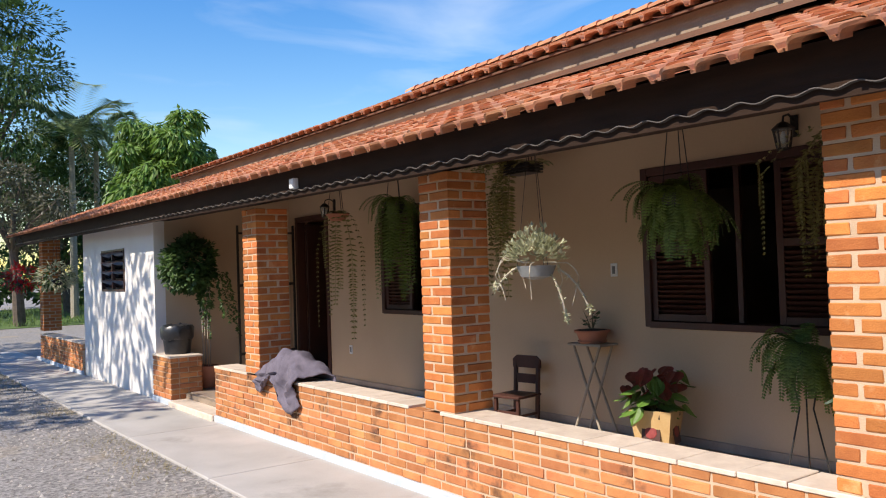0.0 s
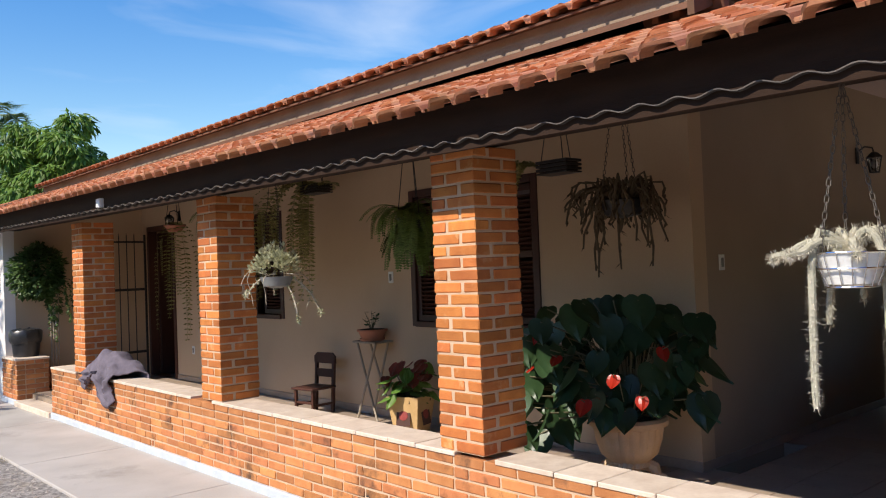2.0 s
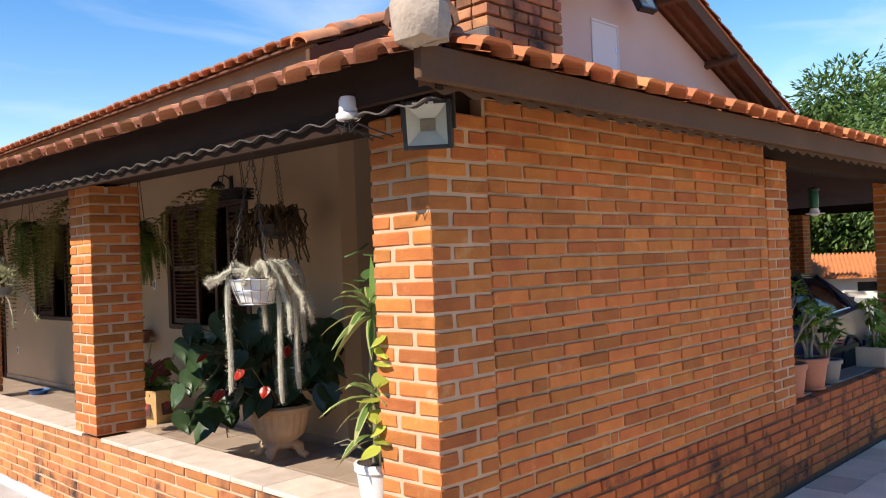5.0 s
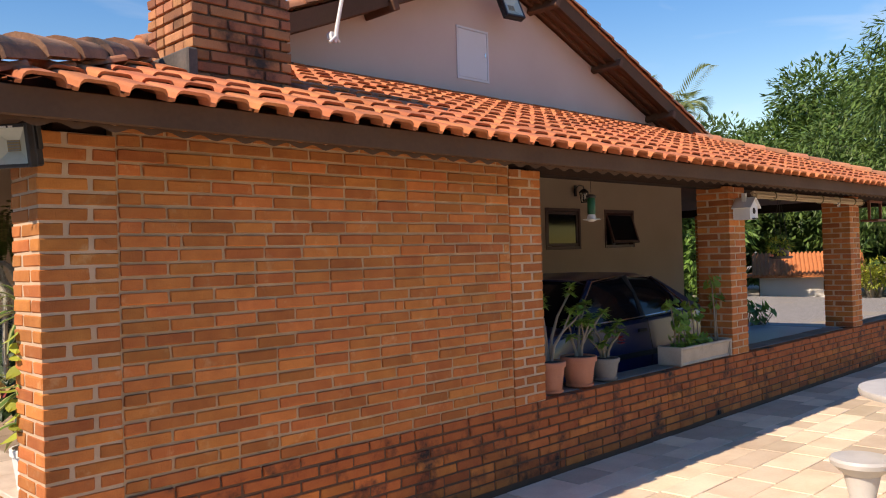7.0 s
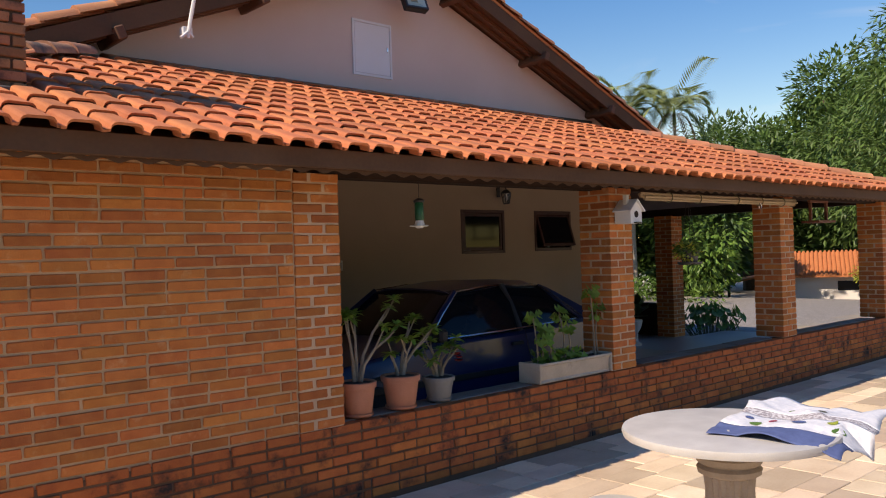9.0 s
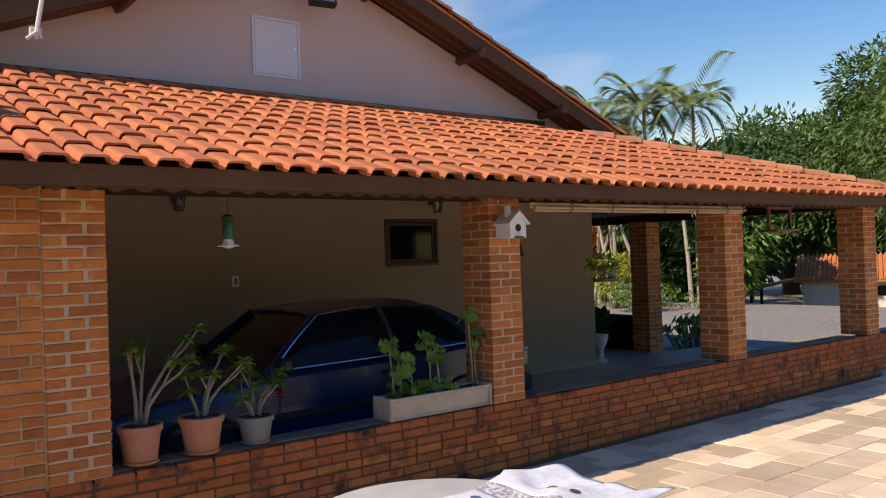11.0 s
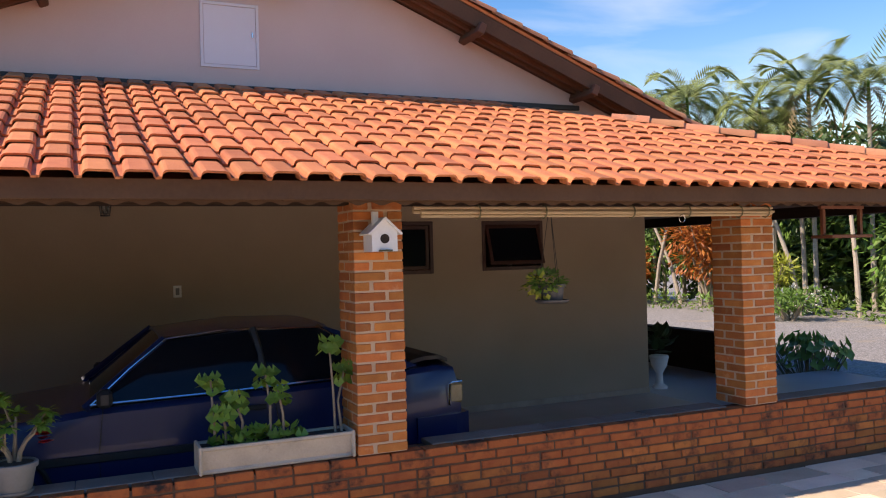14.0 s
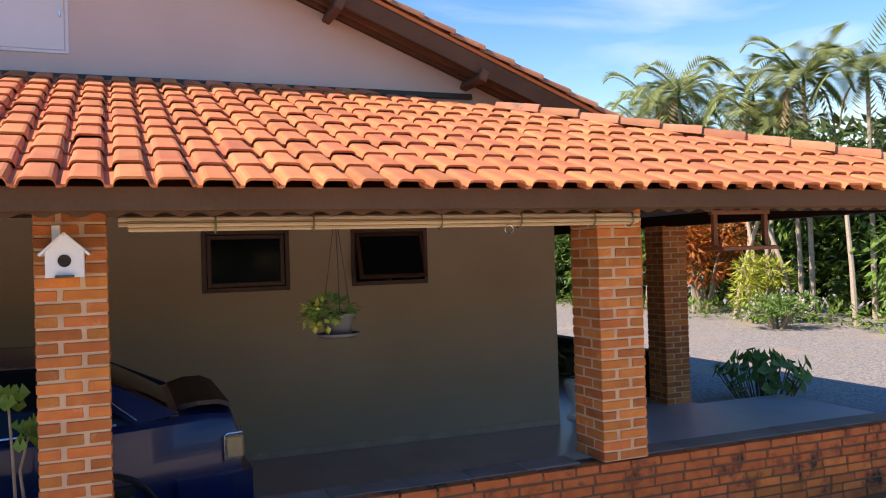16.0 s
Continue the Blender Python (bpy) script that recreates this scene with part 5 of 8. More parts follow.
part("body", Geo().box(-0.02, -0.045, -0.05, 0.025, 0.045, 0.04, 0.005), WHITE_PLASTIC, t)
part("lid", Geo().box(-0.025, -0.04, -0.045, -0.02, 0.04, 0.035, 0.002), WHITE_PAINT, t)


# ---- porch things ----
def hang_top(x, y):
    return roof_a(x, y) - 0.07


def slat_basket(t, w=0.34, d=0.2):
    """A low black slatted orchid basket."""
    body = part("basket", Geo().box(-d / 2, -w / 2, 0, d / 2, w / 2, 0.012, 0.002), BLACK_PLASTIC, t)
    for i in range(3):
        z = 0.022 + i * 0.03
        part("slat", Geo().box(-d / 2, -w / 2, z, -d / 2 + 0.012, w / 2, z + 0.02, 0.002), BLACK_PLASTIC, body)
        part("slat", Geo().box(d / 2 - 0.012, -w / 2, z, d / 2, w / 2, z + 0.02, 0.002), BLACK_PLASTIC, body)
        part("slat", Geo().box(-d / 2 + 0.013, -w / 2, z, d / 2 - 0.013, -w / 2 + 0.012, z + 0.02, 0.002), BLACK_PLASTIC, body)
        part("slat", Geo().box(-d / 2 + 0.013, w / 2 - 0.012, z, d / 2 - 0.013, w / 2, z + 0.02, 0.002), BLACK_PLASTIC, body)
    part("soil", Geo().box(-d / 2 + 0.016, -w / 2 + 0.016, 0.012, d / 2 - 0.016, w / 2 - 0.016, 0.085, 0.01), SOIL, t)


def long_fronds(t, base, specs, mat, name="fronds"):
    """Long trailing sword-fern fronds: yaw, reach, drop of each."""
    g = Geo()
    for yaw, reach, drop in specs:
        n = 26
        out = Vector((math.cos(yaw), math.sin(yaw), 0))
        side = Vector((-out.y, out.x, 0))
        wob = rnd.uniform(-0.05, 0.05)
        prev = None
        for i in range(n + 1):
            s = i / n
            p = Vector(base) + out * (reach * math.sin(min(1.0, s * 2.2) * 1.57)) + side * (wob * s) - UP * (drop * max(0, s - 0.06) ** 1.15) + UP * 0.09 * math.sin(min(1, s * 3) * 3.14)
            if prev is not None:
                tv = (p - prev).normalized()
                ll = 0.072 * (0.5 + 0.6 * math.sin(math.pi * min(1, 0.12 + s * 0.86)))
                for sg in (-1, 1):
                    g.card(p, side * sg + tv * 0.25, out + UP * 0.3, ll * rnd.uniform(0.85, 1.1), 0.022)
                g.add([prev - side * 0.002, prev + side * 0.002, p + side * 0.002, p - side * 0.002], [(0, 1, 2, 3)])
            prev = p
    part(name, g, mat, t)


# bushy fern before the window
t = thing("hanging_fern", (1.32, 5.48, 2.14), "bushy green fern spilling from a hanging pot", "hanging plant", "hanging ferns")
pot(t, 0.09, 0.13, 0.14, BLACK_PLASTIC, z=-0.12)
hanger(t, hang_top(1.32, 5.48) - 2.14, 0.12)
sword_fern(t, (0, 0, 0.03), 46, 0.5, FERN, -0.3, 1.5, leaflet=0.054)
sword_fern(t, (0, 0, -0.02), 34, 0.46, FERN, -1.3, 0.2, "inner_fronds", 0.054)

# fern in front of the further window
t = thing("hanging_fern", (1.75, 9.8, 2.45), "bushy green fern hanging before a window", "hanging plant", "hanging ferns")
pot(t, 0.08, 0.12, 0.13, BLACK_PLASTIC, z=-0.1)
hanger(t, hang_top(1.75, 10.1) - 2.45, 0.11)
sword_fern(t, (0, 0, 0.02), 26, 0.5, FERN, 0.2, 1.3)
long_fronds(t, (0, 0, 0.03), [(rnd.uniform(0, 6.28), rnd.uniform(0.08, 0.26), rnd.uniform(0.5, 1.25)) for _ in range(30)], FERN, "inner_fronds")

# slatted basket with trailing ferns
t = thing("hanging_fern", (1.7, 7.52, 2.55), "black slatted basket with long trailing olive fern fronds", "hanging plant", "hanging ferns")
slat_basket(t)
hanger(t, hang_top(1.7, 7.52) - 2.55, 0.15, 0.1)
long_fronds(t, (0, 0.1, 0.09), [(rnd.uniform(1.0, 3.0), rnd.uniform(0.1, 0.85), rnd.uniform(0.6, 1.35)) for _ in range(32)], FERN_DRY)
fern_bush(t, (0, -0.1, 0.08), 12, 0.22, 0.6, 0.04, FERN_DRY, rise=0.6, name="short_fronds")

t = thing("hanging_fern", (1.58, 4.05, 2.37), "black slatted basket with dark trailing fern fronds", "hanging plant", "hanging ferns")
slat_basket(t, 0.3, 0.18)
hanger(t, hang_top(1.58, 4.05) - 2.37, 0.13, 0.1)
long_fronds(t, (0, 0.2, 0.06), [(rnd.uniform(1.3, 2.4), rnd.uniform(0.15, 0.75), rnd.uniform(0.35, 0.95)) for _ in range(15)], FERN_DRY)

t = thing("hanging_fern", (1.62, 10.95, 2.34), "terracotta hanging pot with very long trailing fern fronds", "hanging plant", "hanging ferns")
pot(t, 0.09, 0.14, 0.09, TERRACOTTA)
hanger(t, hang_top(1.62, 10.95) - 2.34, 0.13, 0.08)
long_fronds(t, (0, 0, 0.07), [(-1.3, 0.22, 1.6), (-1.0, 0.34, 1.5), (-2.2, 0.2, 1.2), (1.9, 0.2, 1.35), (2.4, 0.28, 1.5), (1.2, 0.2, 1.0), (-1.7, 0.45, 1.65), (3.0, 0.2, 0.7)], FERN_DRY)

# jointed cactus with drooping twigs
t = thing("hanging_cactus", (1.6, 3.5, 2.1), "hanging basket of drooping brown-green jointed cactus", "hanging plant")
part("basket", Geo().lathe([(0.03, -0.1), (0.12, -0.08), (0.17, 0.02), (0.165, 0.03), (0.02, 0.0)], (0, 0, 0), 20), BLACK_PLASTIC, t, smooth=True)
for a in (0.3, 2.4, 4.5):
    chain(t, (0.15 * math.cos(a), 0.15 * math.sin(a), 0.02), (0, 0, hang_top(1.6, 3.5) - 2.1))
g = Geo()
for i in range(120):
    a = rnd.uniform(0, 6.28)
    r = rnd.uniform(0.1, 0.3)
    p = Vector((0.08 * math.cos(a), 0.08 * math.sin(a), 0.02))
    q = Vector((math.cos(a) * r, math.sin(a) * r, rnd.uniform(0.02, 0.2)))
    e = Vector((math.cos(a) * r * 1.25 + rnd.uniform(-0.05, 0.05), math.sin(a) * r * 1.25 + rnd.uniform(-0.05, 0.05), q.z - rnd.uniform(0.06, 0.24) * (1.0 + 1.2 * (i % 5 == 0))))
    k1, k2 = (Vector((rnd.uniform(-0.03, 0.03), rnd.uniform(-0.03, 0.03), 0)) for _ in range(2))
    pts = [p, p.lerp(q, 0.6) + UP * 0.05, q, q.lerp(e, 0.35) + k1, q.lerp(e, 0.7) + k2, e]
    g.tube(pts, [0.006, 0.007, 0.008, 0.009, 0.009, 0.006], 5)
    for k in range(3):
        c = q.lerp(e, 0.3 + 0.3 * k)
        g.card(c, Vector((rnd.uniform(-1, 1), rnd.uniform(-1, 1), -0.8)), UP, 0.06, 0.02)
part("stems", g, material("brown_green_stem", (0.13, 0.09, 0.045), (0.075, 0.055, 0.03), scale=30, rough=0.7), t)

# pale cactus cluster in the sun
t = thing("hanging_cactus", (0.1, 5.68, 1.66), "pale green succulent tangle in a hanging bowl", "hanging plant")
part("bowl", Geo().lathe([(0.03, -0.07), (0.1, -0.05), (0.13, 0.02), (0.12, 0.02), (0.02, 0.0)], (0, 0, 0), 20), GREY_PLASTIC, t, smooth=True)
hanger(t, roof_a(0.1, 5.68) - 0.1 - 1.66, 0.12, 0.02, radius=0.002)
g, twig = Geo(), Geo()
for i in range(230):
    d = Vector((rnd.gauss(0, 1), rnd.gauss(0, 1), abs(rnd.gauss(0, 1)) * 0.9)).normalized()
    p = Vector((0, 0, 0.05)) + Vector((d.x * 0.17, d.y * 0.19, d.z * 0.2)) * rnd.uniform(0.6, 1.1)
    for k in range(3):
        g.card(p, d + Vector((rnd.uniform(-0.8, 0.8), rnd.uniform(-0.8, 0.8), rnd.uniform(0, 0.7))), UP, 0.05, 0.026)
for i in range(6):
    a = rnd.uniform(0, 6.28)
    p = Vector((0, 0, 0.02))
    pts = [p + Vector((math.cos(a) * r, math.sin(a) * r, z)) for r, z in ((0.08, 0.02), (0.2, 0.08 * rnd.random()), (0.27, -0.1 * rnd.random()), (0.22, -rnd.uniform(0.12, 0.3)))]
    twig.tube([pts[0], pts[1], pts[1].lerp(pts[2], 0.6) + UP * 0.02, pts[2], pts[2].lerp(pts[3], 0.5) + Vector((0.02, 0.02, 0)), pts[3]], [0.004, 0.004, 0.004, 0.003, 0.003, 0.002], 5)
for a, drop, r in ((-1.2, 0.40, 0.2), (-0.7, 0.36, 0.34), (2.0, 0.22, 0.3)):
    pts = [Vector((math.cos(a) * r * math.sin(s * 1.4), math.sin(a) * r * math.sin(s * 1.4), 0.05 - drop * s ** 1.6 + (0.5 * max(0, s - 0.9)))) for s in (0.3, 0.45, 0.6, 0.75, 0.9, 1.0, 1.1, 1.2)]
    twig.tube(pts, 0.007, 7)
    for q in pts:
        for k in range(7):
            g.card(q, Vector((rnd.uniform(-1, 1), rnd.uniform(-1, 1), rnd.uniform(-1, 1))), UP, 0.035, 0.016)
part("foliage", g, PALE_CACTUS, t)
part("stems", twig, material("pale_dry_stem", (0.5, 0.44, 0.33), (0.36, 0.3, 0.22), scale=30, rough=0.8), t)

# hairy trailing cactus in the steel bowl
t = thing("hanging_cactus", (0.06, 1.38, 1.66), "silvery hairy rat-tail cactus trailing from a white wire basket", "hanging plant")
part("bowl", Geo().lathe([(0.02, -0.085), (0.085, -0.08), (0.115, 0.0), (0.13, 0.035), (0.122, 0.036), (0.02, 0.02)], (0, 0, 0), 24), WHITE_PLASTIC, t, smooth=True)
basket = part("wire_basket", Geo().tube([(0.136 * math.cos(q * math.pi / 12), 0.136 * math.sin(q * math.pi / 12), 0.04) for q in range(25)], 0.0035, 5), CHROME, t)
for k in range(16):
    a = k * math.pi / 8
    part("wire", Geo().tube([(0.134 * math.cos(a), 0.134 * math.sin(a), 0.04), (0.118 * math.cos(a), 0.118 * math.sin(a), -0.02), (0.09 * math.cos(a), 0.09 * math.sin(a), -0.092)], 0.0028, 5), CHROME, basket)
for r, z in ((0.12, -0.02), (0.092, -0.09)):
    part("hoop", Geo().tube([(r * math.cos(q * math.pi / 12), r * math.sin(q * math.pi / 12), z) for q in range(25)], 0.0035, 5), CHROME, basket)
for a in (0.5, 2.6, 4.7):
    chain(t, (0.13 * math.cos(a), 0.13 * math.sin(a), 0.04), (0, 0, 0.72 if a < 4 else 0.68), "steel_chain")
fur, body = Geo(), Geo()
tails = [(2.1, 0.27, 0.03, 0), (2.5, 0.24, 0.02, 0), (2.36, 0.15, 0.6, 1), (-0.95, 0.12, 0.66, 1), (-0.55, 0.2, 0.6, 1), (-0.9, 0.25, 0.2, 1), (-0.6, 0.28, 0.26, 1), (-1.15, 0.2, 0.3, 1),
         (-0.3, 0.25, 0.36, 1), (0.8, 0.2, 0.3, 1), (-2.6, 0.13, 0.02, 0), (-1.6, 0.15, 0.05, 1), (0.2, 0.24, 0.2, 1)]
for a, r, drop, hang in tails:
    pts = []
    for i in range(15):
        s = i / 14
        rr = r * math.sin(min(1, s * (2.6 if drop > 0.3 else 1.3)) * 1.57)
        pts.append(Vector((math.cos(a) * rr, math.sin(a) * rr, 0.05 + 0.075 * math.sin(min(1, s * 2.2) * 3.14) * (1 if hang else 0.5) - drop * max(0, s - 0.22) / 0.78))
                   + Vector((math.sin(s * 7 + a), math.cos(s * 5 + a), 0)) * 0.012 * s)
    rad = 0.015
    part("stem", Geo().tube(pts, [rad] * 14 + [rad * 0.7], 8), CACTUS_BODY, t, smooth=True)
    for i in range(14):
        for k in range(46):
            p = pts[i].lerp(pts[i + 1], rnd.random())
            d = Vector((rnd.gauss(0, 1), rnd.gauss(0, 1), rnd.gauss(0, 1) - 0.4)).normalized()
            fur.card(p + d * rad * 0.7, d, UP, rnd.uniform(0.018, 0.034), 0.0024)
part("hair", fur, CACTUS_FUR, t, "fine silvery spines")

# urn with red anthuriums
t = thing("urn_plant", (1.62, 3.55, FLOOR), "pale fluted clay urn with dark heart leaves and red flowers", "potted plant")
urn = part("urn", Geo().lathe([(0.13, 0.1), (0.15, 0.12), (0.14, 0.15), (0.2, 0.2), (0.235, 0.3), (0.25, 0.4)], (0, 0, 0), 60, 20, 0.07), URN_CLAY, t, smooth=True)
part("rim", Geo().lathe([(0.25, 0.395), (0.275, 0.405), (0.28, 0.44), (0.265, 0.46), (0.24, 0.46), (0.235, 0.42), (0.02, 0.42)], (0, 0, 0), 40), URN_CLAY, urn, smooth=True)
for k in range(4):
    a = k * math.pi / 2 + 0.5
    part("foot", Geo().tube([(0.1 * math.cos(a), 0.1 * math.sin(a), 0.13), (0.17 * math.cos(a), 0.17 * math.sin(a), 0.1), (0.19 * math.cos(a), 0.19 * math.sin(a), 0.05), (0.24 * math.cos(a), 0.24 * math.sin(a), 0.028)],
                            [0.05, 0.045, 0.035, 0.03], 9), URN_CLAY, t, smooth=True)
part("soil", Geo().lathe([(0.23, 0.42), (0.15, 0.44), (0.01, 0.445)], (0, 0, 0), 18), SOIL, t)
leaves, stalks, red = Geo(), Geo(), Geo()
for i in range(165):
    # a broad flat-topped mass, leaning out over the porch
    w, dpt = rnd.uniform(-0.5, 0.78), rnd.uniform(-0.36, 0.36)
    z = 0.52 + 0.82 * ((i * 0.618) % 1.0) * (1 - 0.35 * abs(w - 0.12))
    if w > 0.45 and i % 4 == 0:
        z = rnd.uniform(0.26, 0.55)
    if w < -0.1:
        z = max(z, 0.62)
    p = Vector((-0.7 * w + 0.7 * dpt, 0.7 * w + 0.7 * dpt, z))
    a = math.atan2(p.y, p.x)
    stalks.tube([(0.05 * math.cos(a), 0.05 * math.sin(a), 0.42), (p.x * 0.45, p.y * 0.45, 0.42 + (max(z, 0.5) - 0.42) * 0.8), p], 0.006, 5)
    heart_leaf(leaves, p, a + rnd.uniform(-0.6, 0.6) if i % 3 == 0 else rnd.uniform(3.3, 4.6), rnd.uniform(-1.5, -0.85), rnd.uniform(0.16, 0.235))
for i in range(9):
    a = 1.9 + 0.32 * i
    r = rnd.uniform(0.5, 0.6)
    p = Vector((math.cos(a) * r - 0.1, math.sin(a) * r * 1.1 + 0.1, rnd.uniform(0.6, 1.1)))
    stalks.tube([(0.05 * math.cos(a), 0.05 * math.sin(a), 0.42), (p.x * 0.7, p.y * 0.7, p.z), p], 0.004, 5)
    red = Geo()
    heart_leaf(red, p, a + rnd.uniform(-0.6, 0.6), rnd.uniform(-1.3, -0.7), rnd.uniform(0.085, 0.115))
    part("flower", red, RED_PETAL, t, "glossy red spathe")
    stalks.tube([p, p + Vector((math.cos(a), math.sin(a), 0.4)) * 0.06], [0.005, 0.003], 5)
part("leaves", leaves, DEEP_LEAF, t, smooth=True)
part("stems", stalks, STEM, t)

# fern on a wire stand
t = thing("fern_stand", (1.78, 4.85, FLOOR), "green fern on a tall thin iron tripod", "potted plant")
for k in range(3):
    a = k * 2.094 + 0.5
    part("leg", Geo().tube([(0.17 * math.cos(a), 0.17 * math.sin(a), 0.0), (0.05 * math.cos(a), 0.05 * math.sin(a), 0.5), (0.11 * math.cos(a), 0.11 * math.sin(a), 0.8)], 0.006, 6), BLACK_IRON, t)
part("ring", Geo().tube([(0.11 * math.cos(q * 0.5236), 0.11 * math.sin(q * 0.5236), 0.8) for q in range(13)], 0.006, 6), BLACK_IRON, t)
pot(t, 0.07, 0.1, 0.12, BLACK_PLASTIC, z=0.8)
sword_fern(t, (0, 0, 0.93), 40, 0.46, FERN, -0.3, 1.4, leaflet=0.054)
sword_fern(t, (0, 0, 0.9), 26, 0.42, FERN, -1.2, 0.2, "inner_fronds", 0.054)

# painted pot with poinsettia
t = thing("flower_pot", (1.75, 6.1, FLOOR), "cream painted square pot with red-leaved begonia", "potted plant")
g = Geo()
g.add([(-0.12, -0.12, 0), (0.12, -0.12, 0), (0.12, 0.12, 0), (-0.12, 0.12, 0), (-0.17, -0.17, 0.36), (0.17, -0.17, 0.36), (0.17, 0.17, 0.36), (-0.17, 0.17, 0.36),
       (-0.145, -0.145, 0.36), (0.145, -0.145, 0.36), (0.145, 0.145, 0.36), (-0.145, 0.145, 0.36), (-0.14, -0.14, 0.32), (0.14, -0.14, 0.32), (0.14, 0.14, 0.32), (-0.14, 0.14, 0.32)],
      [(3, 2, 1, 0), (0, 1, 5, 4), (1, 2, 6, 5), (2, 3, 7, 6), (3, 0, 4, 7), (4, 5, 9, 8), (5, 6, 10, 9), (6, 7, 11, 10), (7, 4, 8, 11), (8, 9, 13, 12), (9, 10, 14, 13), (10, 11, 15, 14), (11, 8, 12, 15)])
cream = material("cream_glazed_pot", (0.62, 0.42, 0.2), (0.52, 0.33, 0.14), scale=8, rough=0.5, bump=0.1)
spin = pose(0, 0, 0, 0, 0, 20)
g.v = [tuple(spin @ Vector(p)) for p in g.v]
part("pot", g, cream, t)
rose = material("painted_rose", (0.35, 0.06, 0.05), (0.2, 0.03, 0.03), scale=20, rough=0.5)
for yaw in (200, 290, 20, 110):
    m = pose(0, 0, 0, 0, 0, yaw) @ pose(0.151, 0, 0.19, 0, -8 + 90, 0)
    part("painted_panel", Geo().box(-0.1, -0.075, -0.001, 0.1, 0.075, 0.003, 0.001), material("dark_panel", (0.09, 0.04, 0.03), scale=20, rough=0.5), t, at=m)
    part("painted_flower", Geo().lathe([(0.05, 0), (0.045, 0.003), (0.01, 0.004)], (0, 0, 0.003), 9), rose, t, at=m)
part("soil", Geo().box(-0.13, -0.13, 0.3, 0.13, 0.13, 0.335), SOIL, t)
gl, gr = Geo(), Geo()
for i in range(60):
    a = i * 2.399
    r = 0.06 + 0.2 * rnd.random()
    z = rnd.uniform(0.36, 0.68)
    p = Vector((math.cos(a) * r, math.sin(a) * r, z))
    dst = gr if (z > 0.5 and i % 3) else gl
    heart_leaf(dst, p, rnd.uniform(2.2, 4.6) if dst is gr else a, rnd.uniform(-1.2, -0.3), rnd.uniform(0.10, 0.15))
gs = Geo()
for i in range(14):
    a = i * 2.399
    gs.tube([(0.03 * math.cos(a), 0.03 * math.sin(a), 0.33), (0.15 * math.cos(a), 0.15 * math.sin(a), rnd.uniform(0.45, 0.65))], 0.006, 5)
part("leaves", gl, LEAF, t)
part("red_leaves", gr, material("deep_red_leaf", (0.36, 0.05, 0.03), (0.16, 0.045, 0.02), scale=14, rough=0.5), t, "brown-red upper leaves")
part("stems", gs, STEM, t)

# crossed stand with bonsai pot
t = thing("plant_stand", (1.98, 6.98, FLOOR), "folding stand of pale crossed sticks with a small tray", "stand")
for sx, sy in ((-0.1, -1), (-0.1, 1), (0.1, -1), (0.1, 1)):
    part("leg", Geo().tube([(sx, -sy * 0.17, 0.0), (sx * 0.8, sy * 0.16, 0.8)], 0.012, 7), PALE_STEM, t)
part("tray", Geo().box(-0.12, -0.2, 0.795, 0.12, 0.2, 0.815, 0.004), PALE_STEM, t)
t = thing("bonsai_pot", (1.98, 6.98, FLOOR + 0.815), "shallow terracotta pot with a sparse small plant", "potted plant")
pot(t, 0.11, 0.15, 0.12, TERRACOTTA, saucer=0.13)
g, gs = Geo(), Geo()
for i in range(7):
    a = rnd.uniform(0, 6.28)
    top = Vector((rnd.uniform(-0.06, 0.06), rnd.uniform(-0.08, 0.08), rnd.uniform(0.2, 0.34)))
    gs.tube([(0, 0, 0.1), top * 0.6 + UP * 0.05, top], [0.006, 0.004, 0.002], 5)
    for k in range(3):
        heart_leaf(g, top * rnd.uniform(0.6, 1) + UP * 0.02, a + k * 2, rnd.uniform(-0.5, 0.5), 0.045)
part("leaves", g, LEAF_DARK, t)
part("stems", gs, STEM, t)

# child's chair
t = thing("chair", pose(1.78, 7.82, FLOOR, 0, 0, 8), "small dark wooden chair against the porch wall", "chair")
for lx, ly in ((-0.14, -0.14), (-0.14, 0.14)):
    part("leg", Geo().box(lx - 0.016, ly - 0.016, 0, lx + 0.016, ly + 0.016, 0.27, 0.003), WINDOW_WOOD, t)
for ly in (-0.14, 0.14):
    part("leg", Geo().box(-0.018, -0.018, 0, 0.018, 0.018, 0.62, 0.003, m=pose(0.14, ly, 0, 0, 4, 0)), WINDOW_WOOD, t)
part("seat", Geo().box(-0.18, -0.18, 0.27, 0.17, 0.18, 0.295, 0.006), WINDOW_WOOD, t)
part("backrest", Geo().prism([(-0.17, 0.53), (0.17, 0.53), (0.17, 0.61), (0.12, 0.65), (-0.12, 0.65), (-0.17, 0.61)], "x", 0.165, 0.19), WINDOW_WOOD, t)
part("back_slat", Geo().box(0.155, -0.12, 0.38, 0.175, 0.12, 0.47, 0.003), WINDOW_WOOD, t)
part("stretcher", Geo().box(-0.15, -0.125, 0.12, -0.13, 0.125, 0.145, 0.002).box(-0.125, -0.15, 0.09, 0.13, -0.13, 0.115, 0.002).box(-0.125, 0.13, 0.09, 0.13, 0.15, 0.115, 0.002), WINDOW_WOOD, t)
tagged(part("blue_bowl", Geo().lathe([(0.1, 0), (0.14, 0.06), (0.145, 0.06), (0.135, 0.055), (0.09, 0.012), (0.01, 0.01)], (1.75, 9.6, FLOOR), 24),
            material("blue_plastic", (0.03, 0.13, 0.36), (0.025, 0.1, 0.3), rough=0.4), smooth=True), "blue plastic bowl on the porch floor", "bowl")

# cloth thrown over the low wall
t = thing("blanket", (0, 0, 0), "rumpled grey mauve blanket thrown over the brick wall", "blanket")
g = Geo()
NU, NV = 34, 40
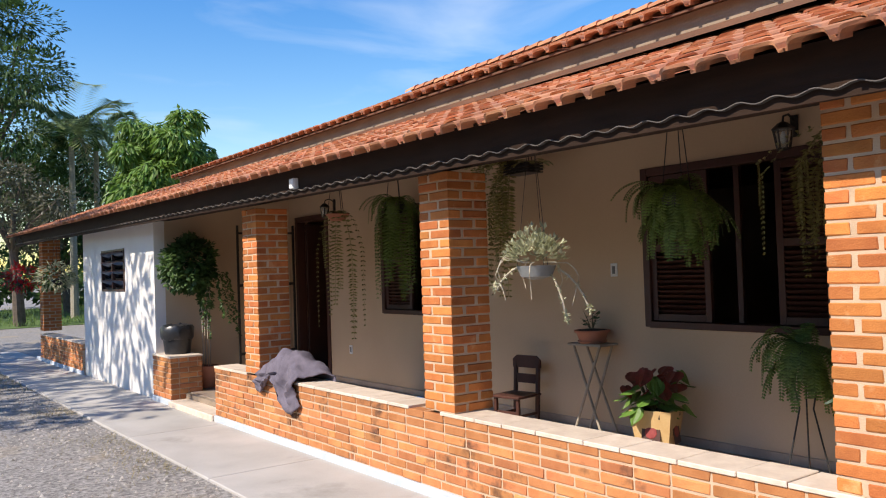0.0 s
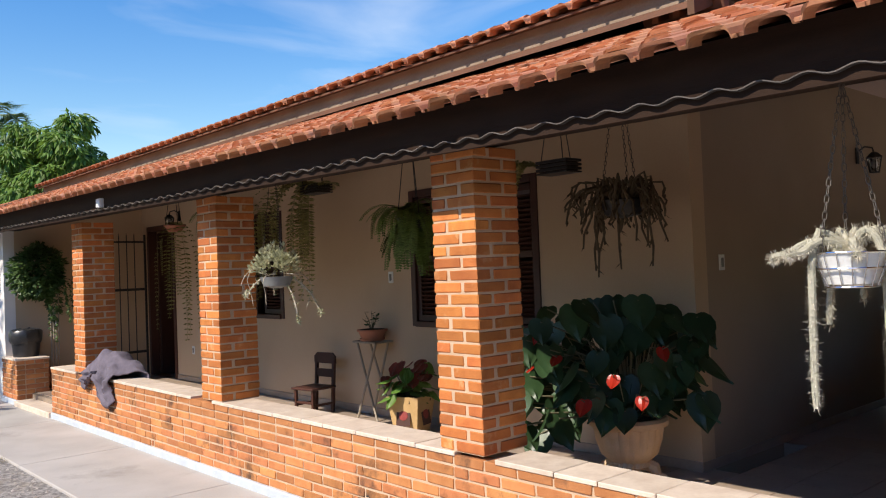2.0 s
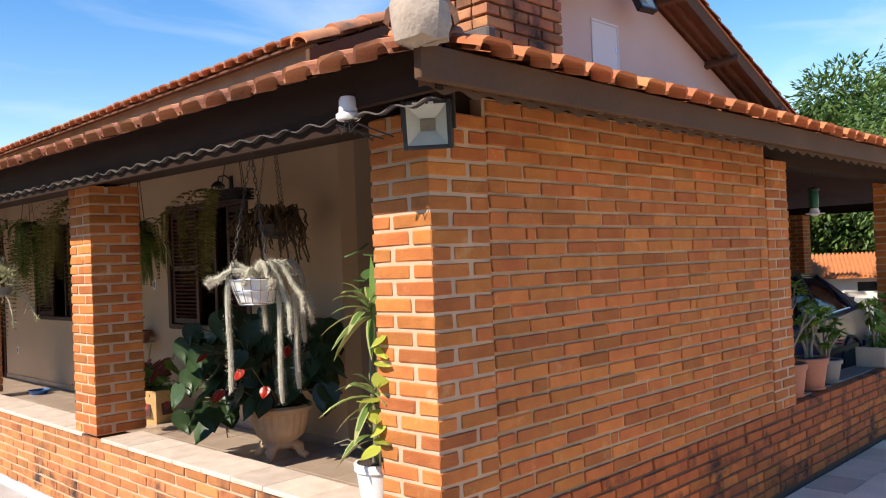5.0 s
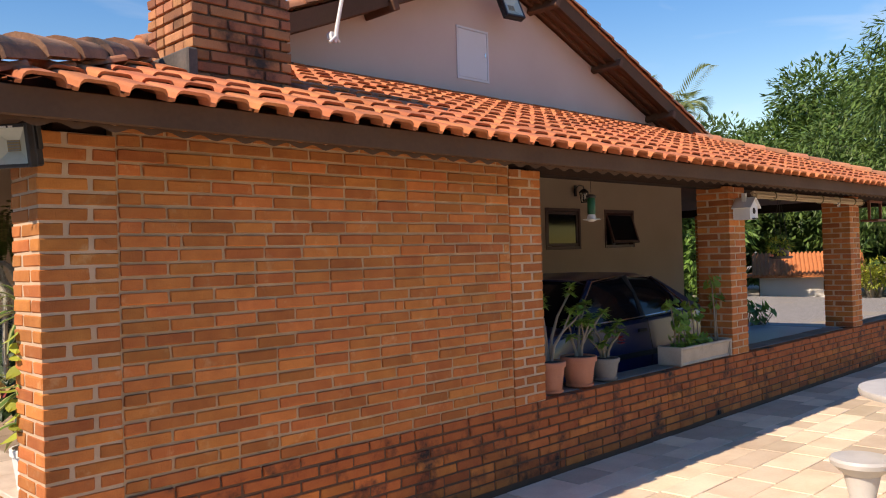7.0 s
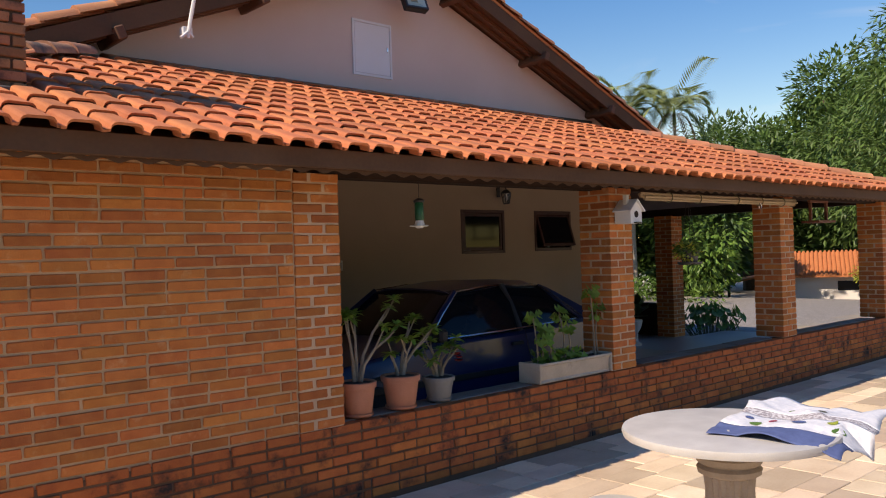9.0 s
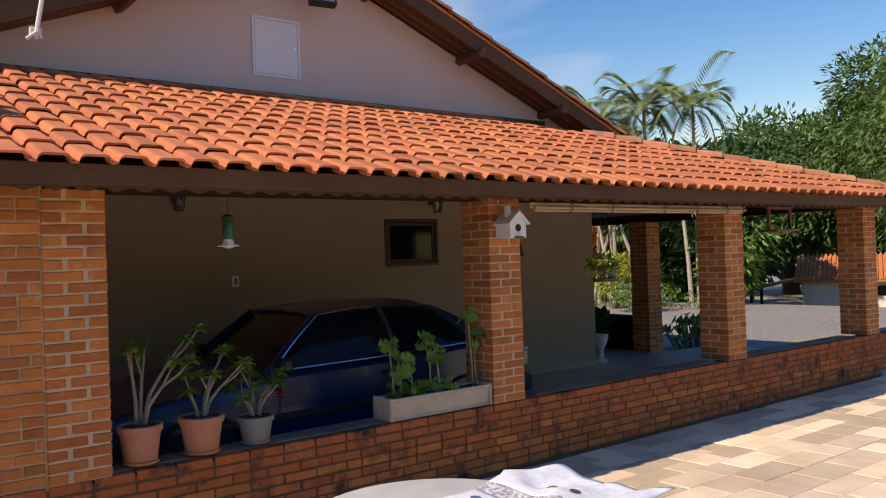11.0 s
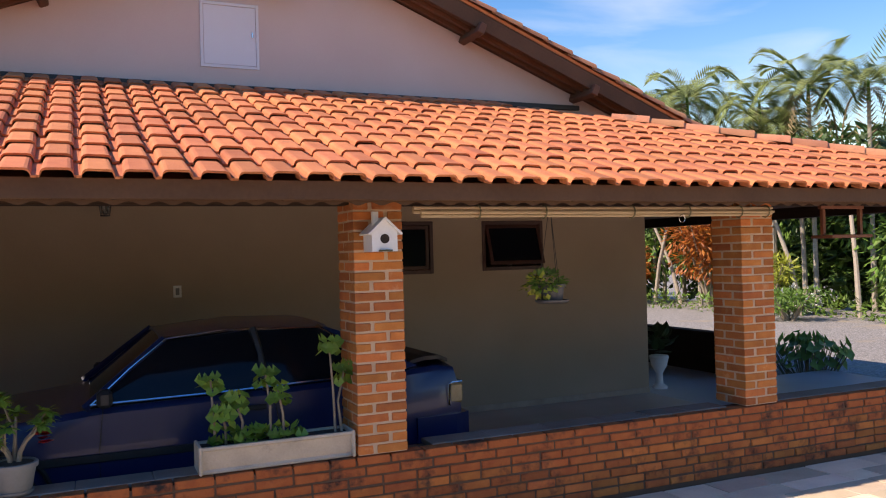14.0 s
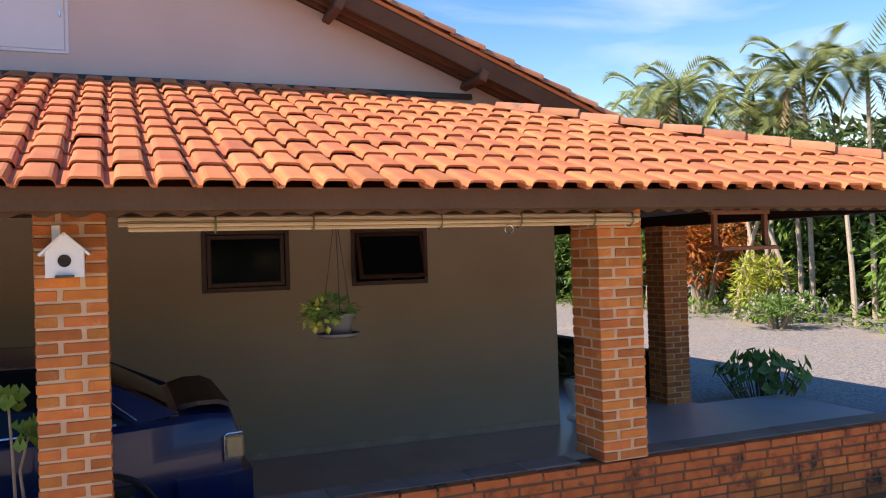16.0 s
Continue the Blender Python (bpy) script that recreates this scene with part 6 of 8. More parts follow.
for i in range(NU + 1):
    for j in range(NV + 1):
        u, v = i / NU, j / NV
        yy = 8.82 + 1.05 * u + 0.1 * math.sin(v * 5 + u * 3)
        s = -0.42 + 0.95 * v
        hang = 0.30 * (0.6 + 0.75 * math.sin(u * 7.3 + 0.8) * math.sin(u * 3.1 + 0.4))
        bump = 0.07 * abs(noise.noise(Vector((u * 5, v * 4, 0.3)))) + 0.04 * abs(noise.noise(Vector((u * 11, v * 9, 2.3))))
        heap = 0.24 * math.exp(-((u - 0.5) / 0.36) ** 2) * max(0, math.sin(max(0.0, min(1, (v - 0.3) / 0.6)) * math.pi))
        if s < 0:
            k = min(1.0, -s / 0.42)
            g.v.append((-0.02 - bump * 1.1 - 0.02 * math.sin(u * 21), yy - 0.06 * k * (u - 0.5), TOP + 0.03 - k * hang + heap * 0.3))
        else:
            g.v.append((min(s, 0.33) - 0.02, yy, TOP + 0.015 + bump * 1.3 + heap - max(0, s - 0.33) * 0.9))
for i in range(NU):
    for j in range(NV):
        k = i * (NV + 1) + j
        g.f.append((k, k + 1, k + NV + 2, k + NV + 1))
cloth = part("cloth", g, TOWEL, t, smooth=True)
sol = cloth.modifiers.new("thickness", "SOLIDIFY")
sol.thickness = 0.012

# bin and ivy by the white room
t = thing("rubbish_bin", (0.24, 13.06, TOP), "black bin lined with a shiny black bag", "bin")
part("bin", Geo().lathe([(0.17, 0), (0.2, 0.3), (0.205, 0.31), (0.2, 0.31), (0.16, 0.02)], (0, 0, 0), 22), BLACK_PLASTIC, t, smooth=True)
g = Geo().lathe([(0.203, 0.2), (0.222, 0.24), (0.226, 0.34), (0.2, 0.385), (0.1, 0.4), (0.01, 0.38)], (0, 0, 0), 40)
g.v = [(x * (1 + 0.08 * noise.noise(Vector((x * 14, y * 14, z * 14)))), y * (1 + 0.08 * noise.noise(Vector((x * 14, y * 14, z * 9)))), z + 0.03 * noise.noise(Vector((x * 20, y * 20, 1)))) for x, y, z in g.v]
part("bag", g, BLACK_PLASTIC, t, "crumpled black bin liner", smooth=True)
t = thing("ivy_standard", (0.62, 12.98, FLOOR), "ivy trained as a round head on tall stakes", "potted plant")
pot(t, 0.12, 0.16, 0.3, TERRACOTTA)
for k in range(4):
    a = k * 1.57
    part("stake", Geo().tube([(0.05 * math.cos(a), 0.05 * math.sin(a), 0.25), (0.06 * math.cos(a), 0.06 * math.sin(a), 1.6)], 0.008, 6), PALE_STEM, t)
g = Geo()
leaf_cloud(g, (-0.22, 0, 1.72), (0.42, 0.42, 0.46), 2200, 0.08, 0.07, 0.5)
leaf_cloud(g, (0, 0, 1.3), (0.12, 0.12, 0.4), 160, 0.07, 0.055, 0.6)
for k in range(9):
    a = rnd.uniform(4.2, 6.6)
    for i in range(26):
        s = i / 26
        g.card((math.cos(a) * (0.3 + 0.16 * s), math.sin(a) * (0.3 + 0.16 * s) + 0.03 * math.sin(i), 1.6 - 0.95 * s * (0.6 + 0.05 * k)),
               Vector((rnd.uniform(-1, 1), rnd.uniform(-1, 1), -0.6)), UP, 0.06, 0.05)
part("foliage", g, LEAF_DARK, t)

# white pot with dracaena and pothos at the corner pier
t = thing("corner_plant", (0.13, 0.53, TOP + 0.001), "white pot with striped dragon plants and yellow pothos climbing the pier", "potted plant")
pot(t, 0.08, 0.105, 0.21, WHITE_PLASTIC)
ld, lp, ly_, st = Geo(), Geo(), Geo(), Geo()
for bx, by, bz, n, ln in ((-0.04, -0.03, 0.86, 21, 0.27), (-0.05, -0.05, 0.48, 16, 0.26), (-0.02, 0.0, 0.3, 7, 0.22)):
    st.tube([(bx * 0.4, by * 0.4, 0.2), (bx, by, bz * 0.6), (bx, by, bz)], [0.016, 0.014, 0.012], 7)
    for i in range(n):
        a = i * 2.399
        el = 1.1 - 1.5 * (i / n)
        way = Vector((math.cos(a) * math.cos(el), math.sin(a) * math.cos(el), math.sin(el)))
        reach, root = ln * rnd.uniform(0.75, 1.1), Vector((bx, by, bz + 0.07 * (1 - i / n)))
        ld.blade(root + UP * 0.003, way, UP, reach * 0.97, 0.026, 0.5, 5, 0.3)
        lp.blade(root, way, UP, reach, 0.042, 0.5, 5, 0.3)
ld.blade((-0.04, -0.05, 0.82), (-0.05, -0.05, 1), (1, 0, 0), 0.33, 0.06, 0.0, 5, 0.3)
for i in range(10):
    z = 0.8 - 0.055 * i
    heart_leaf(ly_, (-0.12 + rnd.uniform(-0.03, 0.04), -0.13 + rnd.uniform(-0.08, 0.06), z), rnd.uniform(2.9, 4.4), rnd.uniform(-0.9, -0.1), rnd.uniform(0.07, 0.095))
st.tube([(-0.03, -0.05, 0.2), (-0.09, -0.12, 0.5), (-0.06, -0.1, 0.85), (0.1, 0.05, 1.15)], 0.006, 5)
dk = Geo()
for i in range(6):
    heart_leaf(dk, (0.1 + rnd.uniform(-0.08, 0.06), 0.05 + rnd.uniform(-0.08, 0.1), 1.0 + 0.04 * i), rnd.uniform(2.6, 4.6), rnd.uniform(-0.9, 0.0), 0.11)
for i in range(2):
    st.tube([(0, 0, 0.22), (-0.02, 0.15 + 0.04 * i, 0.27 + 0.02 * i), (0.02, 0.3 + 0.05 * i, 0.24)], 0.0035, 4)
part("striped_leaves", ld, leaf_material("dragon_plant_leaf", (0.16, 0.27, 0.06), (0.09, 0.18, 0.04)), t, "long green leaf middles", smooth=True)
part("leaf_edges", lp, leaf_material("pale_leaf_edge", (0.50, 0.52, 0.22), (0.38, 0.42, 0.15)), t, "pale leaf edges", smooth=True)
part("yellow_leaves", ly_, LEAF_YELLOW, t, "yellow-green pothos leaves", smooth=True)
part("dark_leaves", dk, LEAF_DARK, t, smooth=True)
part("stems", st, STEM, t)

# hanging plants at the far porch end
for x, y, z, mat, lab in ((0.0, 19.5, 1.75, PALE_CACTUS, "pale variegated hanging plant at the far porch"), (-0.35, 21.3, 1.75, RED_PETAL, "red flowering hanging plant at the far porch")):
    t = thing("hanging_plant", (x, y, z), lab, "hanging plant")
    pot(t, 0.09, 0.13, 0.13, BLACK_PLASTIC, z=-0.13)
    hanger(t, hang_top(x, y) - z + 0.03, 0.12, radius=0.003)
    g = Geo()
    leaf_cloud(g, (0, 0, 0.05), (0.42, 0.42, 0.3), 330, 0.13, 0.05, 0.5)
    part("foliage", g, mat, t)
    g = Geo()
    leaf_cloud(g, (0, 0, 0.02), (0.36, 0.36, 0.26), 150, 0.13, 0.05, 0.5)
    part("green_leaves", g, LEAF_DARK, t)


# ---- carport things ----
def desert_rose(x, y, r0, r1, h, mat, arms, label, flowers=0, tall=0.5):
    t = thing("desert_rose", (x, y, TOP), label, "potted plant", "pots on the carport wall")
    pot(t, r0, r1, h, mat, saucer=r0 * 1.12, z=0.004)
    st, lf, fl = Geo(), Geo(), Geo()
    for yaw, reach, up in arms:
        st = Geo()
        o = Vector((math.cos(yaw), math.sin(yaw), 0))
        p0 = Vector((0, 0, h * 0.88)) + o * 0.02
        pts = [p0, p0 + o * reach * 0.12 + UP * up * 0.35, p0 + o * reach * 0.4 + UP * up * 0.62, p0 + o * reach * 0.75 + UP * up * 0.8, p0 + o * reach + UP * up]
        st.tube(pts, [0.017, 0.013, 0.01, 0.008, 0.006], 7)
        ends = [pts[-1]]
        stem = st
        for b in range(1):
            q = pts[3] + Vector((rnd.uniform(-0.1, 0.1), rnd.uniform(-0.1, 0.1), rnd.uniform(0.05, 0.16)))
            st.tube([pts[2], q], [0.008, 0.005], 6)
            ends.append(q)
        part("stem", stem, ROSE_STEM, t, smooth=True)
        for e in ends:
            for i in range(19):
                a = i * 2.399
                el = rnd.uniform(-0.45, 0.8)
                lf.blade(e, (math.cos(a) * math.cos(el), math.sin(a) * math.cos(el), math.sin(el)), UP, rnd.uniform(0.065, 0.095), 0.034, 0.15, 3, 0.2)
    for i in range(flowers):
        p = Vector((0.16 + rnd.uniform(-0.03, 0.03), -0.03 + rnd.uniform(-0.04, 0.04), h + 0.14 + rnd.uniform(-0.04, 0.03)))
        for k in range(5):
            a = k * 1.257
            fl.blade(p, (math.cos(a), math.sin(a), 0.4), UP, 0.045, 0.034, 0.1, 2)
    part("leaves", lf, GERANIUM, t)
    if fl.v:
        part("flowers", fl, RED_PETAL, t, "small red blossoms")
    return t


desert_rose(3.81, 0.14, 0.1, 0.13, 0.25, TERRACOTTA, [(0.2, 0.42, 0.6), (2.2, 0.06, 0.5), (1.0, 0.14, 0.52), (-0.4, 0.3, 0.42)], "terracotta pot with a bare-stemmed desert rose")
desert_rose(4.21, 0.14, 0.105, 0.14, 0.25, TERRACOTTA, [(0.5, 0.2, 0.42), (2.9, 0.06, 0.2), (-0.6, 0.08, 0.3), (0.0, 0.3, 0.33)], "terracotta pot with a leafy desert rose")
desert_rose(4.6, 0.15, 0.09, 0.12, 0.19, GREY_PLASTIC, [(0.4, 0.12, 0.24), (2.6, 0.14, 0.22), (-0.5, 0.14, 0.24), (1.5, 0.08, 0.3), (3.6, 0.08, 0.16)], "grey plastic pot with a small red-flowered desert rose", flowers=8)

t = thing("planter_box", Matrix.Translation((6.15, 0.13, TOP)) @ Matrix.Scale(0.91, 4), "long cast cement planter with geraniums", "planter")
g = Geo()
prof = [(-0.11, 0.0), (-0.115, 0.012), (-0.098, 0.03), (-0.12, 0.16), (-0.135, 0.172), (-0.13, 0.19), (-0.1, 0.19), (-0.095, 0.15), (0.095, 0.15), (0.1, 0.19), (0.13, 0.19), (0.135, 0.172), (0.12, 0.16), (0.098, 0.03), (0.115, 0.012), (0.11, 0.0)]
g.prism(prof[::-1], "x", -0.54, 0.54)
part("trough", g, PLANTER_CEMENT, t)
part("end_panel", Geo().box(-0.565, -0.14, 0.0, -0.54, 0.14, 0.2, 0.008), PLANTER_CEMENT, t)
part("end_panel", Geo().box(0.54, -0.14, 0.0, 0.565, 0.14, 0.2, 0.008), PLANTER_CEMENT, t)
part("soil", Geo().box(-0.53, -0.094, 0.15, 0.53, 0.094, 0.175), SOIL, t)
st, lf, sp = Geo(), Geo(), Geo()
for bx, hh in ((-0.43, 0.46), (-0.36, 0.24), (-0.25, 0.3), (-0.04, 0.48), (0.06, 0.36), (0.45, 0.68), (0.5, 0.46)):
    top = Vector((bx + rnd.uniform(-0.05, 0.05), rnd.uniform(-0.06, 0.04), 0.17 + hh))
    st = Geo()
    st.tube([(bx, 0, 0.16), (bx + rnd.uniform(-0.03, 0.03), 0.0, 0.17 + hh * 0.5), top], [0.011, 0.009, 0.007], 6)
    part("stem", st, ROSE_STEM, t)
    for i in range(13):
        a = i * 2.399
        p = top + Vector((math.cos(a) * 0.06, math.sin(a) * 0.06, rnd.uniform(-0.1, 0.05)))
        round_leaf(lf, p, a if i % 2 else rnd.uniform(-2.4, -0.8), rnd.uniform(25, 70), rnd.uniform(0.075, 0.11))
for i in range(60):
    a = i * 2.399
    p = Vector((-0.45 + 0.65 * rnd.random(), rnd.uniform(-0.1, 0.08), 0.18 + 0.1 * rnd.random()))
    round_leaf(lf, p, a if i % 2 else rnd.uniform(-2.4, -0.8), rnd.uniform(15, 65), rnd.uniform(0.065, 0.095))
part("leaves", lf, GERANIUM, t)

t = thing("bird_house", (6.84, -0.03, 2.03), "white wooden bird house on the brick pillar", "bird house")
part("box", Geo().prism([(-0.09, 0), (0.09, 0), (0.09, 0.13), (0.0, 0.215), (-0.09, 0.13)], "y", -0.16, 0.02), WHITE_PAINT, t)
part("roof_panel", Geo().box(-0.005, -0.185, -0.006, 0.16, 0.025, 0.008, 0.002, m=pose(0, 0, 0.222, 0, 43, 0)), WHITE_PAINT, t)
part("roof_panel", Geo().box(-0.16, -0.185, -0.006, 0.005, 0.025, 0.008, 0.002, m=pose(0, 0, 0.222, 0, -43, 0)), WHITE_PAINT, t)
part("chimney", Geo().box(-0.06, -0.1, 0.16, -0.02, -0.06, 0.27, 0.002), WHITE_PAINT, t)
part("hole", Geo().tube([(0, -0.1615, 0.085), (0, -0.163, 0.085)], 0.032, 20), SOIL, t, "dark round entry hole")
part("perch", Geo().box(-0.045, -0.19, 0.0, 0.045, -0.16, 0.012, 0.002), LEAF_GREY, t)

t = thing("bird_feeder", (4.43, 0.12, 2.0), "green hummingbird feeder with white flower ports", "bird feeder")
part("bottle", Geo().lathe([(0.03, 0.06), (0.035, 0.08), (0.035, 0.19), (0.02, 0.215), (0.012, 0.23)], (0, 0, 0), 16), material("green_plastic", (0.015, 0.11, 0.05), (0.012, 0.09, 0.04), rough=0.3), t, smooth=True)
part("lid", Geo().lathe([(0.042, 0.2), (0.044, 0.215), (0.02, 0.23)], (0, 0, 0), 16), BLACK_PLASTIC, t, smooth=True)
part("base", Geo().lathe([(0.02, 0.0), (0.04, 0.012), (0.04, 0.03), (0.03, 0.06)], (0, 0, 0), 18), WHITE_PLASTIC, t, smooth=True)
for k in range(5):
    a = k * 1.257
    part("flower_port", Geo().lathe([(0.012, 0), (0.026, 0.006), (0.012, 0.012)], (0.056 * math.cos(a), 0.056 * math.sin(a), 0.012), 8), WHITE_PLASTIC, t)
part("wire", Geo().tube([(0, 0, 0.22), (0, 0, 0.4)], 0.002, 4), BLACK_IRON, t)

t = thing("hanging_pot", (8.35, 0.18, 1.6), "grey hanging pot with yellow-green trailing plant", "hanging plant")
pot(t, 0.08, 0.1, 0.15, material("dark_grey_plastic", (0.085, 0.085, 0.09), (0.06, 0.06, 0.064), rough=0.5), saucer=0.13)
hanger(t, 0.75, 0.1, 0.13, radius=0.003)
g = Geo()
leaf_cloud(g, (-0.04, 0, 0.18), (0.17, 0.15, 0.08), 190, 0.05, 0.042, 0.4)
part("foliage", g, LEAF, t)
g = Geo()
leaf_cloud(g, (-0.12, -0.03, 0.15), (0.15, 0.14, 0.1), 70, 0.05, 0.04, 0.4)
part("yellow_leaves", g, LEAF_YELLOW, t)

t = thing("rolled_blind", (0, 0, 0), "rolled pale bamboo blind tied under the carport beam", "blind")
for i in range(9):
    a = i * 2.399
    r = 0.012 * math.sqrt(i)
    part("cane", Geo().tube([(7.1 + 0.05 * (i % 3), -0.06 + r * math.cos(a), 2.3 + r * math.sin(a)), (8.6, -0.06 + r * math.cos(a), 2.298 + r * math.sin(a)), (10.42 - 0.04 * (i % 2), -0.06 + r * math.cos(a), 2.3 + r * math.sin(a))], 0.013, 7), BAMBOO, t)
for x in (7.6, 8.15, 8.95, 9.5, 10.05, 10.35):
    part("tie", Geo().tube([(x, -0.06 + 0.05 * math.cos(q * 0.5236), 2.3 + 0.05 * math.sin(q * 0.5236)) for q in range(13)], 0.006, 5), STEM, t)
part("cord_ring", Geo().tube([(9.4 + 0.03 * math.cos(q * 0.5236), -0.12, 2.24 + 0.03 * math.sin(q * 0.5236)) for q in range(13)], 0.004, 5), CHROME, t)

t = thing("wooden_feeder", (11.45, 0.1, 2.06), "reddish wooden frame tray hung from the beam", "bird feeder")
part("tray", Geo().box(-0.26, -0.12, 0, 0.26, 0.12, 0.03, 0.004), RED_WOOD, t)
for sx in (-0.24, 0.24):
    part("post", Geo().box(sx - 0.018, -0.018, 0.03, sx + 0.018, 0.018, 0.27, 0.003), RED_WOOD, t)
part("top_rail", Geo().box(-0.28, -0.02, 0.27, 0.28, 0.02, 0.3, 0.003), RED_WOOD, t)

t = thing("statue_pot", (12.0, 3.48, FLOOR), "small white pedestal pot with dark-leaved plant", "potted plant")
part("pedestal", Geo().lathe([(0.1, 0), (0.1, 0.03), (0.05, 0.07), (0.045, 0.2), (0.1, 0.3), (0.13, 0.42), (0.12, 0.44), (0.02, 0.42)], (0, 0, 0), 18), WHITE_PAINT, t, smooth=True)
g = Geo()
for i in range(24):
    a = i * 2.399
    heart_leaf(g, (0.1 * math.cos(a), 0.1 * math.sin(a), 0.48 + 0.3 * rnd.random()), a, rnd.uniform(-0.4, 1.1), rnd.uniform(0.12, 0.2))
part("leaves", g, DEEP_LEAF, t)


# ---- car ----
def loft(rings):
    g = Geo()
    n = len(rings[0])
    for r in rings:
        g.v.extend(r)
    for i in range(len(rings) - 1):
        for k in range(n):
            j = (k + 1) % n
            g.f.append((i * n + k, i * n + j, (i + 1) * n + j, (i + 1) * n + k))
    g.f.append(tuple(range(n))[::-1])
    g.f.append(tuple(range((len(rings) - 1) * n, len(rings) * n)))
    return g


def ring(x, zb, zt, hw, crown=0.03):
    half = [(hw * 0.86, zb), (hw * 0.97, zb + 0.06), (hw, zb + (zt - zb) * 0.45), (hw * 0.985, zb + (zt - zb) * 0.62), (hw * 0.965, zt - 0.05), (hw * 0.92, zt - 0.01), (hw * 0.5, zt + crown * 0.8)]
    pts = [(x, -y, z) for y, z in half] + [(x, 0, zt + crown)] + [(x, y, z) for y, z in half[::-1]]
    return pts


car = thing("car", (3.66, 1.55, FLOOR), "dark blue three-door hatchback parked in the carport", "car")
body = part("body", loft([ring(0.0, 0.36, 0.58, 0.7), ring(0.06, 0.26, 0.66, 0.76), ring(0.35, 0.2, 0.74, 0.8), ring(0.9, 0.19, 0.81, 0.82), ring(1.4, 0.19, 0.865, 0.83),
                          ring(2.3, 0.19, 0.885, 0.835), ring(3.1, 0.19, 0.91, 0.83), ring(3.6, 0.2, 0.94, 0.815), ring(3.95, 0.24, 0.955, 0.79), ring(4.12, 0.3, 0.93, 0.765), ring(4.17, 0.42, 0.78, 0.745)]),
            CAR_BLUE, car, smooth=True)


def cabin_ring(x, z0, z1, w0, w1):
    return [(x, -w0, z0), (x, -(w0 * 0.55 + w1 * 0.45), z0 + (z1 - z0) * 0.6), (x, -w1, z1 - 0.02), (x, -w1 * 0.6, z1 + 0.01), (x, 0, z1 + 0.02), (x, w1 * 0.6, z1 + 0.01), (x, w1, z1 - 0.02),
            (x, w0 * 0.55 + w1 * 0.45, z0 + (z1 - z0) * 0.6), (x, w0, z0)]


part("cabin_glass", loft([cabin_ring(1.36, 0.85, 0.88, 0.76, 0.74), cabin_ring(1.86, 0.87, 1.30, 0.78, 0.6), cabin_ring(2.45, 0.88, 1.345, 0.79, 0.59), cabin_ring(3.05, 0.9, 1.325, 0.785, 0.575),
                          cabin_ring(3.4, 0.92, 1.17, 0.77, 0.62), cabin_ring(3.72, 0.93, 0.985, 0.75, 0.7)]), CAR_GLASS, car, "dark tinted windows", smooth=True)
part("roof_panel", loft([[(x, -w, z - 0.035), (x, -w * 0.7, z + 0.012), (x, 0, z + 0.025), (x, w * 0.7, z + 0.012), (x, w, z - 0.035), (x, 0, z - 0.02)] for x, w, z in
                         ((1.84, 0.61, 1.295), (2.45, 0.605, 1.35), (3.0, 0.59, 1.335), (3.12, 0.585, 1.30))]), CAR_BLUE, car, smooth=True)
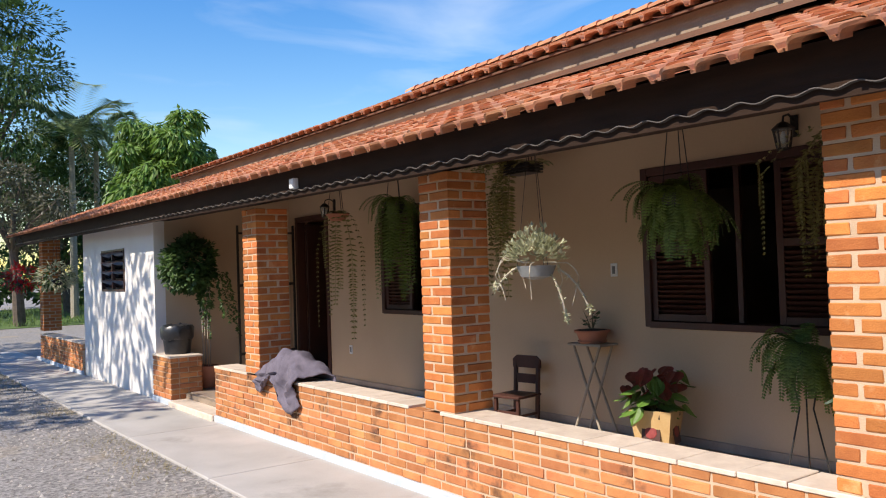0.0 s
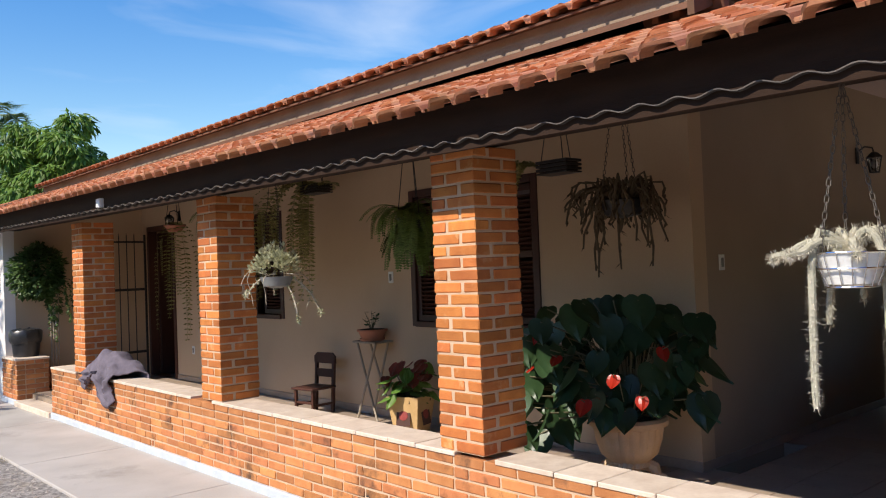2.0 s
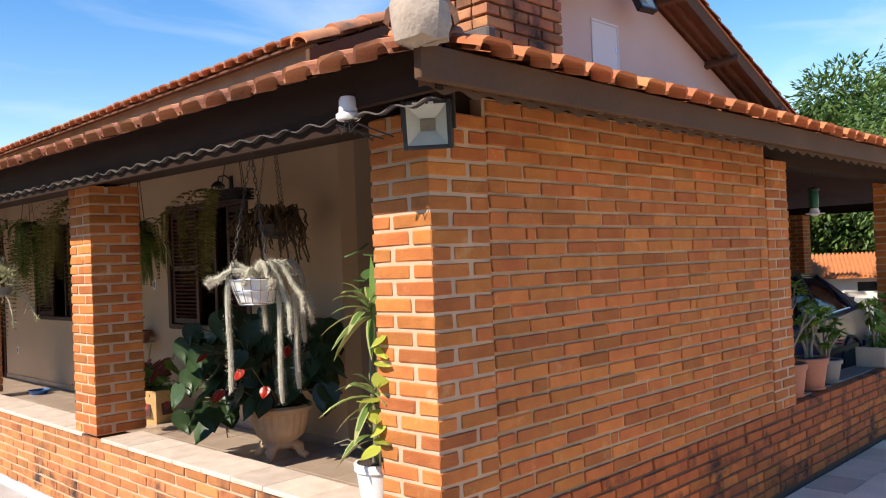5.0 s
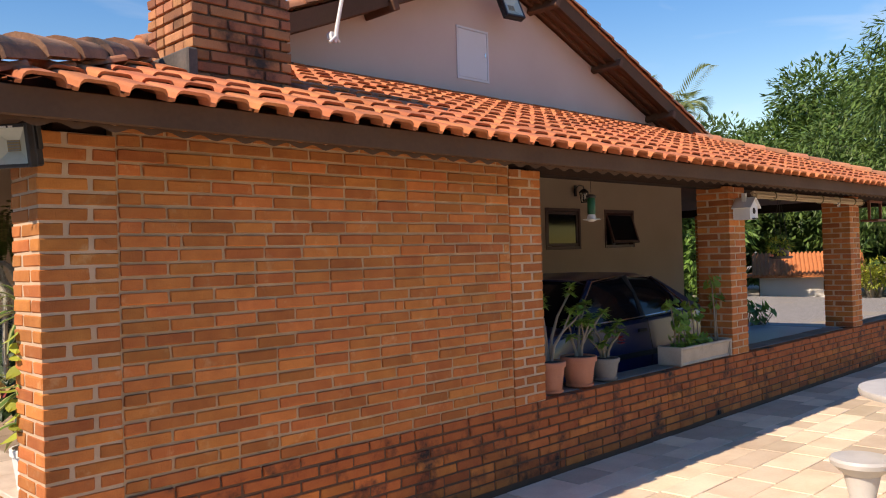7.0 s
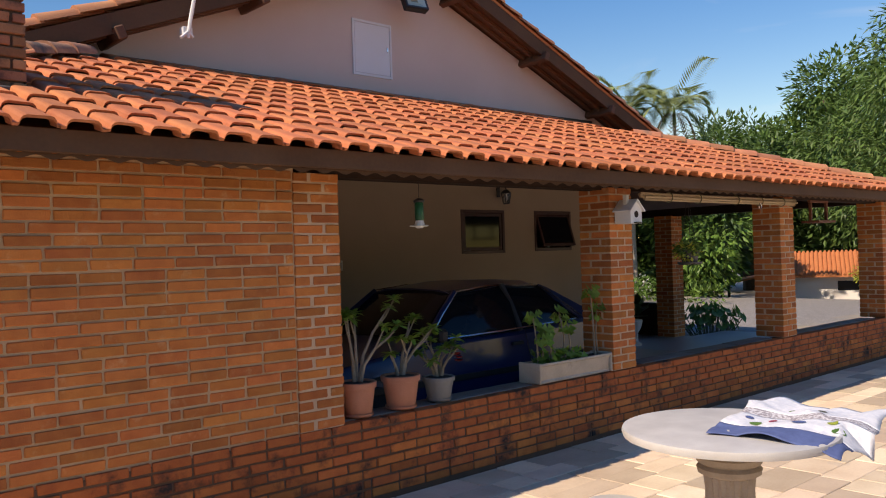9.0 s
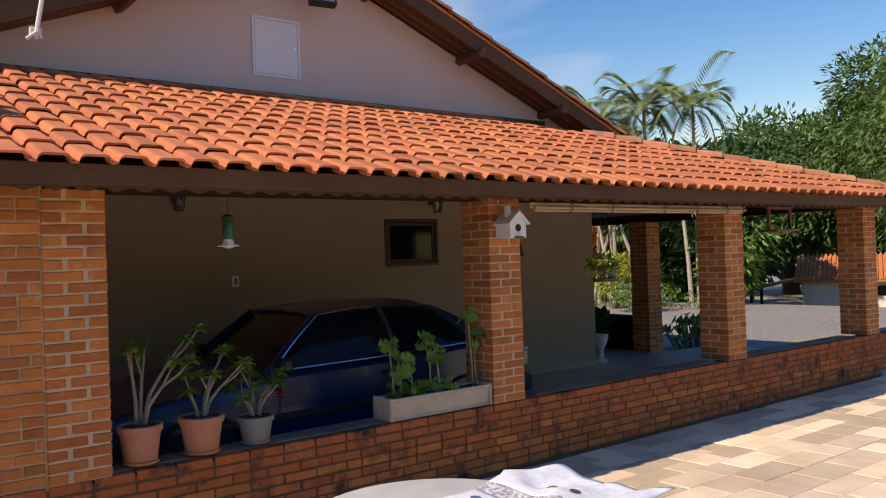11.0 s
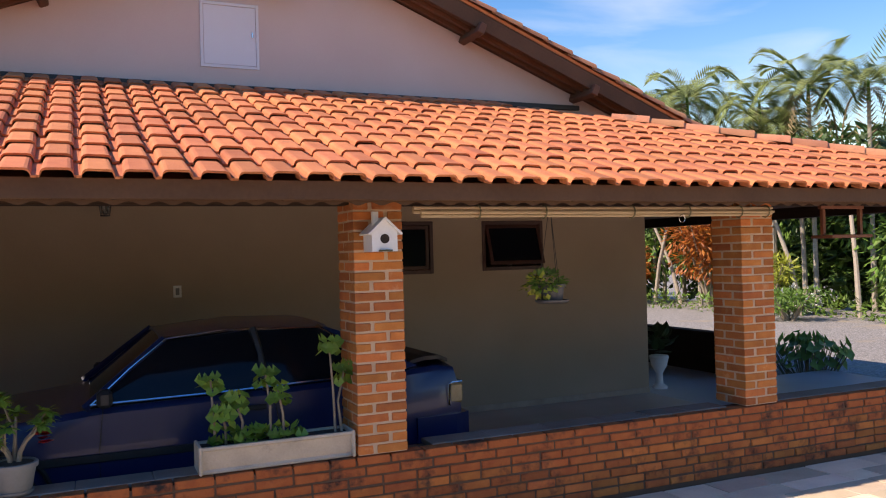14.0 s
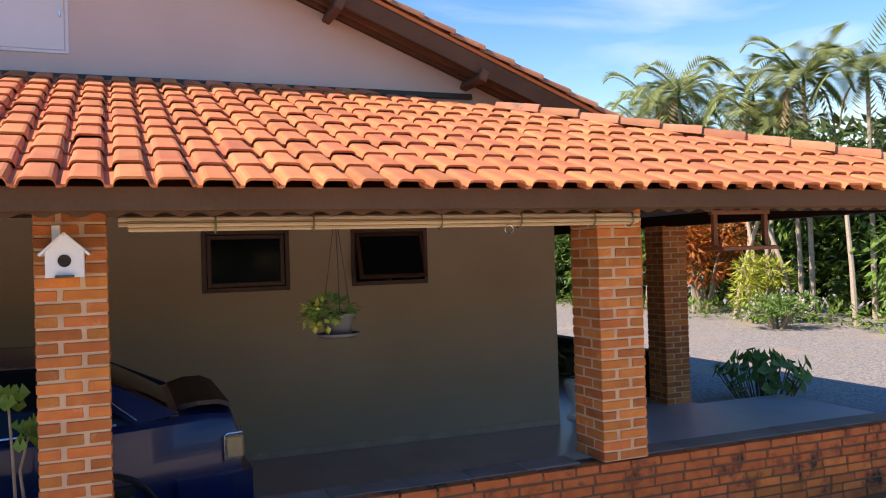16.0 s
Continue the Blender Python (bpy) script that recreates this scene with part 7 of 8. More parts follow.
for sg in (-1, 1):
    part("windscreen_pillar", Geo().tube([(1.32, sg * 0.775, 0.86), (1.6, sg * 0.69, 1.09), (1.86, sg * 0.61, 1.29)], [0.03, 0.026, 0.026], 6), CAR_BLUE, car)
    part("middle_pillar", Geo().tube([(2.56, sg * 0.795, 0.88), (2.54, sg * 0.69, 1.14), (2.5, sg * 0.6, 1.33)], 0.03, 6), CAR_TRIM, car)
    part("rear_pillar", Geo().add([(3.06, sg * 0.595, 1.31), (3.18, sg * 0.6, 1.27), (3.78, sg * 0.745, 0.965), (3.52, sg * 0.787, 0.925), (3.34, sg * 0.74, 1.04)],
                                  [(0, 1, 2, 3, 4) if sg > 0 else (4, 3, 2, 1, 0)]), CAR_BLUE, car).modifiers.new("t", "SOLIDIFY").thickness = 0.02
    part("window_trim", Geo().tube([(1.36, sg * 0.8, 0.885), (2.3, sg * 0.812, 0.9), (3.4, sg * 0.8, 0.935)], 0.008, 5), CHROME, car, "thin bright belt line")
    part("window_trim", Geo().tube([(2.3, sg * 0.612, 1.325), (3.02, sg * 0.6, 1.305), (3.2, sg * 0.655, 1.2), (3.52, sg * 0.785, 0.95)], 0.007, 5), CHROME, car, "thin bright window surround")
    part("window_trim", Geo().tube([(1.37, sg * 0.803, 0.89), (1.62, sg * 0.715, 1.105), (1.87, sg * 0.636, 1.29), (2.3, sg * 0.622, 1.33)], 0.007, 5), CHROME, car, "thin bright window surround")
    part("mirror", Geo().box(1.4, sg * 0.86 - 0.07, 0.87, 1.5, sg * 0.86 + 0.07, 0.99, 0.025), CAR_TRIM, car)
    part("side_strip", Geo().box(0.7, sg * 0.832 - 0.012, 0.5, 3.5, sg * 0.832 + 0.012, 0.555, 0.004), CAR_TRIM, car)
    part("door_gap", Geo().tube([(1.42, sg * 0.822, 0.28), (1.41, sg * 0.834, 0.55), (1.44, sg * 0.812, 0.85)], 0.004, 4), CAR_TRIM, car)
    part("door_gap", Geo().tube([(2.62, sg * 0.826, 0.28), (2.66, sg * 0.838, 0.55), (2.6, sg * 0.815, 0.88)], 0.004, 4), CAR_TRIM, car)
    part("door_handle", Geo().box(2.4, sg * 0.832 - 0.012, 0.75, 2.55, sg * 0.832 + 0.012, 0.785, 0.005), CAR_TRIM, car)
    part("tail_lamp", Geo().box(4.06, sg * 0.665 - 0.1, 0.63, 4.185, sg * 0.665 + 0.1, 0.79, 0.016), LAMP_AMBER, car, "amber and red tail lamp")
    part("lamp_surround", Geo().tube([(4.05, sg * 0.779, 0.62), (4.055, sg * 0.779, 0.79), (4.08, sg * 0.777, 0.805), (4.17, sg * 0.772, 0.805), (4.19, sg * 0.56, 0.805)], 0.006, 5), CHROME, car)
    for wx in (0.78, 3.32):
        m = pose(wx, sg * 0.735, 0.29, 90, 0, 0)
        wheel = part("wheel", Geo().lathe([(0.17, -0.085), (0.25, -0.09), (0.285, -0.06), (0.29, 0.0), (0.285, 0.06), (0.25, 0.09), (0.17, 0.085)], (0, 0, 0), 28), TYRE, car, at=m, smooth=True)
        part("rim", Geo().lathe([(0.02, -0.07), (0.165, -0.08), (0.172, 0.0), (0.165, 0.08), (0.02, 0.07)], (0, 0, 0), 20), CHROME, wheel, smooth=True)
        part("wheel_arch", Geo().tube([(wx + 0.34 * math.cos(q * math.pi / 12), sg * 0.826, 0.29 + 0.34 * math.sin(q * math.pi / 12)) for q in range(13)], 0.018, 6), CAR_TRIM, car)
part("rear_bumper", loft([[(x, -w, 0.33), (x, -w, 0.55), (x, w, 0.55), (x, w, 0.33)] for x, w in ((3.75, 0.825), (4.1, 0.81), (4.24, 0.74))]), CAR_BLUE, car)
part("front_bumper", loft([[(x, -w, 0.28), (x, -w, 0.5), (x, w, 0.5), (x, w, 0.28)] for x, w in ((-0.06, 0.7), (0.08, 0.8), (0.4, 0.815))]), CAR_TRIM, car)
part("spoiler", loft([[(x, -w, z), (x, -w, z + 0.03), (x, w, z + 0.03), (x, w, z)] for x, w, z in ((3.78, 0.6, 0.955), (3.9, 0.64, 0.985), (4.04, 0.64, 0.985), (4.12, 0.6, 0.95))]), CAR_TRIM, car)
part("wiper", Geo().tube([(3.62, -0.1, 1.04), (3.5, 0.25, 1.12)], 0.008, 5), CAR_TRIM, car)
part("headlamp", Geo().box(-0.03, -0.62, 0.5, 0.04, -0.38, 0.62, 0.01), LENS, car)
part("headlamp", Geo().box(-0.03, 0.38, 0.5, 0.04, 0.62, 0.62, 0.01), LENS, car)
front_plate = part("number_plate", Geo().box(-0.085, -0.2, 0.33, -0.062, 0.2, 0.46, 0.004), material("pale_plate", (0.5, 0.5, 0.52), (0.4, 0.4, 0.42), rough=0.5), car)
letters = bpy.data.curves.new("plate_letters", "FONT")
letters.body, letters.size, letters.align_x, letters.align_y, letters.extrude = "BPX", 0.1, "CENTER", "CENTER", 0.001
letters.materials.append(BLACK_PLASTIC)
letter_ob = new("plate_letters", letters)
letter_ob.parent, letter_ob.matrix_basis = front_plate, Matrix(((0, 0, -1, -0.087), (-1, 0, 0, 0.09), (0, 1, 0, 0.395), (0, 0, 0, 1)))
part("number_plate", Geo().box(4.17, -0.2, 0.6, 4.185, 0.2, 0.72, 0.004), GREY_PLASTIC, car)

# ---- terrace table ----
GT = ground_z(4.2, -2.4) + 0.024
t = thing("garden_table", (4.07, -2.6, GT), "round cast stone table on a fluted pedestal", "table")
HT = 0.9 - GT
part("tabletop", Geo().lathe([(0.46, -0.05), (0.505, -0.042), (0.512, -0.02), (0.507, -0.004), (0.49, 0.0), (0.01, 0.0)], (0, 0, HT), 56), TERRAZZO, t, smooth=True)
col = part("pedestal", Geo().lathe([(0.15, 0.08), (0.125, 0.14), (0.118, 0.5), (0.125, 0.56)], (0, 0, 0), 72, 18, 0.1), PEDESTAL, t, smooth=True)
part("capital", Geo().lathe([(0.12, 0.56), (0.15, 0.575), (0.155, 0.6), (0.135, 0.615), (0.155, 0.63), (0.16, 0.655), (0.14, 0.67), (0.15, HT - 0.05)], (0, 0, 0), 36), PEDESTAL, col, smooth=True)
part("plinth", Geo().lathe([(0.24, 0), (0.245, 0.05), (0.2, 0.075), (0.16, 0.09)], (0, 0, 0), 36), PEDESTAL, col, smooth=True)


def stool(x, y):
    z = ground_z(x, y) + 0.024
    t = thing("garden_stool", (x, y, z), "low cast stone stool beside the table", "stool", "stools round the table")
    part("seat", Geo().lathe([(0.1, 0.33), (0.165, 0.385), (0.17, 0.41), (0.16, 0.425), (0.01, 0.43)], (0, 0, 0), 30), TERRAZZO, t, smooth=True)
    part("stem", Geo().lathe([(0.14, 0.0), (0.145, 0.04), (0.095, 0.09), (0.07, 0.2), (0.1, 0.335)], (0, 0, 0), 26), TERRAZZO, t, smooth=True)


stool(3.68, -2.2)
# printed cloth lying over the table's edge
t = thing("table_cloth", (0, 0, 0), "white and blue printed cloth crumpled over the table edge", "cloth")
cz = 0.9


def cloth_point(u, v):
    """u along the stripes, v from the white end to the blue edge; it hangs over the rim."""
    far, near = Vector((4.85 + 0.1 * u, -2.4 - 0.66 * u, 0)), Vector((3.85 + 0.12 * u, -2.62 - 0.56 * u, 0))
    p = far.lerp(near, v) + Vector((0.02 * math.sin(u * 8), 0.02 * math.sin(v * 9), 0))
    d = math.hypot(p.x - 4.07, p.y + 2.6)
    over = max(0.0, d - 0.5)
    z = cz + 0.012 + 0.035 * abs(noise.noise(Vector((u * 3.2, v * 3.6, 0.7)))) + 0.014 * math.sin(u * 9 + v * 4)
    if over > 0:
        z += 0.015 * math.sin(u * 14 + v * 5) - min(over, 0.22) * (0.95 if v > 0.55 else 0.12)
    return (p.x, p.y, z)


def cloth_patch(v0, v1, nu=26, nv=12, lift=0.0):
    g = Geo()
    for i in range(nu + 1):
        for j in range(nv + 1):
            x, y, z = cloth_point(i / nu, v0 + (v1 - v0) * j / nv)
            g.v.append((x, y, z + lift))
    for i in range(nu):
        for j in range(nv):
            k = i * (nv + 1) + j
            g.f.append((k, k + 1, k + nv + 2, k + nv + 1))
    return g


for v0, v1, mat, lab in ((0.0, 0.42, WHITE_CLOTH, "plain white end"), (0.42, 0.52, material("dark_print", (0.3, 0.27, 0.28), (0.62, 0.6, 0.6), scale=60, rough=0.9, blotch=0.15), "dark flowered band"),
                         (0.52, 0.78, WHITE_CLOTH, "white printed band"), (0.78, 1.0, BLUE_CLOTH, "blue dotted border")):
    o = part("cloth_panel", cloth_patch(v0, v1), mat, t, lab, smooth=True)
    o.modifiers.new("t", "SOLIDIFY").thickness = 0.005
for i, (u, v, r, mat) in enumerate(((0.3, 0.62, 0.04, PINK_PETAL), (0.55, 0.66, 0.055, BLUE_CLOTH), (0.75, 0.6, 0.04, LEAF_YELLOW), (0.2, 0.68, 0.05, LEAF), (0.85, 0.7, 0.05, LEAF),
                                    (0.45, 0.58, 0.03, RED_PETAL), (0.35, 0.24, 0.05, LEAF), (0.6, 0.28, 0.04, LEAF_GREY), (0.1, 0.6, 0.035, BLUE_CLOTH))):
    g = Geo()
    ring_pts = []
    for q in range(10):
        a = q * 0.628
        ring_pts.append(Vector(cloth_point(u + r * 0.9 * math.cos(a), v + r * 0.7 * math.sin(a))) + UP * 0.004)
    g.add(ring_pts, [tuple(range(10))])
    part("printed_motif", g, mat, t)

# ---- garden and distance ----
# lawn beyond the yard
g = Geo()
for i in range(9000):
    x, y = rnd.uniform(-14, 16), rnd.uniform(36, 58)
    a = rnd.uniform(0, 6.28)
    g.card((x, y, -0.02), (math.cos(a) * 0.4, math.sin(a) * 0.4, 1), (1, 0, 0), rnd.uniform(0.12, 0.34), 0.1)
structure("lawn_grass", g, GRASS, "green lawn grass beyond the yard", "grass", kind="stuff")
structure("lawn", Geo().box(-16, 36.2, -0.3, 17, 60, 0.0), material("lawn_green", (0.12, 0.19, 0.04), (0.07, 0.12, 0.03), scale=3, rough=0.95, bump=0.8, fine=40), "flat green lawn", "lawn")
g = Geo()
for i in range(2600):
    y = rnd.uniform(2.0, 21)
    x = -1.08 - abs(rnd.gauss(0, 0.32))
    if noise.noise(Vector((x * 1.3, y * 0.7, 4))) < 0.02:
        continue
    a = rnd.uniform(0, 6.28)
    for k in range(2):
        g.card((x, y, -0.02), (math.cos(a + k) * 0.6, math.sin(a + k) * 0.6, 1), (1, 0, 0), rnd.uniform(0.03, 0.075), 0.008)
structure("verge_grass", g, DRY_GRASS, "dry sparse grass along the walkway edge", "grass", kind="stuff")
# loose stones near the walkway
g = Geo()
for i in range(2600):
    y, x = rnd.uniform(3.5, 18), -1.08 - abs(rnd.gauss(0, 1.1))
    s = rnd.uniform(0.006, 0.02)
    z = -0.02
    g.add([(x - s, y - s * 0.6, z), (x + s * 0.7, y - s, z), (x + s, y + s * 0.8, z), (x - s * 0.6, y + s, z), (x + rnd.uniform(-0.3, 0.3) * s, y, z + s * 1.1)],
          [(0, 1, 4), (1, 2, 4), (2, 3, 4), (3, 0, 4)])
structure("gravel_stones", g, material("gravel_stone", (0.5, 0.45, 0.39), (0.24, 0.21, 0.18), scale=30, rough=0.9, vary=0.5, island=True), "loose grey gravel stones", "gravel", kind="stuff")

# far side, beyond the porch end
tree("tall_tree", 1.4, 44, 16.0, 5.2, 5.0, LEAF_DARK, BARK, "tall airy tree with feathery dark foliage", clumps=40, per=520, size=0.3, narrow=0.4, thick=0.34)
tree("tall_tree", -3, 50, 15, 6, 4.5, LEAF_DARK, BARK, "tall dark tree behind the lawn", clumps=26, per=260, size=0.4, thick=0.3)
tree("mango_tree", 7.6, 35, 8.6, 2.8, 2.2, LEAF_BRIGHT, BARK, "rounded tree with long drooping glossy leaves", clumps=34, per=380, size=0.42, narrow=0.34, droop=1.3, thick=0.25)
tree("dark_tree", 6.2, 48, 9.5, 4.2, 2.5, LEAF_DARK, BARK, "dense dark tree behind the lawn", clumps=26, per=300, size=0.36)
tree("flowering_tree", 2.2, 37.5, 6.4, 2.6, 3.0, LEAF_GREY, BARK, "grey-leaved flowering tree with pink blossoms", clumps=18, per=260, size=0.22)
tree("dark_tree", 10.5, 52, 9, 4.5, 2.5, LEAF_DARK, BARK, "dense dark tree behind the lawn", clumps=24, per=300, size=0.36)
palm("palm_tree", 5.2, 42, 8.0, "feather palm among dark trees", 16, 3.2, thick=0.16)
palm("palm_tree", 7.0, 45, 8.3, "feather palm among dark trees", 16, 3.4, thick=0.16)
g = Geo()
for i in range(60):
    x = -24 + i * 0.8
    leaf_cloud(g, (x, 62 + rnd.uniform(-3, 3), rnd.uniform(0.4, 2.6)), (1.8, 1.6, 1.2), 170, 0.55, 0.34, 0.3)
structure("far_woods", g, LEAF_DARK, "dark far woods behind the lawn", "woods", kind="stuff")
# shade tree standing west of the walkway
tree("shade_tree", -9.5, 17.2, 12, 4.4, 6.0, LEAF_DARK, BARK, "leafy shade tree west of the walkway", clumps=24, per=150, size=0.34, thick=0.25)
tree("shade_tree", -8.0, 23.0, 10, 4.0, 4.5, LEAF_DARK, BARK, "leafy shade tree west of the walkway", clumps=24, per=190, size=0.34, thick=0.25)

# unseen leaf clouds to the west and south, added to block low skylight
g = Geo()
for i in range(130):
    s = i / 130
    if s < 0.55:
        x, y = -27 + rnd.uniform(-3, 3), -30 + 115 * s
    else:
        x, y = -27 + 130 * (s - 0.55), -31 + rnd.uniform(-3, 3)
    for h in (1.2, 3.4, 5.6):
        leaf_cloud(g, (x + rnd.uniform(-1, 1), y + rnd.uniform(-1, 1), h + rnd.uniform(-0.6, 1.4)), (1.9, 1.9, 1.6), 70, 0.8, 0.6, 0.3)
structure("yard_woods", g, LEAF_DARK, "unseen leaf ring added to cut low western and southern skylight", "woods", kind="stuff")

# east side: woods beyond the gravel yard
g, deep = Geo(), Geo()
for i in range(150):
    s = i / 150
    x = 25.5 + 3.0 * math.sin(s * 9) + rnd.uniform(-1, 3.5)
    y = 9.6 + 32 * s
    h = rnd.uniform(0.6, 4.6)
    leaf_cloud(g if rnd.random() < 0.6 else deep, (x, y, h), (1.3, 1.3, 1.0), 190, 0.3, 0.14, 0.5)
for i in range(150):
    s = i / 150
    leaf_cloud(deep, (29.0 + 3.0 * math.sin(s * 9) + rnd.uniform(-1, 2.5), 12.5 + 33 * s, rnd.uniform(0.5, 5.4)), (1.7, 1.7, 1.5), 120, 0.6, 0.42, 0.3)
for i in range(120):
    x, y = 44 + rnd.uniform(-3, 6), -8 + i * 0.25
    leaf_cloud(deep, (x, y, rnd.uniform(0.5, 6.5)), (1.9, 1.9, 1.6), 170, 0.6, 0.42, 0.4)
structure("woods_edge", g, LEAF, "tangled green woods edge beyond the yard", "woods", kind="stuff")
structure("woods_deep", deep, LEAF_DARK, "dark leafy woods behind the yard", "woods", kind="stuff")
g = Geo()
for i in range(46):
    y = 9 + i * 0.75
    leaf_cloud(g, (24.2 + rnd.uniform(-1.0, 0.8), y, 0.22), (0.7, 0.7, 0.3), 60, 0.2, 0.09, 0.1)
structure("undergrowth", g, LEAF_BRIGHT, "low bright undergrowth at the woods edge", "shrubs", kind="stuff")
tree("big_mango", 32.0, 3.0, 10.6, 5.8, 2.4, LEAF_MANGO, BARK, "large dense rounded mango tree", clumps=84, per=480, size=0.32, narrow=0.32, droop=0.7, thick=0.4)
tree("broad_tree", 37, 1.5, 9.5, 5.5, 2.5, LEAF_DARK, BARK, "broad dark tree behind the mango", clumps=34, per=330, size=0.42, thick=0.35)
tree("broad_tree", 44.0, 12.5, 11.6, 6.4, 2.6, LEAF_MANGO, BARK, "broad leafy tree behind the shed", clumps=60, per=360, size=0.42, thick=0.4)
tree("broad_tree", 46, 19.0, 10.0, 6.0, 2.6, LEAF_MANGO, BARK, "broad leafy tree behind the shed", clumps=50, per=330, size=0.42, thick=0.4)
for x, y, h, sz, ln in ((26.2, 20.8, 7.0, 2.6, (0.3, 0.2)), (25.2, 17.6, 6.9, 2.4, (-0.2, 0.2)), (25.4, 15.2, 6.3, 2.2, (0.2, -0.2)), (25.6, 12.9, 6.45, 2.3, (0.1, 0.2)), (26.6, 11.7, 6.35, 2.2, (0, 0)),
                        (27.0, 22.4, 6.2, 2.3, (0.2, 0.1)), (26.4, 18.6, 5.8, 2.2, (-0.2, 0.1)), (25.2, 14.2, 5.0, 1.8, (0.2, 0.2)), (25.9, 13.6, 4.9, 1.8, (-0.2, 0)), (27.7, 21.4, 5.4, 2.2, (0.1, 0.1)),
                        (26.4, 23.2, 5.4, 2.2, (0, 0.2)), (27.4, 16.2, 5.9, 2.1, (0, 0.2))):
    palm("palm_tree", x, y, h, "slender feather palm with arching fronds behind the roof", 14, sz, ln, thick=0.072, drying=6)


def shrub(name, x, y, r, h, mat, label, n, size, wide, stems=6, bark=None):
    t = thing(name, (x, y, ground_z(x, y)), label, "shrub")
    w, c = Geo(), Geo()
    for i in range(stems):
        a = i * 2.399
        w.tube([(0.1 * math.cos(a), 0.1 * math.sin(a), 0), (r * 0.3 * math.cos(a), r * 0.3 * math.sin(a), h * 0.4), (r * 0.6 * math.cos(a), r * 0.6 * math.sin(a), h * 0.8)], [0.06, 0.045, 0.02], 6)
    for i in range(16):
        a = i * 2.399
        k = rnd.uniform(0.2, 0.75)
        leaf_cloud(c, (r * k * math.cos(a), r * k * math.sin(a), h * rnd.uniform(0.4, 0.88)), (r * 0.42, r * 0.42, h * 0.2), n // 16, size, wide, 0.2)
    part("stem", w, bark or ROSE_STEM, t, smooth=True)
    part("foliage", c, mat, t)


shrub("croton_bush", 24.8, 16.6, 1.7, 3.6, LEAF_ORANGE, "tall croton bush with orange and red leaves", 2600, 0.26, 0.1)
shrub("croton_bush", 24.0, 20.3, 1.2, 2.2, LEAF_ORANGE, "croton bush with orange leaves", 1300, 0.24, 0.09)
shrub("yellow_bush", 23.4, 12.7, 0.9, 1.9, LEAF_YELLOW, "yellow-green ornamental bush at the woods edge", 1300, 0.24, 0.06)
shrub("white_flower_bush", 22.6, 11.2, 1.1, 0.85, LEAF, "low green bush dotted with white flowers", 1100, 0.14, 0.06)
g = Geo()
leaf_cloud(g, (22.6, 11.2, 0.5), (1.1, 1.1, 0.5), 110, 0.09, 0.08, -0.3)
tagged(part("white_blossoms", g, WHITE_PETAL), "scattered small white blossoms over a bush", "flowers", "", "stuff")
shrub("yellow_bush", 32.2, 6.7, 1.2, 1.7, LEAF_YELLOW, "yellow flowering bush beside the shed", 1500, 0.16, 0.07)
for x, y, lx, ly in ((24.2, 12.2, -0.4, 0.9), (23.9, 14.2, 0.2, -1.2), (24.6, 10.6, 0.3, 0.5), (25.0, 18.4, -0.6, 1.1), (24.7, 14.0, 0.4, 1.0), (24.4, 19.2, -0.2, -1.4)):
    t = thing("pale_tree", (x, y, -0.02), "slanting pale-barked slender tree at the woods edge", "tree", "pale slender trees")
    part("trunk", Geo().tube([(0, 0, -0.1), (lx * 0.3, ly * 0.3, 1.5), (lx * 0.8, ly * 0.8, 3.0), (lx, ly, 4.6)], [0.08, 0.065, 0.055, 0.03], 8), PALE_STEM, t, smooth=True)
    c = Geo()
    for k in range(5):
        leaf_cloud(c, (lx + rnd.uniform(-0.7, 0.7), ly + rnd.uniform(-0.7, 0.7), 4.3 + rnd.uniform(-0.7, 0.6)), (0.8, 0.8, 0.5), 130, 0.26, 0.12, 0.4)
    part("crown", c, LEAF_DARK, t)

# leafy plant on the ground beside the side porch
t = thing("squash_plant", (15.3, 4.0, -0.02), "sprawling broad-leaved plant beside the porch floor", "shrub")
g, st = Geo(), Geo()
for i in range(60):
    a = i * 2.399
    r = 0.7 * math.sqrt(rnd.random())
    p = Vector((math.cos(a) * r * 0.8, math.sin(a) * r, 0.15 + rnd.uniform(0, 0.6) * (1 - 0.6 * r)))
    st.tube([(p.x * 0.6, p.y * 0.6, 0), p], 0.008, 5)
    round_leaf(g, p, a, rnd.uniform(15, 75), rnd.uniform(0.15, 0.24))
part("leaves", g, LEAF, t)
part("stem", st, STEM, t)

# small shed with a tiled roof across the yard
shed = thing("shed", pose(36.6, 10.9, -0.62, 0, 0, -66), "small white shed with an orange tiled roof", "shed")
part("wall", Geo().box(-2.0, -1.6, -0.35, 2.0, 1.6, 1.1), WHITE_WALL, shed)
part("door", Geo().box(-2.03, -0.3, 0.0, -2.0, 0.5, 1.0, 0.01), WINDOW_WOOD, shed)
part("window", Geo().box(0.6, -1.62, 0.4, 1.4, -1.6, 0.8, 0.01), CAR_GLASS, shed)
roof = part("roof", slab(slab(Geo(), [(-2.3, -2.1, 1.05), (2.3, -2.1, 1.05), (2.3, 0, 2.0), (-2.3, 0, 2.0)], 0.08), [(-2.3, 0, 2.0), (2.3, 0, 2.0), (2.3, 2.1, 1.05), (-2.3, 2.1, 1.05)], 0.08), ROOF_TILE, shed)
for i in range(27):
    for sg in (-1, 1):
        part("roof_tile", Geo().tube([(-2.2 + i * 0.17, sg * 2.12, 1.07), (-2.2 + i * 0.17, 0, 2.03)], 0.06, 6), ROOF_TILE, roof)

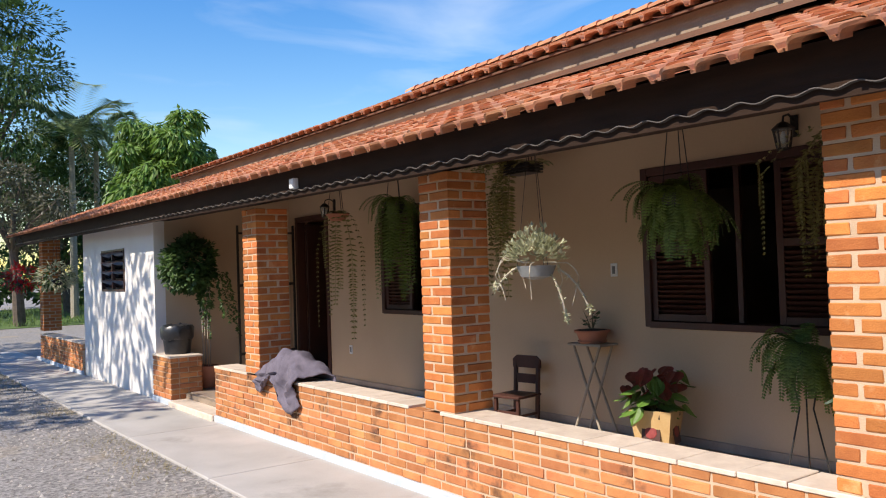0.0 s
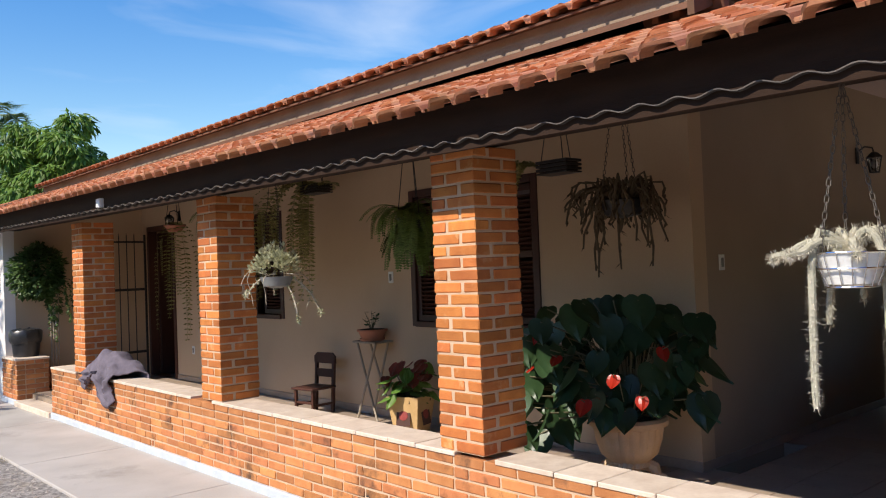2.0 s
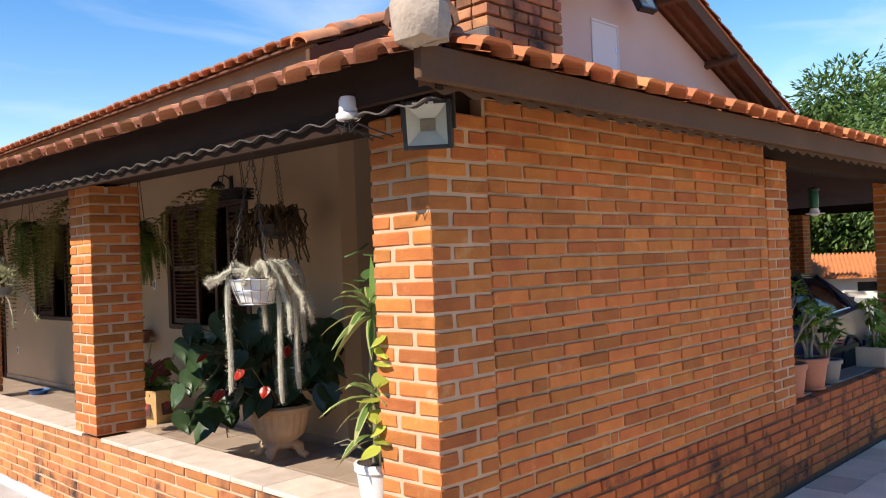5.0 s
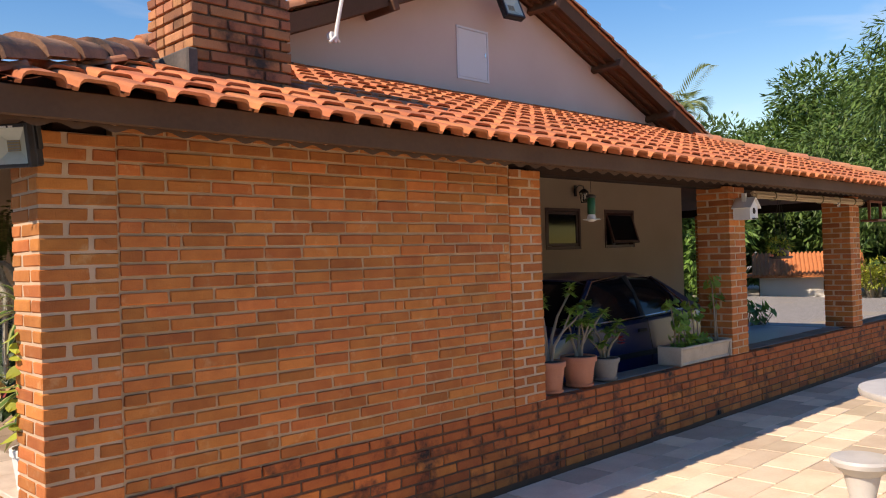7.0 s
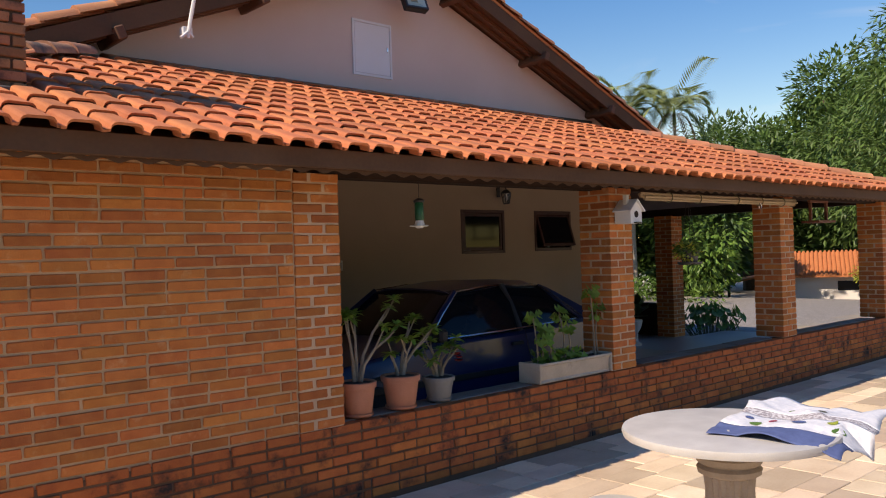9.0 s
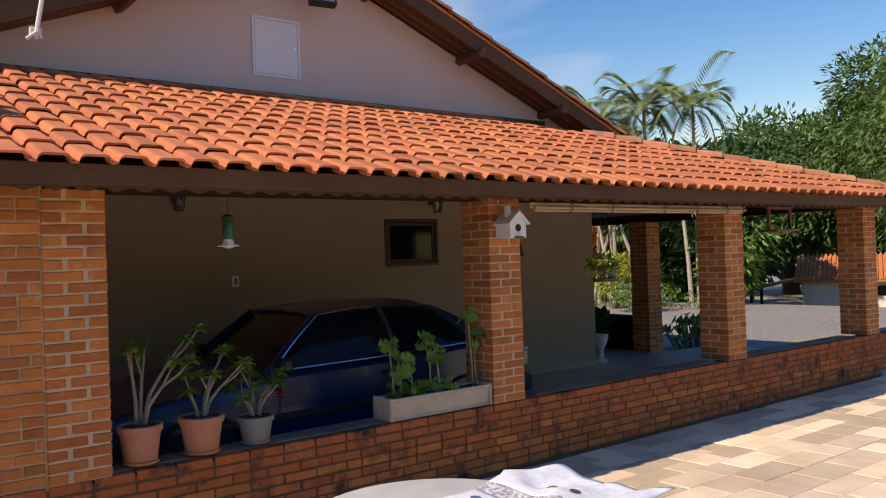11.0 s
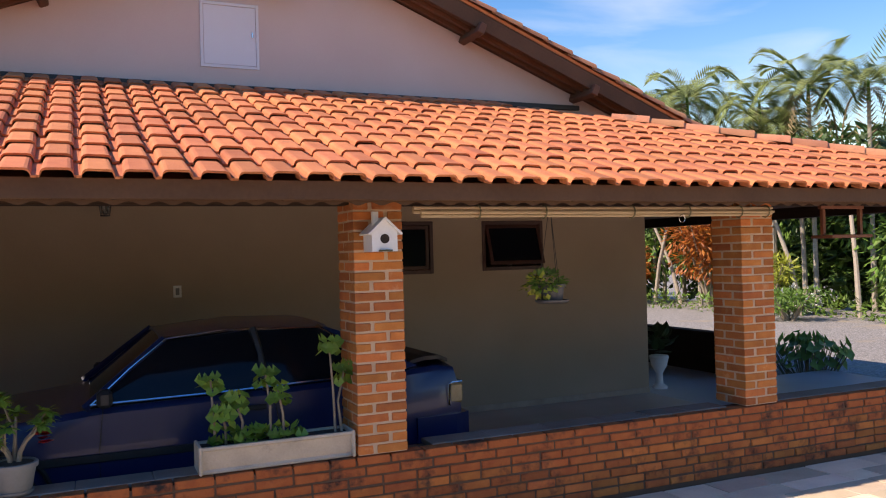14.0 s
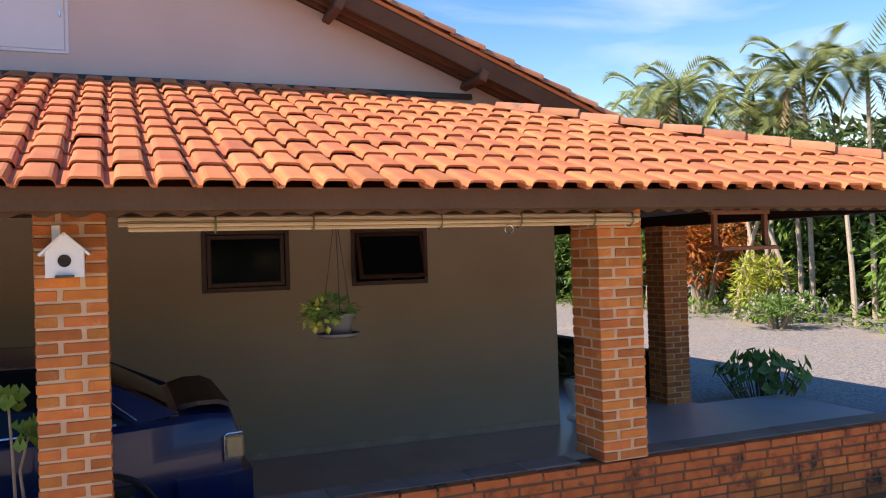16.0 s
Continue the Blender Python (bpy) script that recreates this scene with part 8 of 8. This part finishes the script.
part("lean_to", slab(Geo(), [(-4.2, -1.9, 0.7), (-2.3, -1.9, 1.1), (-2.3, 1.9, 1.1), (-4.2, 1.9, 0.7)], 0.08), ROOF_TILE, shed)
for yy in (-1.7, 1.7):
    part("post", Geo().tube([(-4.0, yy, -0.35), (-4.0, yy, 0.72)], 0.07, 7), BARK, shed)

# ---- brick piers, low walls, paving ----
PIER = "orange brick pillar with pale mortar joints"
H_PIER = 25
for name, x, y, z0 in (("pillar_corner", 0, 0, TOP - 0.01), ("pillar_west_2", 0, 3.355, TOP), ("pillar_west_3", 0, 6.47, TOP), ("pillar_west_4", 0, 9.8, TOP),
                       ("pillar_wall_end", 3.24, 0, TOP - 0.01), ("pillar_south_1", 6.68, 0, TOP), ("pillar_south_2", 10.13, 0, TOP), ("pillar_south_3", 13.39, 0, TOP)):
    brick_pillar(name, x, y, z0, 2.37, BRICK, PIER)
brick_pillar("pillar_side", 13.39, 3.6, FLOOR, 2.37, BRICK, "brick pillar in the shade of the side porch")
brick_pillar("pillar_far", 0, 20.9, TOP, 2.6, BRICK, "brick pillar at the far porch end")

low = structure("low_wall_west", Geo().box(0.007, 0.0, -0.05, 0.26, 11.062, TOP - 0.025), MORTAR, "low orange brick porch wall with stained courses", "low wall")
brick_face(low, "y", 0.0, 1, 0.0, 11.07, 0.07, 8, BRICK_OLD, limit=300)
for i in range(8):
    lay(low, 0.14, 11.015, 0.07 + (i + 0.5) * COURSE, 0.2, 0, BRICK_OLD)
# cap of broken cream tile
u = 0.0
while u < 11.05:
    w = min(rnd.uniform(0.26, 0.42), 11.075 - u)
    if not any(a - 0.02 < u + w / 2 < a + 0.38 for a in (0, 3.355, 6.47, 9.8)):
        part("cap_tile", Geo().box(-0.008, u + 0.003, TOP - 0.027, 0.285, u + w - 0.003, TOP + rnd.uniform(-0.002, 0.003), 0.004), TILE_CAP, low)
    u += w
block = structure("brick_block", Geo().box(0.012, 12.66, -0.05, 0.42, 13.39, TOP - 0.03), MORTAR, "short brick block beside the entry step", "low wall")
brick_face(block, "y", 0.0, 1, 12.65, 13.4, 0.07, 8, BRICK_OLD)
brick_face(block, "x", 12.65, 1, 0.125, 0.43, 0.07, 8, BRICK_OLD)
part("cap_tile", Geo().box(-0.008, 12.64, TOP - 0.027, 0.44, 13.4, TOP, 0.004), TILE_CAP, block)
far = structure("low_wall_far", Geo().box(0.012, 17.52, -0.05, 0.26, 20.9, 0.55), MORTAR, "low brick wall at the far porch end", "low wall")
brick_face(far, "y", 0.0, 1, 17.52, 21.26, 0.06, 7, BRICK_OLD)
part("cap_tile", Geo().box(-0.005, 17.51, 0.548, 0.28, 21.26, 0.575, 0.004), TILE_CAP, far)

south = structure("low_wall_south", Geo().box(0.0, 0.002, -0.1, 15.0, 0.26, TOP - 0.03), DAMP_MORTAR, "low red-brown brick carport wall with black stains", "low wall")
brick_face(south, "x", -0.006, 1, 0.0, 15.0, 0.085, 8, BRICK_DAMP, limit=300)
u = 3.62
while u < 14.95:
    w = rnd.uniform(0.38, 0.52)
    if not any(a - 0.02 < u + w / 2 < a + 0.38 for a in (6.68, 10.13, 13.39)):
        part("cap_slab", Geo().box(u + 0.002, 0.085, TOP - 0.032, u + w - 0.002, 0.31, TOP + rnd.uniform(-0.003, 0.002), 0.004), CAP_GREY, south)
    u += w
panel = structure("brick_wall_south", Geo().box(0.35, 0.0135, TOP - 0.03, 3.25, 0.22, 2.455), MORTAR_WALL, "blind orange brick wall closing the porch corner", "wall")
brick_face(panel, "x", 0.004, 1, 0.372, 3.228, TOP, 26, BRICK, limit=300, first=1)
low_side = structure("low_wall_side", Geo().box(13.5, 3.9, -0.05, 13.72, 12, 0.75, 0.01), DARK_WOOD, "dark low parapet of the side porch", "low wall")

# brick hearth in the porch corner, under the chimney
hearth = thing("brick_hearth", (0.4, 0.23, FLOOR), "orange brick hearth with a stepped hood in the porch corner", "hearth")
part("core", Geo().box(0.008, 0.0, 0.0, 1.45, 0.552, 1.6), MORTAR, hearth)
for i in range(23):
    z = (i + 0.5) * COURSE
    for u, w in (((0.0, 0.11), (0.125, 0.235), (0.375, 0.185)) if i % 2 else ((0.0, 0.235), (0.25, 0.235), (0.5, 0.06))):
        lay(hearth, 0.055, u + w / 2, z, w, 90, BRICK)
    u = 0.125 if i % 2 else 0.0
    while u < 1.4:
        w = min(BRICK_L, 1.45 - u)
        lay(hearth, u + w / 2, 0.505, z, w, 0, BRICK)
        u += w + 0.0145
for i, deep in enumerate((0.47, 0.4, 0.34, 0.28)):
    z = 23.5 * COURSE + i * COURSE
    part("hood_step", Geo().box(0.008, 0.0, z - COURSE / 2, 1.45, deep - 0.012, z + COURSE / 2), MORTAR, hearth)
    lay(hearth, 0.055, deep - 0.12, z, BRICK_L, 90, BRICK)
    for k in range(6):
        lay(hearth, 0.125 + k * 0.25, deep - 0.055, z, BRICK_L, 0, BRICK)

# chimney
chimney = thing("chimney", (-0.075, 0, 0), "square soot-stained brick chimney through the roof", "chimney", kind="structure")
part("core", Geo().box(1.185, 0.618, 2.5, 1.845, 1.165, 4.3), DAMP_MORTAR, chimney)
for i in range(24):
    z = 2.62 + (i + 0.5) * COURSE
    for side in (0, 1):
        u, first = 1.165, True
        while u < 1.86:
            w = BRICK_D if (first and (i + side) % 2) else BRICK_L
            w = min(w, 1.865 - u)
            lay(chimney, u + w / 2, 0.655 if side == 0 else 1.13, z, w, 0, BRICK_SOOT)
            u += w + 0.016
            first = False
        u = 0.72
        while u < 1.06:
            w = min(BRICK_L if (i + side) % 2 else BRICK_D, 1.065 - u)
            if w > 0.03:
                lay(chimney, 1.22 if side == 0 else 1.81, u + w / 2, z, w, 90, BRICK_SOOT)
            u += w + 0.016
part("flashing", Geo().box(1.1, 0.54, 2.80, 1.92, 0.62, 2.86, 0.01).box(1.1, 0.54, 2.80, 1.17, 1.24, 3.02, 0.01), FLASHING, chimney, "grey mortar collar")

# ceramic porch floor
floor_ob = bpy.data.objects["floor"]
tile_me = [Geo().box(-0.199, -0.199, -0.011, 0.199, 0.199, 0.0, 0.002).mesh("floor_tile", TILE_FLOOR)]
for i in range(5):
    for j in range(33):
        x, y = 0.46 + 0.403 * i, 0.46 + 0.403 * j
        if y < 13.4 and x < 2.2:
            ob = new("floor_tile", tile_me[0])
            ob.parent, ob.matrix_basis = floor_ob, pose(x, y, FLOOR, 0, 0, rnd.choice((0, 90, 180, 270)))
for i in range(4):
    for j in range(7):
        x, y = 2.475 + 0.403 * i, 0.46 + 0.403 * j
        ob = new("floor_tile", tile_me[0])
        ob.parent, ob.matrix_basis = floor_ob, pose(x, y, FLOOR, 0, 0, rnd.choice((0, 90, 180, 270)))

# stone paving in rows of uneven length
g = Geo()
for x in (-0.5, 1.6, 30):
    for y in (-16, -8, 0):
        g.v.append((x, y, ground_z(1.6, y) + 0.006))
g.f = [(0, 3, 4, 1), (1, 4, 5, 2), (3, 6, 7, 4), (4, 7, 8, 5)]
paving = structure("terrace_paving", g, JOINT, "pale stone terrace with sandy joints", "pavement")
near, wide = 0, Geo()
y = -0.02
while y > -15.5:
    h = rnd.choice((0.24, 0.3, 0.34))
    x = -0.3 + rnd.uniform(-0.3, 0)
    while x < 26:
        w = rnd.choice((0.32, 0.42, 0.5, 0.62))
        z = ground_z(max(x, 1.6), y) + 0.024
        pg = Geo().box(x + 0.006, y - h + 0.006, z - 0.05, x + w - 0.006, y - 0.006, z + rnd.uniform(-0.003, 0.003), 0.005)
        if -3.4 < y and 2.5 < x < 13 and near < 300:
            part("paver", pg, SLATE, paving)
            near += 1
        else:
            wide.add(pg.v, pg.f)
        x += w
    y -= h
tagged(part("pavers", wide, SLATE_STUFF, paving), kind="stuff")
